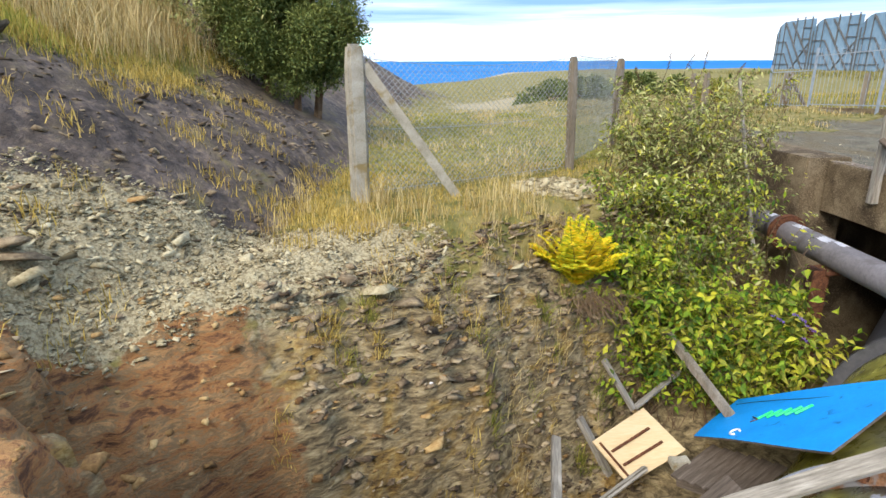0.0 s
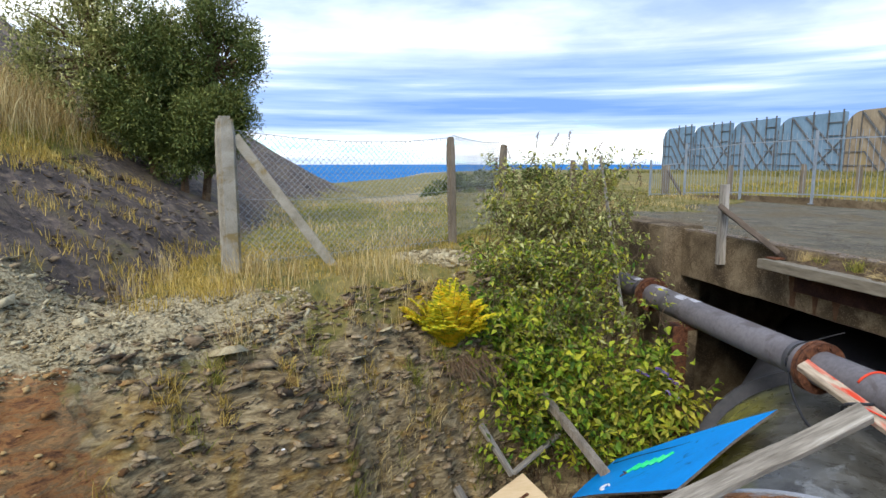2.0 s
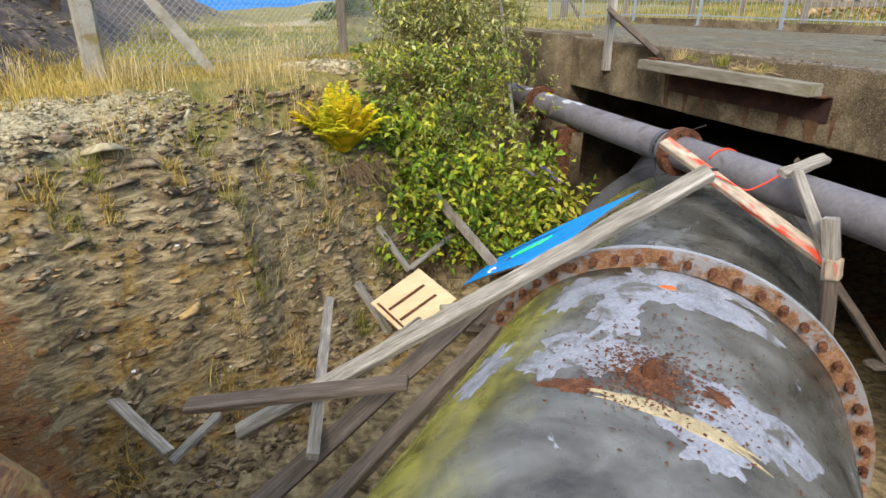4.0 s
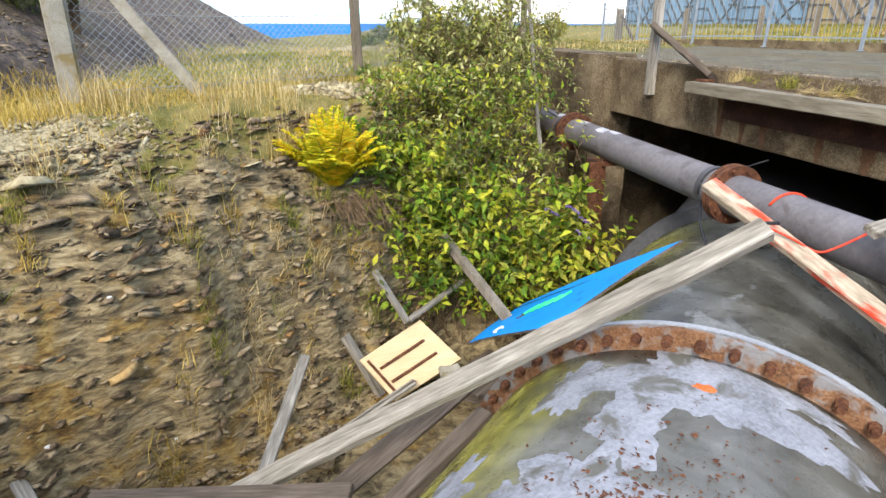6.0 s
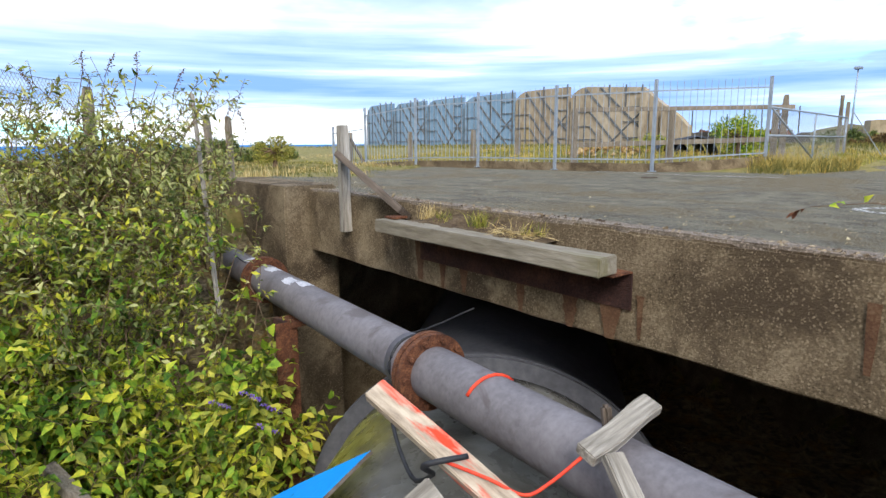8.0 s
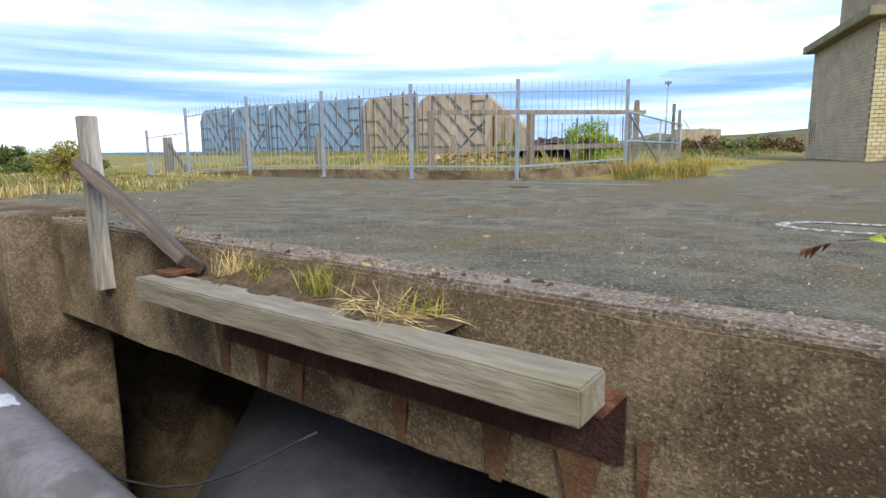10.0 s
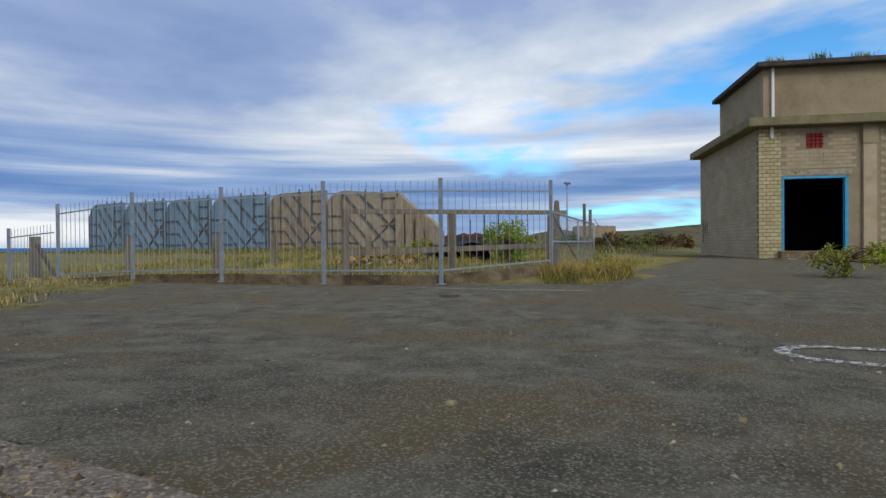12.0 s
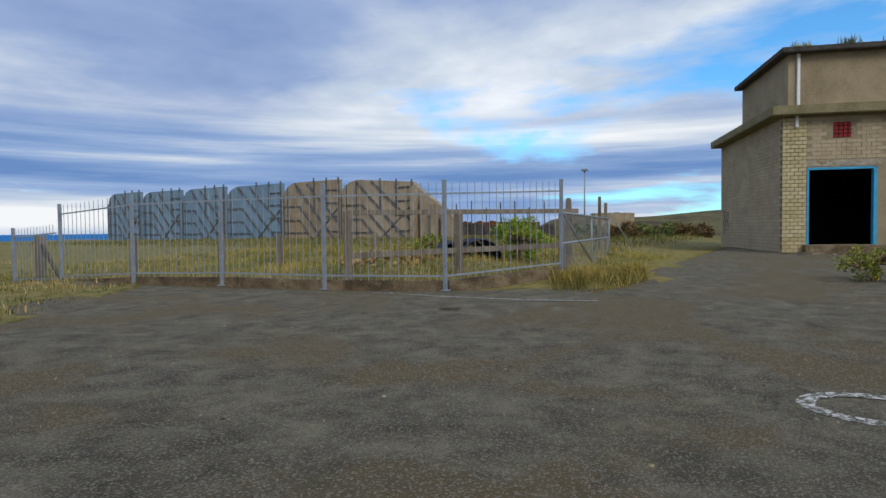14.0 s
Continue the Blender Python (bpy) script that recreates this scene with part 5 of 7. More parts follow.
for k, (s, q0, q1) in enumerate(((2.75, 1.3, 2.0), (3.0, 1.0, 1.6), (3.62, 1.2, 1.9), (4.3, 1.1, 1.9))):
    side = SD.cross(Vector((0, 0, 1))).normalized()
    verts, faces = [], []
    for i in range(5):
        for j in range(7):
            q = q0 + (q1 - q0) * j / 6 + 0.05 * math.sin(5 * i + k)
            ss = s + (i / 4 - 0.5) * (0.22 + 0.05 * math.sin(3 * j + k))
            verts.append(SP + SD * ss + side * ((SR + 0.003) * -math.cos(q)) + Vector((0, 0, (SR + 0.003) * math.sin(q))))
    for i in range(4):
        for j in range(6):
            faces.append((i * 7 + j, i * 7 + j + 1, i * 7 + j + 8, i * 7 + j + 7))
    mesh_from("paint_splash", verts, faces, FLAKE_WHITE, bpy.data.objects["small_pipe"], True)

# ---- rust runs and soil on the deck edge ----
def rust_runs():
    rng = random.Random(3)
    w = bpy.data.objects["wall_deck_edge"]
    for y, z1, z0, wd in ((5.55, -0.06, -0.52, 0.10), (5.2, -0.30, -0.54, 0.05), (4.9, -0.3, -0.53, 0.06), (3.35, -0.30, -0.55, 0.09), (3.12, -0.2, -0.5, 0.03), (1.85, 0.02, -0.35, 0.035), (4.2, -0.31, -0.54, 0.05), (3.7, -0.31, -0.55, 0.08)):
        verts, faces, n = [], [], 8
        for k in range(n + 1):
            t = k / n
            hw = wd * (1 - 0.6 * t) * (0.8 + 0.3 * rng.random())
            for sgn in (-1, 1):
                verts.append((6.104 - 0.003 * (1 - t), y + sgn * hw, z1 + (z0 - z1) * t))
        for k in range(n):
            faces.append((2 * k, 2 * k + 1, 2 * k + 3, 2 * k + 2))
        mesh_from("rust_run", verts, faces, RUST_RUN, w)
    # soil washed against the wall, thinning out over the beam
    verts, faces, nx, ny = [], [], 9, 60
    for j in range(ny + 1):
        y = 3.85 + 1.7 * j / ny
        ends = min(1.0, 5 * min(j, ny - j) / ny)
        for i in range(nx + 1):
            x = 5.875 + 0.25 * i / nx + 0.03 * math.sin(y * 7.0) * (1 - i / nx)
            z = 0.072 + ends * (0.10 * (i / nx) ** 1.6 + 0.03 * noise.noise(Vector((x * 9, y * 6, 1)))) + 0.014 * noise.noise(Vector((x * 40, y * 40, 2)))
            verts.append((x, y, z if i else 0.06))
    for j in range(ny):
        for i in range(nx):
            q = j * (nx + 1) + i
            faces.append((q, q + 1, q + nx + 2, q + nx + 1))
    tagged(mesh_from("soil_strip", verts, faces, GROUND_SOIL, smooth=True), "dark soil washed in behind the timber beam", "soil")


RUST_RUN = shade("rust stained concrete", [(0.05, 0.022, 0.012), (0.11, 0.055, 0.028), (0.17, 0.105, 0.06)], 5, 60, 0.95, 0.6, bump_scale=45)
GROUND_SOIL = shade("dark soil", [(0.025, 0.016, 0.009), (0.085, 0.056, 0.03), (0.18, 0.13, 0.075)], 10, 70, 0.95, 1.0)
rust_runs()


def support_post():
    t = thing("pipe_support", "rusty brown steel post under the small pipe", "support post")
    part("post", box_bm((0.05, 0.26, 2.6), (4.98, 6.35, -2.2), 0.006), RUST_DARK, t)
    part("post_flange", box_bm((0.22, 0.03, 2.6), (4.98, 6.22, -2.2), 0.006), RUST, t)
    part("saddle", box_bm((0.34, 0.3, 0.05), (5.18, 6.3, -0.925), 0.006), RUST, t)


support_post()
bar("pale_pole", (4.66, 7.2, -1.0), (5.05, 8.9, 1.42), 0.05, 0.05, WOOD_GREY, None, "thin pale pole leaning up through the shrub", bevel=0.012, rough=0.008, seed=31, category="pole")
rng_l = random.Random(12)
for k, (x, y) in enumerate(((-0.2, 4.55), (0.35, 5.15), (-0.7, 4.1), (0.9, 5.5), (0.1, 4.45))):
    z = float(land(x, y)) + 0.015
    s = rng_l.uniform(0.012, 0.022)
    ob = part("litter", box_bm((s * 2, s * 1.4, s), (x, y, z), 0.003, 0.006, 2, k), RUBBISH_WHITE)
    tagged(ob, "scrap of white litter on the shale", "litter", "white litter")

# ---- plants ----
def leaf_mesh(points, dirs, lens, widths, rng, droop=0.25):
    """Folded leaves: five points and four triangles each."""
    n = len(points)
    P, D = np.asarray(points, float), np.asarray(dirs, float)
    D = D / np.maximum(np.linalg.norm(D, axis=1, keepdims=True), 1e-6)
    ref = rng.normal(size=(n, 3)) * 0.6 + np.array([0, 0, 1.0])
    S = np.cross(D, ref)
    S = S / np.maximum(np.linalg.norm(S, axis=1, keepdims=True), 1e-6)
    U = np.cross(S, D)
    Ln, W = np.asarray(lens).reshape(-1, 1), np.asarray(widths).reshape(-1, 1)
    mid = P + D * Ln * 0.45
    tip = P + D * Ln - U * Ln * droop
    lft, rgt = mid + S * W * 0.5 + U * W * 0.22, mid - S * W * 0.5 + U * W * 0.22
    V = np.stack([P, lft, tip, rgt, mid], 1).reshape(-1, 3)
    b0 = (np.arange(n) * 5).reshape(-1, 1)
    F = np.concatenate([b0 + np.array([[0, 4, 1]]), b0 + np.array([[1, 4, 2]]), b0 + np.array([[2, 4, 3]]), b0 + np.array([[3, 4, 0]])], 0)
    return V, F


def quick_mesh(name, V, F, mat, parent=None, smooth=False):
    me = bpy.data.meshes.new(name)
    V, F = np.asarray(V, float), np.asarray(F, int)
    k = F.shape[1]
    me.vertices.add(len(V))
    me.vertices.foreach_set("co", V.reshape(-1))
    me.loops.add(F.size)
    me.loops.foreach_set("vertex_index", F.reshape(-1))
    me.polygons.add(len(F))
    me.polygons.foreach_set("loop_start", np.arange(0, F.size, k))
    me.polygons.foreach_set("loop_total", np.full(len(F), k))
    me.materials.append(mat)
    me.update(calc_edges=True)
    me.validate()
    ob = new(name, me)
    if parent:
        ob.parent = parent
    return ob


def shrub(name, label, stems, leaf_len, leaf_w, mats, seed, per_stem=46, stem_r=0.008, whorl=0.5, twigs=5, reach=0.3, category="shrub"):
    """Arching stems with side twigs and paired leaves. stems: list of (base, tip, bow)."""
    rng = np.random.default_rng(seed)
    t = thing(name, label, category)
    wood, groups = [], [([], [], [], []) for _ in mats]
    for base, tip, bow in stems:
        a, c = np.array(base, float), np.array(tip, float)
        m = (a + c) / 2 + np.array(bow, float)
        ts = np.linspace(0, 1, 9)
        path = [(1 - s) ** 2 * a + 2 * s * (1 - s) * m + s * s * c for s in ts]
        wood.append(tube(path, [stem_r * (1 - 0.75 * s) for s in ts], 4, False))
        lines = [(path, 0.25)]
        for _ in range(twigs):
            s = rng.uniform(0.25, 0.95)
            o = (1 - s) ** 2 * a + 2 * s * (1 - s) * m + s * s * c
            w = rng.normal(size=3) * np.array([1, 1, 0.5]) + np.array([0, 0, 0.5])
            w = w / np.linalg.norm(w) * reach * rng.uniform(0.5, 1.3)
            tp = [o, o + w * 0.5 + np.array([0, 0, 0.02]), o + w - np.array([0, 0, 0.04])]
            wood.append(tube(tp, [stem_r * 0.5, stem_r * 0.35, stem_r * 0.15], 3, False))
            lines.append((tp, 0.0))
        for line, start in lines:
            line = np.array(line)
            count = per_stem if start else max(6, per_stem // 5)
            for k in range(count):
                s = start + (1 - start) * rng.random()
                f = s * (len(line) - 1)
                i = min(int(f), len(line) - 2)
                p = line[i] + (line[i + 1] - line[i]) * (f - i)
                ax = line[i + 1] - line[i]
                ax = ax / (np.linalg.norm(ax) + 1e-6)
                out = rng.normal(size=3)
                out = out - ax * out.dot(ax)
                out = out / (np.linalg.norm(out) + 1e-6) + ax * whorl + np.array([0, 0, -0.15])
                g = groups[min(int(rng.random() ** 1.2 * len(mats)), len(mats) - 1)]
                z = rng.uniform(0.55, 1.2)
                g[0].append(p), g[1].append(out), g[2].append(leaf_len * z), g[3].append(leaf_w * z)
    v, f = merge(wood)
    mesh_from("woody_frame", v, f, STEM, t)
    for (p, d, ln, wd), mat in zip(groups, mats):
        if p:
            V, F = leaf_mesh(p, d, ln, wd, rng)
            tagged(quick_mesh("foliage", V, F, mat, t), kind="stuff")
    return t


def big_shrubs():
    rng = np.random.default_rng(11)

    def stems(n, box, tipbox, bow):
        out = []
        for _ in range(n):
            b = [rng.uniform(*box[0]), rng.uniform(*box[1])]
            z = float(land(b[0], b[1]))
            k = rng.random(3)
            tip = [b[0] * 0.12 + 0.88 * (tipbox[0][0] + (tipbox[0][1] - tipbox[0][0]) * k[0]), b[1] * 0.12 + 0.88 * (tipbox[1][0] + (tipbox[1][1] - tipbox[1][0]) * k[1]), tipbox[2][0] + (tipbox[2][1] - tipbox[2][0]) * k[2]]
            out.append(((b[0], b[1], z - 0.05), tip, rng.normal(size=3) * 0.1 + np.array([0, 0, bow])))
        return out

    shrub("tall_shrub", "tall grey green flowering shrub filling the bank beside the fence", stems(150, ((3.0, 5.0), (7.6, 9.3)), ((2.5, 5.7), (7.0, 9.6), (-0.1, 1.6)), 0.3), 0.10, 0.033, (LEAF_GREY, LEAF, LEAF_GREY), 21, 34, 0.009, 0.5, 6, 0.32)
    shrub("tall_shrub", "leafy green shrub falling down the channel bank", stems(130, ((2.5, 4.7), (6.5, 8.2)), ((1.9, 5.1), (6.1, 8.0), (-1.2, 0.25)), 0.35), 0.098, 0.038, (LEAF, LEAF_GREY, LEAF_BRIGHT), 22, 32, 0.008, 0.4, 6, 0.3)
    shrub("bramble", "bright green bramble with yellow leaves over the channel bed", stems(115, ((2.5, 4.7), (6.1, 7.3)), ((1.9, 5.1), (5.75, 7.0), (-2.3, -1.1)), 0.25), 0.13, 0.06, (LEAF_BRIGHT, LEAF, LEAF_BRIGHT), 23, 16, 0.007, 0.3, 5, 0.3, "bramble")
    shrub("bramble", "low bright bramble shoots beside the fern", stems(75, ((1.9, 3.3), (6.2, 7.4)), ((1.6, 3.2), (5.9, 7.2), (-1.75, -0.6)), 0.2), 0.13, 0.06, (LEAF_BRIGHT, LEAF_BRIGHT, LEAF), 24, 16, 0.006, 0.3, 4, 0.22, "bramble")
    shrub("bramble", "bright leafy shoots spreading under the small pipe", stems(60, ((4.0, 4.8), (6.0, 7.2)), ((3.9, 5.15), (5.35, 6.5), (-2.1, -1.0)), 0.2), 0.15, 0.07, (LEAF_BRIGHT, LEAF, LEAF), 25, 18, 0.006, 0.3, 5, 0.28, "bramble")
    r = np.random.default_rng(3)
    vine = thing("vine", "trailing vine with large round green leaves on the small pipe", "vine")
    pts = [(4.78, 6.0, -1.2), (4.85, 6.4, -0.95), (4.92, 6.8, -0.75), (4.98, 7.3, -0.62)]
    tube_part("vine_stem", pts, [0.004] * 4, STEM, vine, 4)
    for k in range(9):
        p = np.array(pts[k % 4]) + r.normal(size=3) * np.array((0.07, 0.16, 0.07)) + np.array((-0.14, 0, 0.02))
        V, F = leaf_mesh([p], [r.normal(size=3) + np.array((-0.6, -0.6, 0.2))], [0.15], [0.13], r)
        quick_mesh("leaf", V, F, LEAF_BRIGHT, vine)
    # dry flower heads above the crown
    for k, (x, y, z) in enumerate(((4.45, 8.9, 1.75), (4.75, 8.5, 1.55), (3.4, 8.9, 1.5), (3.05, 8.6, 1.3), (5.3, 8.4, 1.25), (5.45, 8.2, 1.1), (3.9, 9.0, 1.72), (4.1, 8.8, 1.7))):
        t = tagged(empty("dry_flower_spike", (0, 0, 0)), "dark dry flower spike above the shrub", "flower spike", "flower spikes")
        tip = Vector((x + 0.12 * math.sin(k * 2.1), y - 0.05, z + 0.12))
        tube_part("stalk", [(x - 0.1, y + 0.1, z - 0.6), (x, y, z - 0.1), tip], [0.005, 0.004, 0.003], STEM, t, 4)
        P, D = [], []
        for j in range(46):
            s = j / 46
            P.append(np.array(Vector((x, y, z - 0.12)).lerp(tip, s)) + np.random.default_rng(j + k).normal(size=3) * 0.012)
            D.append(np.random.default_rng(90 + j).normal(size=3))
        V, F = leaf_mesh(P, D, [0.035] * 46, [0.016] * 46, np.random.default_rng(k))
        tagged(quick_mesh("flower_head", V, F, STEM, t), kind="stuff")
    for x, y, z in ((4.35, 5.75, -1.28), (4.5, 5.7, -1.42), (4.1, 5.8, -1.3), (4.42, 5.62, -1.55)):
        P = [np.array((x, y, z)) + np.array((0.05, -0.02, -0.03)) * (j / 12) for j in range(36)]
        r = np.random.default_rng(int(x * 100))
        V, F = leaf_mesh(P, r.normal(size=(36, 3)), [0.03] * 36, [0.014] * 36, r)
        tagged(quick_mesh("purple_flower", V, F, PURPLE), "small purple flower spike on the bramble", "flower", "purple flowers")


big_shrubs()


def fern():
    t = thing("fern", "yellowing fern clump on the shale bank", "fern")
    rng = np.random.default_rng(8)
    base = np.array((1.75, 6.30, float(land(1.75, 6.30)) + 0.06))
    for k in range(70):
        a = 2 * math.pi * k / 70 + rng.normal() * 0.15
        lean = rng.uniform(0.1, 0.75)
        ln = rng.uniform(0.65, 1.0)
        d = np.array((math.cos(a) * lean, math.sin(a) * lean, 1.0 - lean * 0.45))
        d /= np.linalg.norm(d)
        spine, P, D, Ls = [], [], [], []
        for j in range(17):
            s = j / 16
            p = base + d * ln * s + np.array((0, 0, -0.38 * ln * lean * s ** 3))
            spine.append(p)
        side = np.cross(d, (0, 0, 1.0))
        side /= np.linalg.norm(side)
        for j in range(2, 68):
            s = j / 68
            i = min(int(s * 16), 15)
            p = spine[i] + (spine[i + 1] - spine[i]) * (s * 16 - i)
            w = 0.17 * math.sin(math.pi * (0.12 + 0.86 * s)) ** 0.8
            for sg in (-1, 1):
                P.append(p)
                D.append(side * sg + d * 0.45 + rng.normal(size=3) * 0.08)
                Ls.append(max(0.02, w))
        V, F = leaf_mesh(P, D, Ls, [0.028] * len(P), rng, 0.15)
        fr = quick_mesh("frond", V, F, FERN, t)
        v, f = tube(spine, [0.006 * (1 - 0.7 * j / 16) for j in range(17)], 3, False)
        mesh_from("stalk", v, f, STEM, fr)
    # dead fronds hanging below
    P, D, Ls = [], [], []
    for k in range(240):
        P.append(base + rng.normal(size=3) * np.array((0.22, 0.12, 0.06)) + np.array((0.2, -0.15, -0.1)))
        D.append(np.array((0.3, -0.6, -0.7)) + rng.normal(size=3) * 0.35)
        Ls.append(rng.uniform(0.15, 0.42))
    V, F = leaf_mesh(P, D, Ls, [0.010] * len(P), rng, 0.1)
    quick_mesh("dead_fronds", V, F, STEM, t)


fern()


def blades(pts, h, w, lean, rng, fine=1.0):
    """Grass blades: one quad and one triangle's worth of points each, as two quads."""
    n = len(pts)
    P = np.asarray(pts, float)
    a = rng.uniform(0, 2 * np.pi, n)
    S = np.stack([np.cos(a), np.sin(a), np.zeros(n)], 1)
    b2 = rng.uniform(0, 2 * np.pi, n)
    Ld = np.stack([np.cos(b2), np.sin(b2), np.zeros(n)], 1) * (rng.random((n, 1)) * lean)
    H = (h * rng.uniform(0.45, 1.25, n)).reshape(-1, 1)
    W = w * rng.uniform(0.6, 1.3, (n, 1))
    up = np.array([[0, 0, 1.0]])
    p0, p1 = P - S * W, P + S * W
    m = P + up * H * 0.55 + Ld * H * 0.35
    m0, m1 = m - S * W * 0.75, m + S * W * 0.75
    tp = P + up * H * (1 - 0.25 * np.linalg.norm(Ld, axis=1, keepdims=True)) + Ld * H
    V = np.stack([p0, p1, m1, m0, tp], 1).reshape(-1, 3)
    i = (np.arange(n) * 5).reshape(-1, 1)
    return V, np.concatenate([i + np.array([[0, 1, 2]]), i + np.array([[0, 2, 3]]), i + np.array([[3, 2, 4]])], 0)


def grass(label, n, xr, yr, keep, h, w, lean, mat, seed, clump=0.0):
    rng = np.random.default_rng(seed)
    x, y = rng.uniform(*xr, n), rng.uniform(*yr, n)
    if clump:
        k = max(8, n // 45)
        cx, cy = rng.uniform(*xr, k), rng.uniform(*yr, k)
        ix = rng.integers(0, k, n)
        x, y = cx[ix] + rng.normal(0, clump, n), cy[ix] + rng.normal(0, clump, n)
    ok = keep(x, y)
    x, y = x[ok], y[ok]
    V, F = blades(np.stack([x, y, land(x, y) - 0.01], 1), np.full(len(x), h), w, lean, rng)
    tagged(quick_mesh("grass", V, F, mat), label, "grass", kind="stuff")


def bank_u(x, y):
    d, a = math.sin(AX) * x - math.cos(AX) * y, math.cos(AX) * x + math.sin(AX) * y
    return d - np.interp(a, [0.5, 2.0, 4.0, 6.5, 8.5], [-0.55, -0.3, 0.0, 0.15, 0.9]), a


def on_flat(x, y):
    u, a = bank_u(x, y)
    return (u < -3.9) & (x > toe(y) - 0.25) & ((a > 3.0) | (u < -5.5)) & (x < 6.0) & (((x - 2.0) ** 2 + (y - 8.2) ** 2) > 0.35)


def rise_of(x, y):
    return toe(y) - x


def all_grass():
    grass("dry golden turf on the flat above the bank", 12000, (-3.2, 3.4), (5.0, 10.5), on_flat, 0.10, 0.0045, 0.9, STRAW_GOLD, 31)
    grass("tall pale straw stalks along the bank edge", 1700, (-2.0, 2.2), (5.0, 7.6), on_flat, 0.42, 0.0035, 0.5, STRAW, 32, 0.10)
    grass("low green and yellow turf behind the fence", 26000, (-2.5, 6.0), (9.3, 24.0), lambda x, y: (x > toe(y) - 0.4) & (x < 6 + (y - 9)), 0.075, 0.009, 0.9, GRASS, 33)
    grass("straw tufts behind the fence", 2600, (-2.5, 8.0), (9.3, 26.0), lambda x, y: (x > toe(y) - 0.2) & (x < 6 + (y - 9) * 0.9), 0.26, 0.008, 0.6, STRAW, 34, 0.22)
    grass("golden grass on the upper hillside", 16000, (-9.0, -3.6), (3.2, 13.0), lambda x, y: rise_of(x, y) > 2.5 + 0.7 * np.sin(y * 1.3), 0.2, 0.006, 0.9, STRAW_GOLD, 35)
    grass("greenish tufts on the upper hillside", 7000, (-9.0, -3.8), (3.2, 13.0), lambda x, y: rise_of(x, y) > 2.7, 0.24, 0.006, 0.8, GRASS, 36, 0.2)
    grass("golden grass patches low on the hillside", 4500, (-8.0, -4.0), (2.4, 5.6), lambda x, y: (rise_of(x, y) > 1.0 + 0.4 * np.sin(y * 3.1)) & (x < -3.9 - 0.25 * (y - 3)), 0.2, 0.006, 0.9, STRAW_GOLD, 47, 0.22)
    grass("tall pale feathery grass at the hill top", 8000, (-9.5, -4.4), (8.0, 13.5), lambda x, y: rise_of(x, y) > 2.9, 0.95, 0.006, 0.7, STRAW, 37, 0.3)
    grass("sparse tufts on the slag slope", 4200, (-6.6, -2.3), (2.6, 11.0), lambda x, y: (rise_of(x, y) > 0.2) & (rise_of(x, y) < 3.2), 0.16, 0.005, 0.9, STRAW_GOLD, 38, 0.12)
    grass("golden tufts below the slag slope", 4200, (-3.4, -0.8), (5.4, 9.5), lambda x, y: (rise_of(x, y) < 0.5) & (bank_u(x, y)[0] < -4.6), 0.17, 0.005, 0.9, STRAW_GOLD, 39, 0.16)

    def verge(x, y):
        fx = fence_x(np.clip(y, 7.9, 20.4))
        return (x > fx + 0.25) & (y > 7.2 + 0.02 * (x - 18))

    grass("rough yellow green grass behind the railing", 22000, (14.8, 34.0), (7.0, 27.0), verge, 0.15, 0.009, 0.9, GRASS, 40)
    grass("olive grass behind the railing", 9000, (14.8, 34.0), (7.0, 27.0), verge, 0.24, 0.009, 0.9, GRASS_DULL, 41, 0.3)
    grass("golden stalks behind the railing", 8000, (14.8, 34.0), (7.0, 27.0), verge, 0.24, 0.008, 0.9, STRAW_GOLD, 49, 0.4)
    def clump(x, y):
        return (x - 19.6) ** 2 / 6.5 + (y - 7.1) ** 2 / 0.8 < 1

    grass("green and gold clump of grass at the end of the railing", 4200, (17.0, 22.5), (6.2, 8.0), clump, 0.34, 0.008, 1.3, GRASS_DULL, 42, 0.2)
    grass("dry stems in the clump at the end of the railing", 1500, (17.0, 22.5), (6.2, 8.0), clump, 0.46, 0.006, 1.2, STRAW_GOLD, 48, 0.16)
    grass("meadow grass north of the yard", 16000, (5.5, 16.0), (10.5, 34.0), lambda x, y: (y - 10.0) * 0.62 - (x - 6.1) * 0.5 > 0.1, 0.10, 0.010, 0.8, GRASS_DULL, 43)
    grass("straw north of the yard", 3500, (5.5, 20.0), (12.0, 40.0), lambda x, y: (y - 10.0) * 0.62 - (x - 6.1) * 0.5 > 0.3, 0.17, 0.009, 0.6, STRAW, 44, 0.4)
    grass("heathland grass beyond the railing", 14000, (30.0, 70.0), (8.0, 60.0), lambda x, y: y > 9.5, 0.35, 0.02, 0.8, GRASS_DULL, 45)


all_grass()


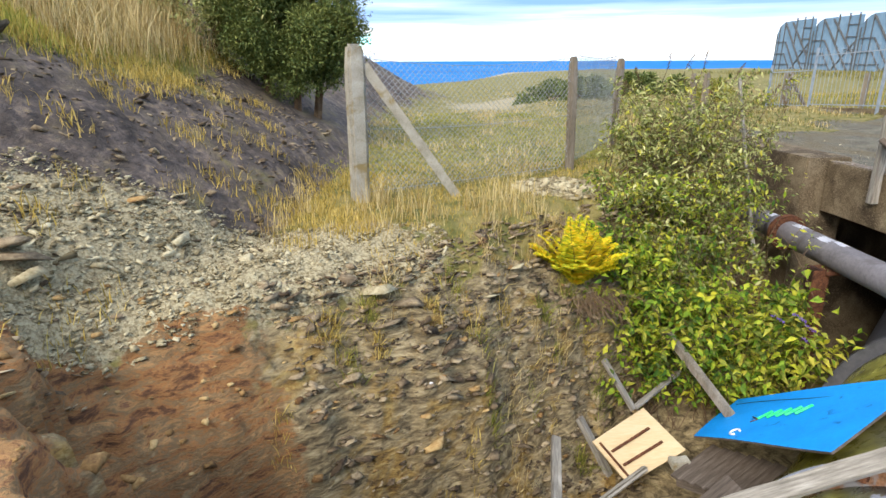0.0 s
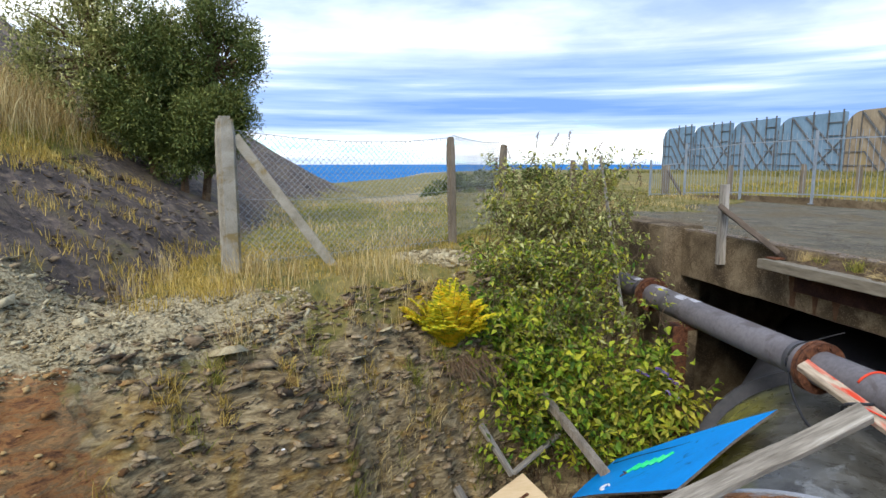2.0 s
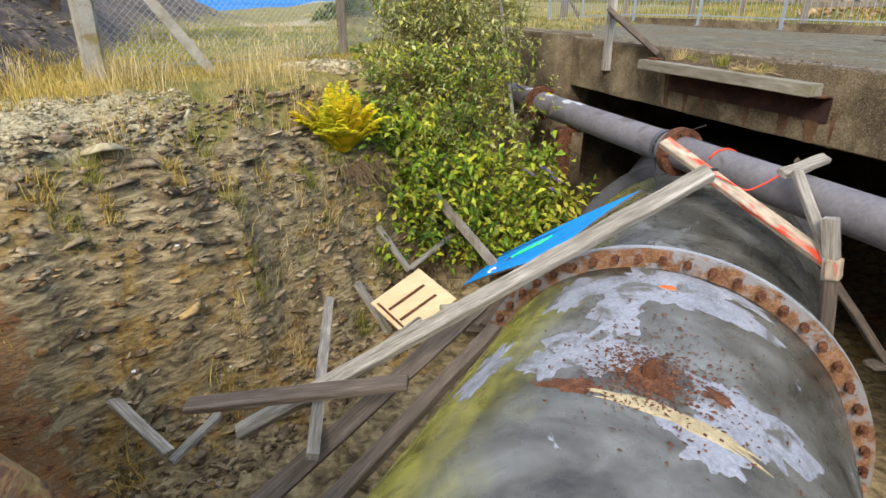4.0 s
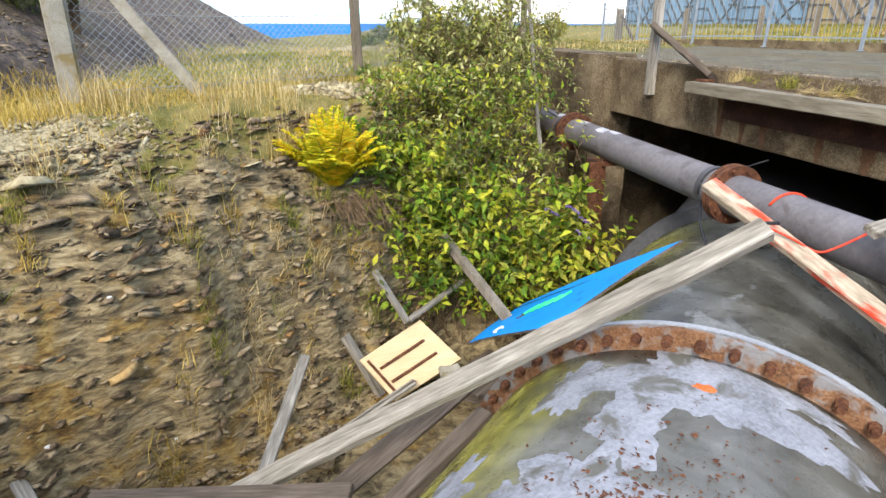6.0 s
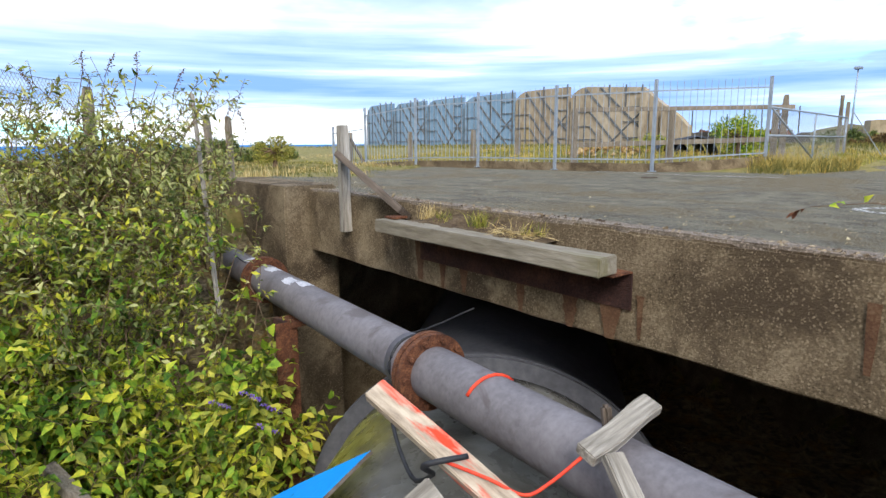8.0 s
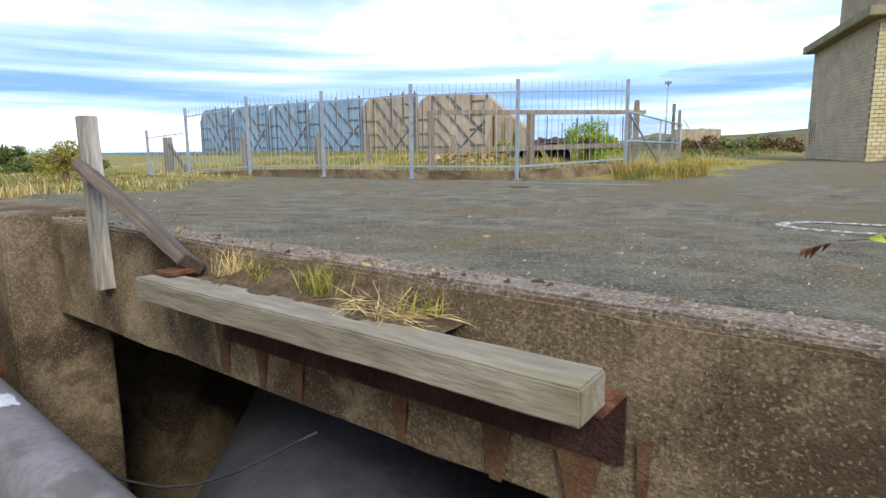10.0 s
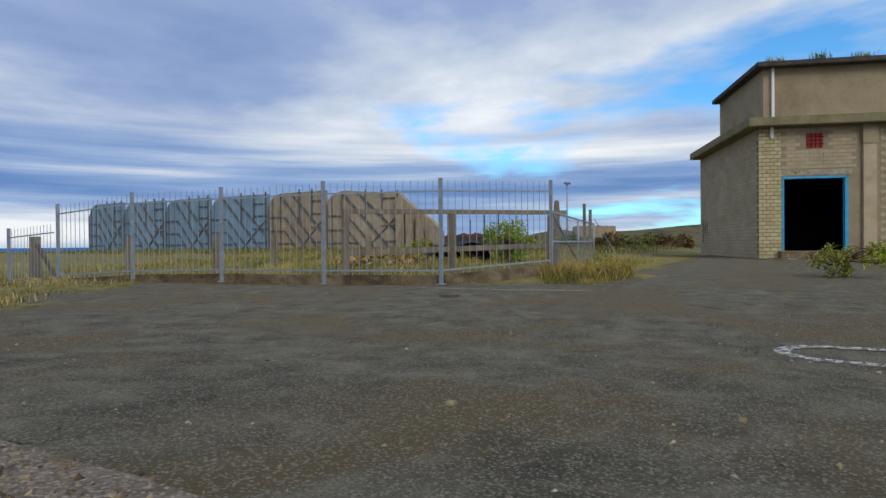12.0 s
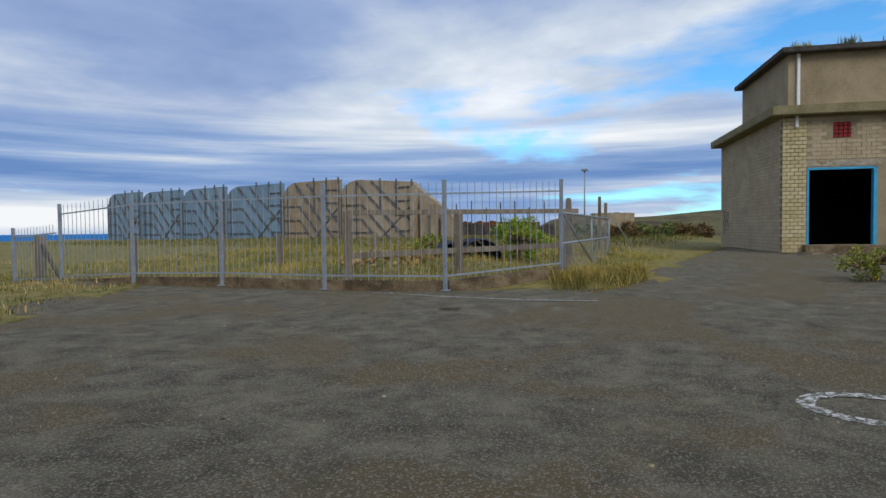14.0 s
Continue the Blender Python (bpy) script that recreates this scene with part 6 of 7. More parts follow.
def tufts():
    rng = np.random.default_rng(77)
    spots = []
    while len(spots) < 36:
        x, y = rng.uniform(-2.2, 2.2), rng.uniform(3.3, 7.0)
        u, a = bank_u(x, y)
        if -4.1 < u < -2.9 and a > 1.2:
            spots.append((x, y))
    for k, (x, y) in enumerate(spots):
        n = int(rng.integers(50, 120))
        r = rng.uniform(0.04, 0.09)
        px, py = x + rng.normal(0, r, n), y + rng.normal(0, r, n)
        V, F = blades(np.stack([px, py, land(px, py) - 0.02], 1), np.full(n, rng.uniform(0.16, 0.3)), 0.0042, 1.4, rng)
        tagged(quick_mesh("grass_tuft", V, F, (STRAW, STRAW_GOLD, GRASS)[k % 3]), "small dry grass tuft rooted in the shale", "grass tuft", kind="stuff")
    for (x, y, z, n, h, mat, lab) in ((6.04, 5.32, 0.10, 90, 0.16, STRAW, "dry tuft of grass behind the timber beam"), (6.04, 5.12, 0.10, 60, 0.12, GRASS, "green tuft of grass behind the timber beam"), (6.03, 4.62, 0.10, 120, 0.16, GRASS, "bright green grass tuft behind the timber beam"), (6.04, 4.02, 0.10, 30, 0.12, GRASS, "small green tuft behind the timber beam")):
        V, F = blades(np.stack([x + rng.normal(0, 0.025, n), y + rng.normal(0, 0.06, n), np.full(n, z)], 1), np.full(n, h), 0.0028, 1.2, rng)
        tagged(quick_mesh("grass_tuft", V, F, mat), lab, "grass tuft", kind="stuff")
    n = 260
    P = np.stack([5.99 + rng.normal(0, 0.045, n), 4.15 + rng.normal(0, 0.13, n), 0.095 + np.abs(rng.normal(0, 0.018, n))], 1)
    D = rng.normal(size=(n, 3)) * np.array([0.6, 1, 0.15])
    V, F = leaf_mesh(P, D, rng.uniform(0.08, 0.2, n), np.full(n, 0.004), rng, 0.05)
    tagged(quick_mesh("straw_heap", V, F, STRAW), "heap of dead straw lying on the timber beam", "straw", kind="stuff")


tufts()


def bush(name, label, centre, radii, trunk_base, n, leaf, mat, seed, clumps=34, category="bush"):
    """A trunk with limbs, and small leaves in uneven clumps."""
    rng = np.random.default_rng(seed)
    t = thing(name, label, category)
    c, r = np.array(centre, float), np.array(radii, float)
    tb = np.array(trunk_base, float)
    wood, P, D = [tube([tb, tb * 0.5 + c * 0.5, c], [0.10, 0.08, 0.05], 6)], [], []
    for k in range(clumps):
        d = rng.normal(size=3)
        d /= np.linalg.norm(d)
        o = c + d * r * rng.uniform(0.45, 0.95)
        wood.append(tube([c, (c + o) / 2 + rng.normal(size=3) * 0.1, o], [0.035, 0.02, 0.008], 4))
        cr = rng.uniform(0.22, 0.42) * float(r.min())
        m = n // clumps
        q = rng.normal(size=(m, 3))
        q = q / np.linalg.norm(q, axis=1, keepdims=True) * (cr * rng.uniform(0.35, 1.1, (m, 1)))
        P.append(o + q)
        D.append(q / cr + rng.normal(size=(m, 3)) * 0.6 + np.array([0, 0, 0.4]))
    v, f = merge(wood)
    mesh_from("trunk", v, f, STEM, t)
    P, D = np.concatenate(P), np.concatenate(D)
    V, F = leaf_mesh(P, D, leaf * rng.uniform(0.6, 1.3, len(P)), leaf * 0.38 * rng.uniform(0.7, 1.2, len(P)), rng)
    tagged(quick_mesh("crown", V, F, mat, t), kind="stuff")
    return t


bush("hillside_bush", "dense dark green bush on the slag slope", (-2.5, 12.6, 2.15), (1.45, 1.1, 1.1), (-2.6, 12.7, 0.3), 44000, 0.085, LEAF_DARK, 51, 110)
bush("hillside_bush", "dark green bush with open upper twigs", (-1.85, 12.7, 3.2), (1.3, 1.0, 1.8), (-2.2, 12.8, 0.4), 28000, 0.08, LEAF_DARK, 52, 70)
bush("willow_bush", "pale grey leaved bush at the top of the slope", (-4.1, 12.9, 3.5), (2.0, 1.2, 2.0), (-4.3, 13.0, 1.2), 26000, 0.10, LEAF_GREY, 53, 90)
bush("hillside_bush", "dense green bush between two others", (-3.3, 12.7, 3.2), (1.3, 1.0, 1.4), (-3.1, 12.6, 0.7), 26000, 0.085, LEAF_DARK, 63, 70)
bush("yellow_fern_clump", "yellow green fern clump high on the hillside", (-6.1, 9.2, 3.1), (0.6, 0.5, 0.35), (-6.1, 9.2, 2.6), 2600, 0.14, GRASS, 54, 14)
for c, r, n, s in (((9.5, 31.0, -0.2), (3.6, 2.0, 1.0), 9000, 55), ((14.0, 33.0, 0.0), (4.0, 2.0, 1.0), 9000, 56), ((6.8, 28.5, -0.3), (2.0, 1.3, 0.8), 5000, 57)):
    bush("scrub_mound", "dark scrub mound on the dunes", c, r, (c[0], c[1], -0.7), n, 0.22, LEAF_DARK, s, 34, "scrub")
for x, y, r, s in ((62.5, 16.5, 2.6, 71), (68.0, 15.0, 3.0, 72), (76.0, 18.0, 3.4, 73), (80.0, 13.5, 3.2, 74), (71.0, 11.0, 2.4, 75), (66.0, 20.5, 2.6, 76), (90.0, 20.0, 4.0, 77)):
    bush("scrub_mound", "brown and green scrub on the heath beyond the yard", (x, y, 0.5), (r, r * 1.2, 0.9 + 0.1 * r), (x, y, -0.2), 2600, 0.34, (LEAF_DARK, HEATHER)[s % 2], s, 22, "scrub")
bush("field_bush", "yellow green bush beyond the yard", (11.2, 21.0, 0.6), (0.8, 0.7, 0.5), (11.2, 21.0, -0.1), 2600, 0.10, GRASS, 58, 18)
bush("yard_bush", "green bush behind the wooden gate", (24.6, 11.2, 0.9), (1.5, 1.1, 0.8), (24.6, 11.2, 0.0), 5200, 0.11, LEAF_BRIGHT, 59, 26)
bush("yard_bush", "green weeds against the tan screen", (27.2, 16.2, 0.7), (1.0, 0.8, 0.5), (27.2, 16.2, 0.0), 2400, 0.11, LEAF, 60, 18)
bush("yard_weed", "straggling weed growing out of the rubble", (22.4, 1.6, 0.45), (1.6, 0.9, 0.42), (22.4, 1.6, 0.05), 1300, 0.10, LEAF, 61, 26)
bush("yard_weed", "low weeds beside the doorway", (34.0, -1.2, 0.35), (2.2, 0.7, 0.35), (34.0, -1.2, 0.0), 2200, 0.14, LEAF_BRIGHT, 62, 26)


def roadside_twig():
    t = thing("overhanging_twig", "thin twig with green leaves and one withered brown leaf", "twig")
    pts = [(7.95, 1.2, 0.10), (7.85, 1.8, 0.32), (7.72, 2.35, 0.36), (7.62, 2.72, 0.31)]
    tube_part("stem", pts, [0.006, 0.005, 0.004, 0.003], STEM, t, 5)
    rng = np.random.default_rng(5)
    P = [(7.66, 2.6, 0.33), (7.68, 2.5, 0.34), (7.72, 2.4, 0.36), (7.74, 2.25, 0.36), (7.78, 2.1, 0.36), (7.8, 1.95, 0.34), (7.86, 1.8, 0.30), (7.9, 1.6, 0.26), (7.84, 1.85, 0.2), (7.9, 1.7, 0.16)]
    V, F = leaf_mesh(P, rng.normal(size=(10, 3)) + np.array([0, 0, 0.3]), [0.085] * 10, [0.05] * 10, rng)
    tagged(quick_mesh("leaf", V, F, LEAF_BRIGHT, t), kind="stuff")
    P = [(7.62 + 0.01 * k, 2.74 + 0.015 * k, 0.30 - 0.006 * k) for k in range(8)]
    V, F = leaf_mesh(P, rng.normal(size=(8, 3)) * 0.4 + np.array([0, 0.6, -0.6]), [0.07] * 8, [0.025] * 8, rng)
    tagged(quick_mesh("withered_leaf", V, F, RUST, t), "withered brown leaf")


roadside_twig()


# ---- stones ----
def stones(label, pts, sizes, flat, mat, seed, tilt=0.35):
    rng = np.random.default_rng(seed)
    n = len(pts)
    cube = np.array([(sx, sy, sz) for sz in (-1, 1) for sx, sy in ((-1, -1), (1, -1), (1, 1), (-1, 1))], float)
    F0 = np.array([(3, 2, 1, 0), (4, 5, 6, 7), (0, 1, 5, 4), (1, 2, 6, 5), (2, 3, 7, 6), (3, 0, 4, 7)])
    V = np.repeat(cube[None], n, 0) * (1 + rng.normal(0, 0.28, (n, 8, 3)))
    V[:, 4:, :2] *= rng.uniform(0.55, 0.95, (n, 1, 1))
    sz = np.asarray(sizes).reshape(-1, 1, 1)
    V *= sz * np.stack([rng.uniform(0.7, 1.5, n), rng.uniform(0.6, 1.1, n), flat * rng.uniform(0.6, 1.4, n)], 1)[:, None, :]
    a = rng.uniform(0, 2 * np.pi, n)
    ca, sa = np.cos(a)[:, None], np.sin(a)[:, None]
    x, y = V[..., 0] * ca - V[..., 1] * sa, V[..., 0] * sa + V[..., 1] * ca
    tx, ty = rng.normal(0.15, tilt, (n, 1)), rng.normal(-0.2, tilt, (n, 1))
    z = V[..., 2] + x * tx + y * ty
    V = np.stack([x, y, z], -1) + np.asarray(pts)[:, None, :] - np.array([0, 0, 1.0]) * sz * 0.1
    F = (np.arange(n) * 8).reshape(-1, 1, 1) + F0[None]
    return tagged(quick_mesh("stones", V.reshape(-1, 3), F.reshape(-1, 4), mat), label, "stones", kind="stuff")


def scatter(n, xr, yr, keep, seed):
    rng = np.random.default_rng(seed)
    x, y = rng.uniform(*xr, n), rng.uniform(*yr, n)
    ok = keep(x, y)
    x, y = x[ok], y[ok]
    return np.stack([x, y, land(x, y)], 1), rng


def all_stones():
    p, rng = scatter(20000, (-4.2, 0.6), (2.6, 6.2), lambda x, y: (bank_u(x, y)[0] > -5.7) & (bank_u(x, y)[0] < -4.0) & (bank_u(x, y)[1] < 4.0), 61)
    stones("pale grey scree chips below the slag slope", p, rng.gamma(1.6, 0.0055, len(p)) + 0.0045, 0.35, ROCK_PALE, 62)
    p, rng = scatter(15000, (-3.0, 3.0), (2.6, 7.6), lambda x, y: (bank_u(x, y)[0] > -4.3) & (bank_u(x, y)[0] < -2.4) & (bank_u(x, y)[1] > 1.7), 63)
    stones("dark shale plates on the bank face", p, rng.gamma(1.4, 0.012, len(p)) + 0.005, 0.24, ROCK, 64, 0.25)
    p, rng = scatter(800, (-3.0, 3.0), (2.6, 7.6), lambda x, y: (bank_u(x, y)[0] > -4.4) & (bank_u(x, y)[0] < -2.7) & (bank_u(x, y)[1] > 1.7), 85)
    stones("thick dark shale plates jutting from the bank", p, rng.gamma(1.6, 0.02, len(p)) + 0.02, 0.15, ROCK, 86, 0.14)
    p, rng = scatter(900, (-3.0, 3.0), (2.6, 7.4), lambda x, y: (bank_u(x, y)[0] > -4.2) & (bank_u(x, y)[0] < -2.6) & (bank_u(x, y)[1] > 1.0), 65)
    stones("rust coloured shale blocks in the bank face", p, rng.gamma(1.5, 0.013, len(p)) + 0.008, 0.3, ROCK_RUST, 66, 0.25)
    p, rng = scatter(330, (-4.5, -0.5), (1.6, 4.6), lambda x, y: (bank_u(x, y)[0] > -4.5) & (bank_u(x, y)[0] < -2.5) & (bank_u(x, y)[1] < 1.7), 67)
    stones("rusty orange shale blocks low in the bank", p, rng.gamma(1.5, 0.014, len(p)) + 0.006, 0.4, ROCK_RUST, 68, 0.2)
    p, rng = scatter(3000, (-7.0, -1.8), (2.4, 12.0), lambda x, y: (rise_of(x, y) > 0.0) & (rise_of(x, y) < 3.2), 69)
    stones("dark flat slag fragments on the slope", p, rng.gamma(1.6, 0.010, len(p)) + 0.007, 0.22, ROCK, 70, 0.3)
    p, rng = scatter(1400, (1.2, 2.8), (7.6, 8.9), lambda x, y: ((x - 2.0) ** 2 + (y - 8.2) ** 2) < 0.5, 71)
    stones("small grey gravel patch by the fence", p, rng.gamma(2.0, 0.010, len(p)) + 0.006, 0.5, ROCK_PALE, 72)
    rng = np.random.default_rng(83)
    n = 2000
    x, y = 6.165 + np.abs(rng.normal(0, 0.13, n)), rng.uniform(-4, 8, n)
    stones("pebbles standing proud of the worn kerb", np.stack([x, y, np.where(x < 6.43, 0.233 - 0.06 * (x - 6.12), road_z(x, y) + 0.006)], 1), rng.gamma(1.6, 0.0028, n) + 0.003, 0.6, ROCK, 84)
    rng = np.random.default_rng(73)
    n = 1900
    x = 6.4 + rng.gamma(1.3, 2.6, n)
    y = rng.uniform(-6, 12, n)
    ok = (x < fence_x(np.clip(y, 7.9, 20.4)) - 0.2) & (x < 30)
    x, y = x[ok], y[ok]
    stones("loose pale grit on the asphalt yard", np.stack([x, y, road_z(x, y) + 0.006], 1), rng.gamma(0.8, 0.0024, len(x)) + 0.0016, 0.4, ROCK_PALE, 74)
    rng = np.random.default_rng(93)
    x, y = 6.45 + rng.gamma(1.6, 1.6, 9000), rng.uniform(-5, 11, 9000)
    ok = (x < fence_x(np.clip(y, 7.9, 20.4)) - 0.2) & (x < 15)
    x, y = x[ok], y[ok]
    stones("fine brown grit worn out of the asphalt", np.stack([x, y, road_z(x, y) + 0.012 * np.sin(x * 1.3 + y * 0.7) + 0.002], 1), rng.gamma(1.1, 0.0011, len(x)) + 0.0016, 0.45, ROCK, 94)
    p, rng = scatter(420, (17.8, 21.2), (11.6, 14.8), lambda x, y: ((x - 19.5) ** 2 + (y - 13.2) ** 2) < 1.8, 95)
    stones("heap of broken brown rubble in the grass", p + np.array([0, 0, 0.05]), rng.gamma(1.5, 0.02, len(p)) + 0.015, 0.5, ROCK_RUST, 96, 0.5)
    for k, (x, y, s, mat, lab) in enumerate(((-2.75, 5.55, 0.17, ROCK_PALE, "flat grey slab at the foot of the slag"), (-2.98, 5.15, 0.13, ROCK_RUST, "reddish stone on the slag slope"), (-3.45, 3.95, 0.30, ROCK, "large flat shale slab on the scree"), (-3.3, 3.8, 0.22, ROCK_PALE, "pale shale slab on the scree"), (-3.4, 3.85, 0.26, ROCK, "flat shale slab on the scree"), (-0.75, 4.95, 0.22, ROCK_PALE, "grey shale ledge block at the rim"), (-0.45, 4.95, 0.18, ROCK, "dark shale ledge block at the rim"), (-0.55, 4.8, 0.20, ROCK, "dark shale ledge block at the rim"), (0.55, 5.55, 0.11, ROCK_PALE, "pale loose stone on the rim"), (0.25, 4.8, 0.09, ROCK_RUST, "orange stone on the bank"), (1.2, 6.3, 0.14, ROCK, "shale block below the fern"), (0.9, 6.0, 0.14, ROCK_PALE, "shale block below the fern"))):
        z = float(land(x, y)) + s * 0.12
        ob = stones(lab, [(x, y, z)], [s * 0.62], 0.16, mat, 200 + k, 0.12)
        ob["kind"] = "thing"
        del ob["kind"]
        ob.name = "shale_slab"
        tagged(ob, lab, "stone")


all_stones()

# ---- markings and far things ----
def road_marks():
    def strip(pts, w, label):
        verts, faces = [], []
        fine = []
        for p, q in zip(pts[:-1], pts[1:]):
            m = max(1, int(math.dist(p, q) / 0.2))
            fine += [(p[0] + (q[0] - p[0]) * k / m, p[1] + (q[1] - p[1]) * k / m) for k in range(m)]
        pts = fine + [pts[-1]]
        for i, (x, y) in enumerate(pts):
            a, b2 = Vector(pts[max(i - 1, 0)]), Vector(pts[min(i + 1, len(pts) - 1)])
            d = (b2 - a).normalized()
            nx, ny = -d.y * w / 2, d.x * w / 2
            for s in (-1, 1):
                px, py = x + nx * s, y + ny * s
                verts.append((px, py, float(road_z(px, py)) + 0.012 * math.sin(px * 1.3 + py * 0.7) + 0.008))
        for i in range(len(pts) - 1):
            faces.append((2 * i, 2 * i + 1, 2 * i + 3, 2 * i + 2))
        tagged(mesh_from("road_marking", verts, faces, PAINT_WORN), label, "road marking")

    loop = [(11.35, -6.0), (11.32, 2.6)] + [(10.95 + 0.37 * math.cos(a), 2.9 + 0.45 * math.sin(a)) for a in np.linspace(0, math.pi, 12)] + [(10.58, 2.6), (10.5, -6.0)]
    strip(loop, 0.13, "worn white rounded marking on the asphalt")
    strip([(15.45, 10.6), (15.4, 9.0), (15.6, 7.4), (16.0, 6.2)], 0.09, "faded white line beside the railing")


def worn_paint():
    m = shade("broken white road paint", [(0.32, 0.31, 0.28), (0.55, 0.54, 0.51), (0.72, 0.71, 0.68)], 12, 90, 0.8, 0.3, stain=(0.085, 0.077, 0.056), stain_scale=20, stain_at=0.47)
    return m


PAINT_WORN = worn_paint()
road_marks()


def far_things():
    # black corrugated culvert pipes behind the gate
    for x, y, r in ((22.99, 11.88, 0.72), (23.16, 12.38, 0.66), (23.44, 13.1, 0.6)):
        t = thing("culvert_pipe", "black corrugated culvert pipe lying in the grass", "culvert pipe", "culvert pipes")
        c = Vector((x, y, 0.30))
        d = Vector((0.8, 0.55, 0)).normalized()
        pts, rad = [], []
        for j in range(25):
            pts.append(c + d * (j * 0.1))
            rad.append(r * (1.0 if j % 2 else 0.93))
        v, f = tube(pts, rad, 28, False)
        mesh_from("corrugated_wall", v, f, RUBBER, t, True)
        v, f = tube([c + d * 0.002, c + d * 2.4], r * 0.86, 28, False)
        mesh_from("inner_wall", v, f, RUBBER, t, True)
    lamp = thing("lamp_post", "tall slim grey lamp post beyond the yard", "lamp post")
    b2, top = Vector((94.97, 29.39, -0.2)), Vector((95.0, 29.32, 10.2))
    tube_part("pole", [b2, top], [0.16, 0.09], GALV, lamp, 8)
    part("lamp_head", box_bm((0.9, 0.9, 0.35), top, 0.08), GALV, lamp)
    wf = chain_link((19.3, 7.95, 0), (29.5, 9.4, 0), 0.15, 1.65, 0.2, "low chain link fence with a tube frame past the railing", 0.02, 0.003)
    for a, c in (((19.3, 7.95, 1.68), (29.5, 9.4, 1.68)), ((19.3, 7.95, 0.95), (29.5, 9.4, 0.95)), ((19.3, 7.95, 1.68), (24.4, 8.68, 0.25)), ((24.4, 8.68, 0.0), (24.4, 8.68, 1.7)), ((29.5, 9.4, 0.0), (29.5, 9.4, 1.7))):
        tube_part("frame_tube", [a, c], 0.028, GALV, wf, 8)
    for x, y, h in ((31.58, 10.06, 2.4), (31.95, 10.42, 2.7)):
        p = Vector((x, y, 0.0))
        bar("fence_post", p, p + Vector((0, 0, h)), 0.12, 0.12, WOOD_POST, None, "wooden post at the end of the wire fence", category="fence post")
    s = Vector((32.17, 10.03, 2.0))
    bar("stay_wire", s, s + Vector((1.2, -0.9, -1.9)), 0.03, 0.03, GALV, None, "sloping steel stay beside the post", category="stay")
    for a, c, z0, z1, mat, lab in (((135.5, 39.3), (139.8, 31.9), -0.4, 4.6, RENDER_TAN, "low brown shed far beyond the yard"), ((88.6, 50.2), (97.2, 35.6), -0.4, 1.9, ROOF_DARK, "dark heap of scrap steel behind the gate"), ((94.5, 50.1), (100.8, 39.3), -0.4, 2.5, RUST, "rusty girders on the scrap heap")):
        bar("far_shed" if "shed" in lab else "scrap_mound", Vector((*a, (z0 + z1) / 2)), Vector((*c, (z0 + z1) / 2)), 4.0, z1 - z0, mat, None, lab, rough=0.25 if "shed" in lab else 0.7, cuts=18, seed=int(a[0]), category="shed" if "shed" in lab else "scrap heap")
    for k in range(7):
        p = Vector((86.9 + 1.16 * k, 47.2 - 1.98 * k, -0.3))
        bar("scrap_pole", p, p + Vector((0.2 * math.sin(k), 0.1, 5.6 + 0.6 * math.sin(k * 2.2))), 0.14, 0.14, ROOF_DARK, None, "thin dark pole standing in the scrap", cuts=0, category="pole", group="scrap poles")
    rng = random.Random(9)
    for k in range(26):
        u, s = rng.uniform(-0.5, 12), rng.uniform(-2.2, -0.5)
        p = bpt(u, s, 0.08)
        sz = rng.uniform(0.1, 0.3)
        ob = part("rubble", box_bm((sz * 1.6, sz, sz * 0.6), p, 0.02, sz * 0.2, 2, k), CONCRETE_PALE if k % 3 else RENDER_TAN)
        tagged(ob, "broken masonry lump below the doorway", "rubble", "doorway rubble")
    for k in range(5):
        p = bpt(-0.5 + 2.2 * k, -1.2 - 0.3 * k, 0.08)
        bar("fallen_timber", p, p + Vector((rng.uniform(-1, 1), -1.6, 0.1)), 0.12, 0.05, WOOD_DARK, None, "dark timber lying below the doorway", category="timber", group="fallen timbers")
    bar("road_stick", (13.98, 8.25, 0.05), (14.05, 7.9, 0.06), 0.05, 0.03, WOOD_DARK, None, "short dark stick lying on the asphalt", rough=0.008, category="stick")
    for x, y, s in ((7.9, 4.9, 0.03), (8.3, 3.6, 0.025), (9.0, 4.1, 0.02)):
        ob = part("stone", box_bm((s * 2, s * 1.5, s), (x, y, float(road_z(x, y)) + s * 0.4), 0.004, 0.006, 2), ROCK_PALE)
        tagged(ob, "loose stone lying on the asphalt", "stone", "yard stones")


far_things()

def side_wall_scrawl():
    g = thing("wall_scrawl", "dark sprayed scrawl low on the brick side wall", "graffiti")
    for k in range(3):
        pts = [bpt(-0.022, 9.9 - 0.45 * k - 0.14 * math.sin(2.4 * j + k), 0.9 + 0.30 * j + 0.2 * k) for j in range(6 - k)]
        tube_part("stroke", pts, 0.022, RUBBER, g, 5)


side_wall_scrawl()
tape_side = SD.cross(Vector((0, 0, 1))).normalized()
tape = [SP + SD * (-0.12 - 0.05 * k / 8) - tape_side * (0.186 * math.cos(0.5 + 1.9 * k / 8)) + Vector((0, 0, 0.186 * math.sin(0.5 + 1.9 * k / 8))) for k in range(9)]
tagged(tube_part("red_tape", tape, 0.011, RED_CORD, None, 6), "strip of red tape round the small pipe", "tape")

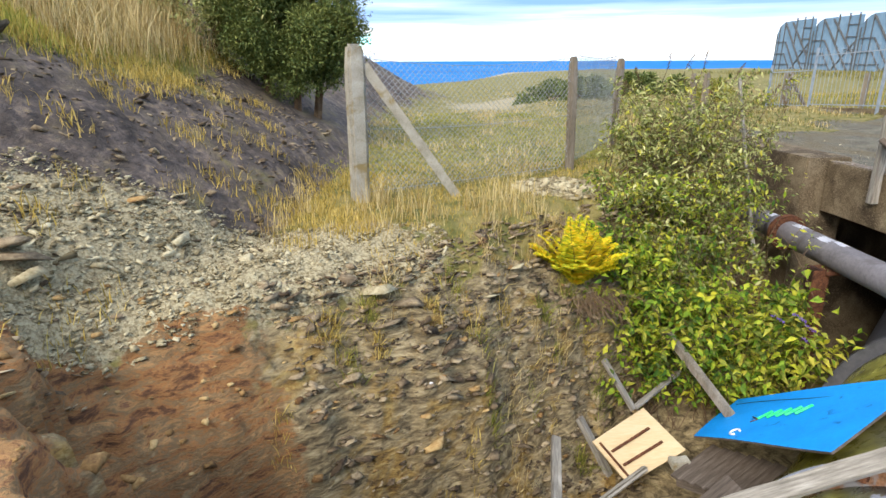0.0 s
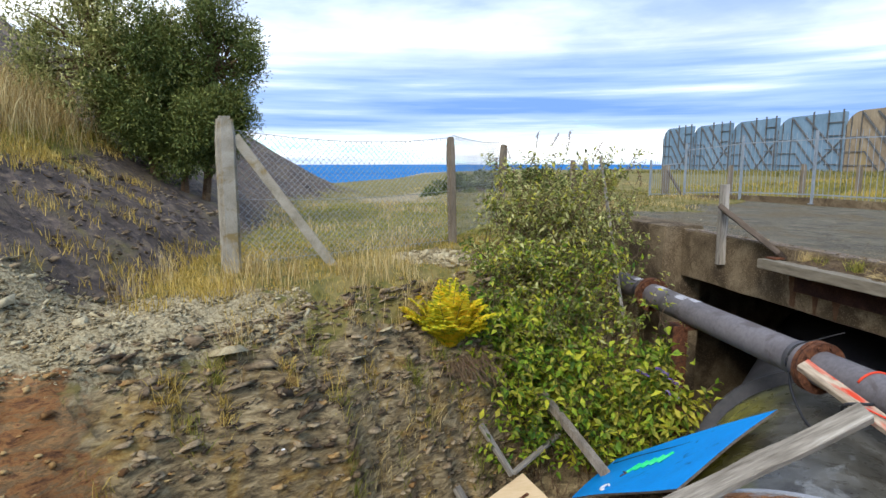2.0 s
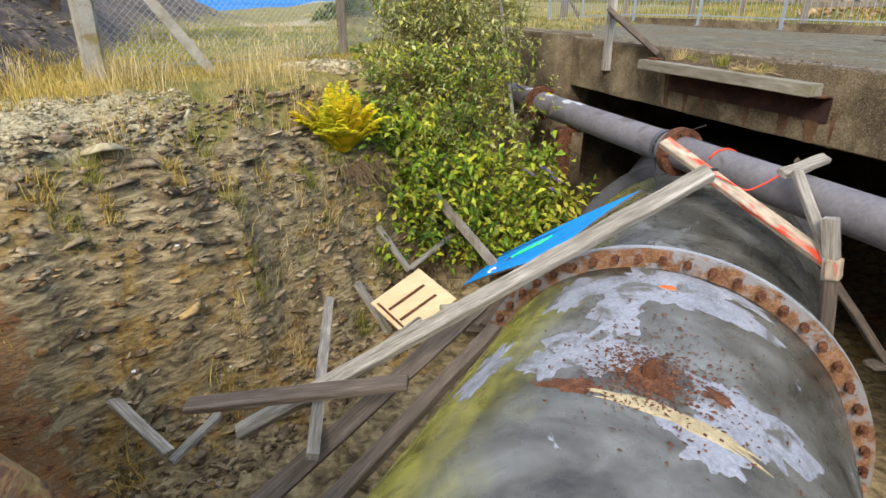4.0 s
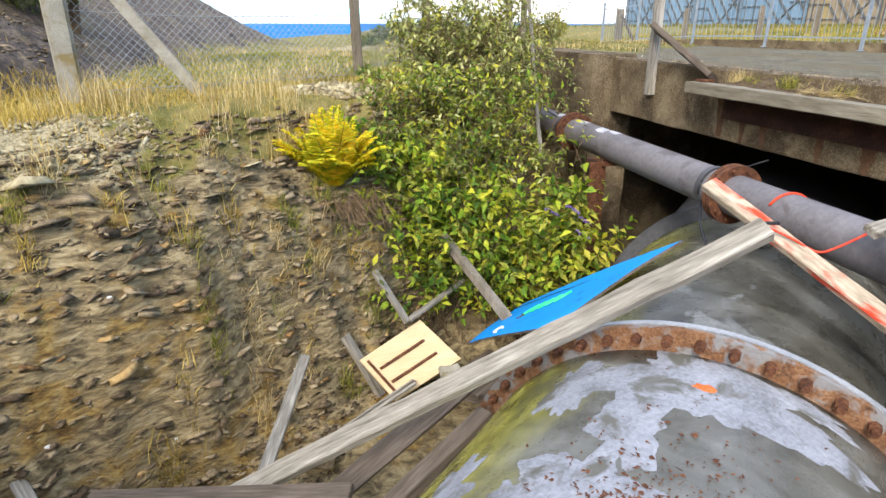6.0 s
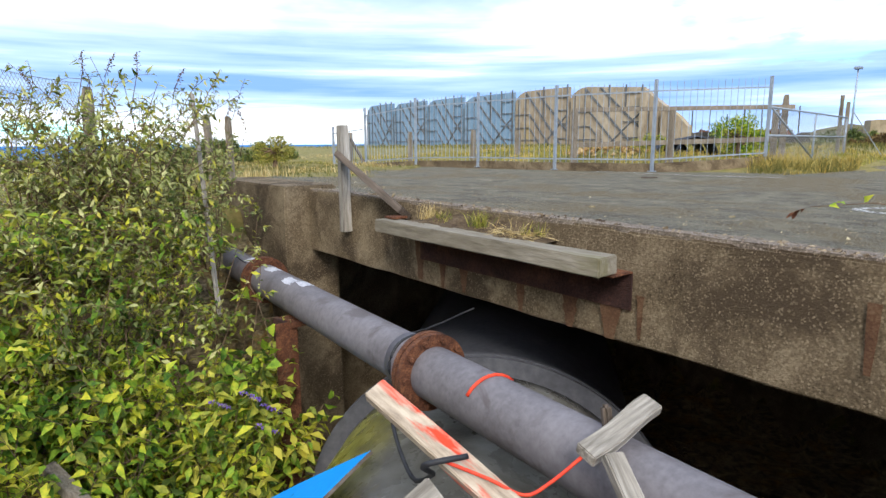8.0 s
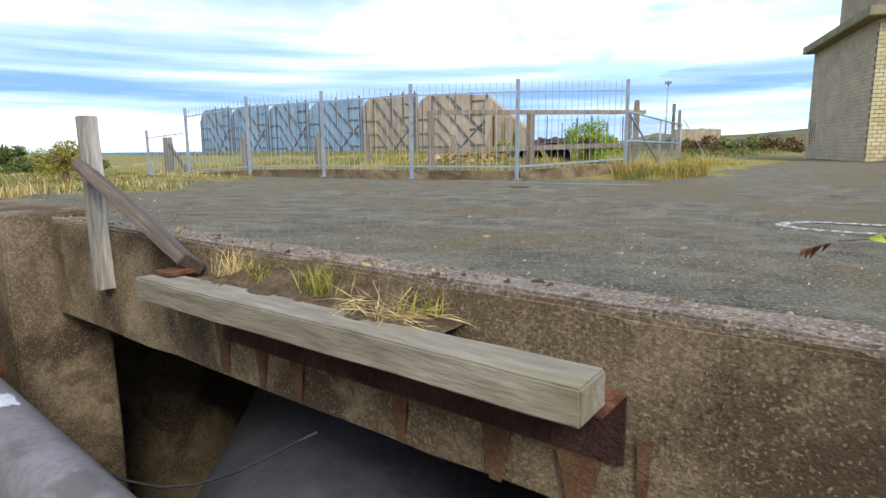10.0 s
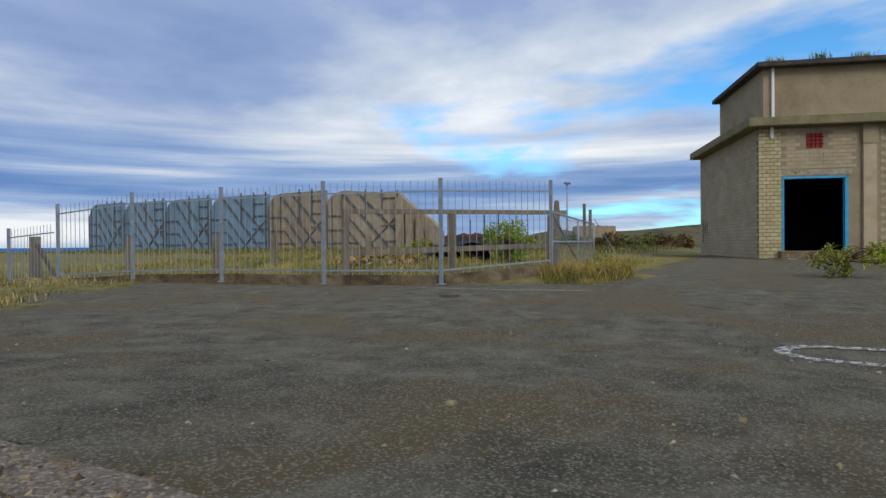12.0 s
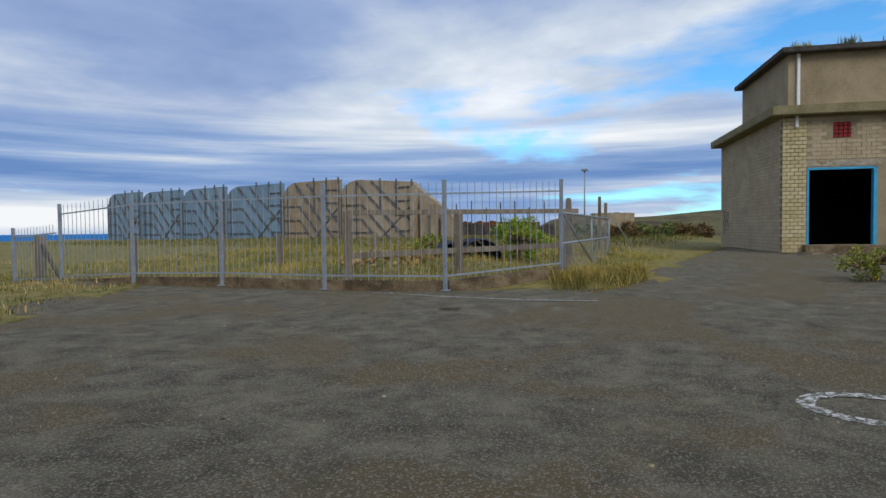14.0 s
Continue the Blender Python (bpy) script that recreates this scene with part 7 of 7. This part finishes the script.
# ---- brick courses on the building's front corner ----
def brick_courses():
    t = BUILDING
    me = None
    for row in range(37):
        z = -0.25 + 0.176 * row
        off = 0.0 if row % 2 else -0.17
        for k in range(4):
            u0, u1 = max(0.0, off + 0.34 * k), min(1.0, off + 0.34 * k + 0.31)
            if u1 - u0 < 0.05 or z > 6.1:
                continue
            if u1 - u0 > 0.305:
                if me is None:
                    ob = bbox("brick", u0, u1, -0.022, 0.0, z, z + 0.145, BRICK_YELLOW, t)
                    me = ob.data
                else:
                    ob = new("brick", me)
                    ob.parent = t
                    ob.matrix_world = Matrix.Translation(bpt((u0 + u1) / 2, -0.011, z + 0.0725)) @ Matrix((BF, BS, Vector((0, 0, 1)))).transposed().to_4x4()
            else:
                bbox("brick", u0, u1, -0.022, 0.0, z, z + 0.145, BRICK_YELLOW, t)


brick_courses()


def brick_rest():
    chunks = []
    cube = [(0, 1, 2, 3), (0, 4, 5, 1), (1, 5, 6, 2), (2, 6, 7, 3), (3, 7, 4, 0)]

    def add(fn, u0, u1, z):
        o = [fn(u0, -0.016, z), fn(u1, -0.016, z), fn(u1, -0.016, z + 0.152), fn(u0, -0.016, z + 0.152), fn(u0, 0.0, z), fn(u1, 0.0, z), fn(u1, 0.0, z + 0.152), fn(u0, 0.0, z + 0.152)]
        chunks.append((o, cube))

    def front(u, s, z):
        return bpt(u, s, z)

    def side(u, s, z):
        return bpt(s, u, z)

    for row in range(37):
        z = -0.25 + 0.176 * row
        off = 0.0 if row % 2 else -0.2
        for k in range(3, 32):
            u0 = 0.02 + off + 0.4 * k
            u1 = u0 + 0.385
            if u0 < 1.0 or (0.2 < z < 4.3 and u1 > 0.95 and u0 < 4.0) or (5.05 < z < 6.0 and (2.0 < u1 and u0 < 2.9 or 6.9 < u1 and u0 < 7.8)) or (4.3 < u1 and u0 < 5.1) or (9.8 < u1 and u0 < 10.6):
                continue
            add(front, u0, u1, z)
        for k in range(0, 25):
            add(side, 0.05 + off * 0.9 + 0.4 * k + 0.2, 0.05 + off * 0.9 + 0.4 * k + 0.585, z)
    v, f = merge(chunks)
    ob = mesh_from("bricks_far", v, f, BRICK_LAID, BUILDING)
    tagged(ob, kind="stuff")


brick_rest()


# weeds along the flat roof's edge
def roof_weeds():
    rng = np.random.default_rng(91)
    for k in range(7):
        u = 1.2 + 1.9 * k + rng.uniform(-0.5, 0.5)
        n = 90
        c = bpt(u, 0.55, 9.53)
        P = np.stack([c.x + rng.normal(0, 0.25, n), c.y + rng.normal(0, 0.25, n), np.full(n, c.z)], 1)
        V, F = blades(P, np.full(n, rng.uniform(0.25, 0.5)), 0.02, 1.0, rng)
        tagged(quick_mesh("roof_weed", V, F, LEAF_DARK if k % 2 else GRASS), "dark weed growing on the roof edge", "weed", kind="stuff")


roof_weeds()
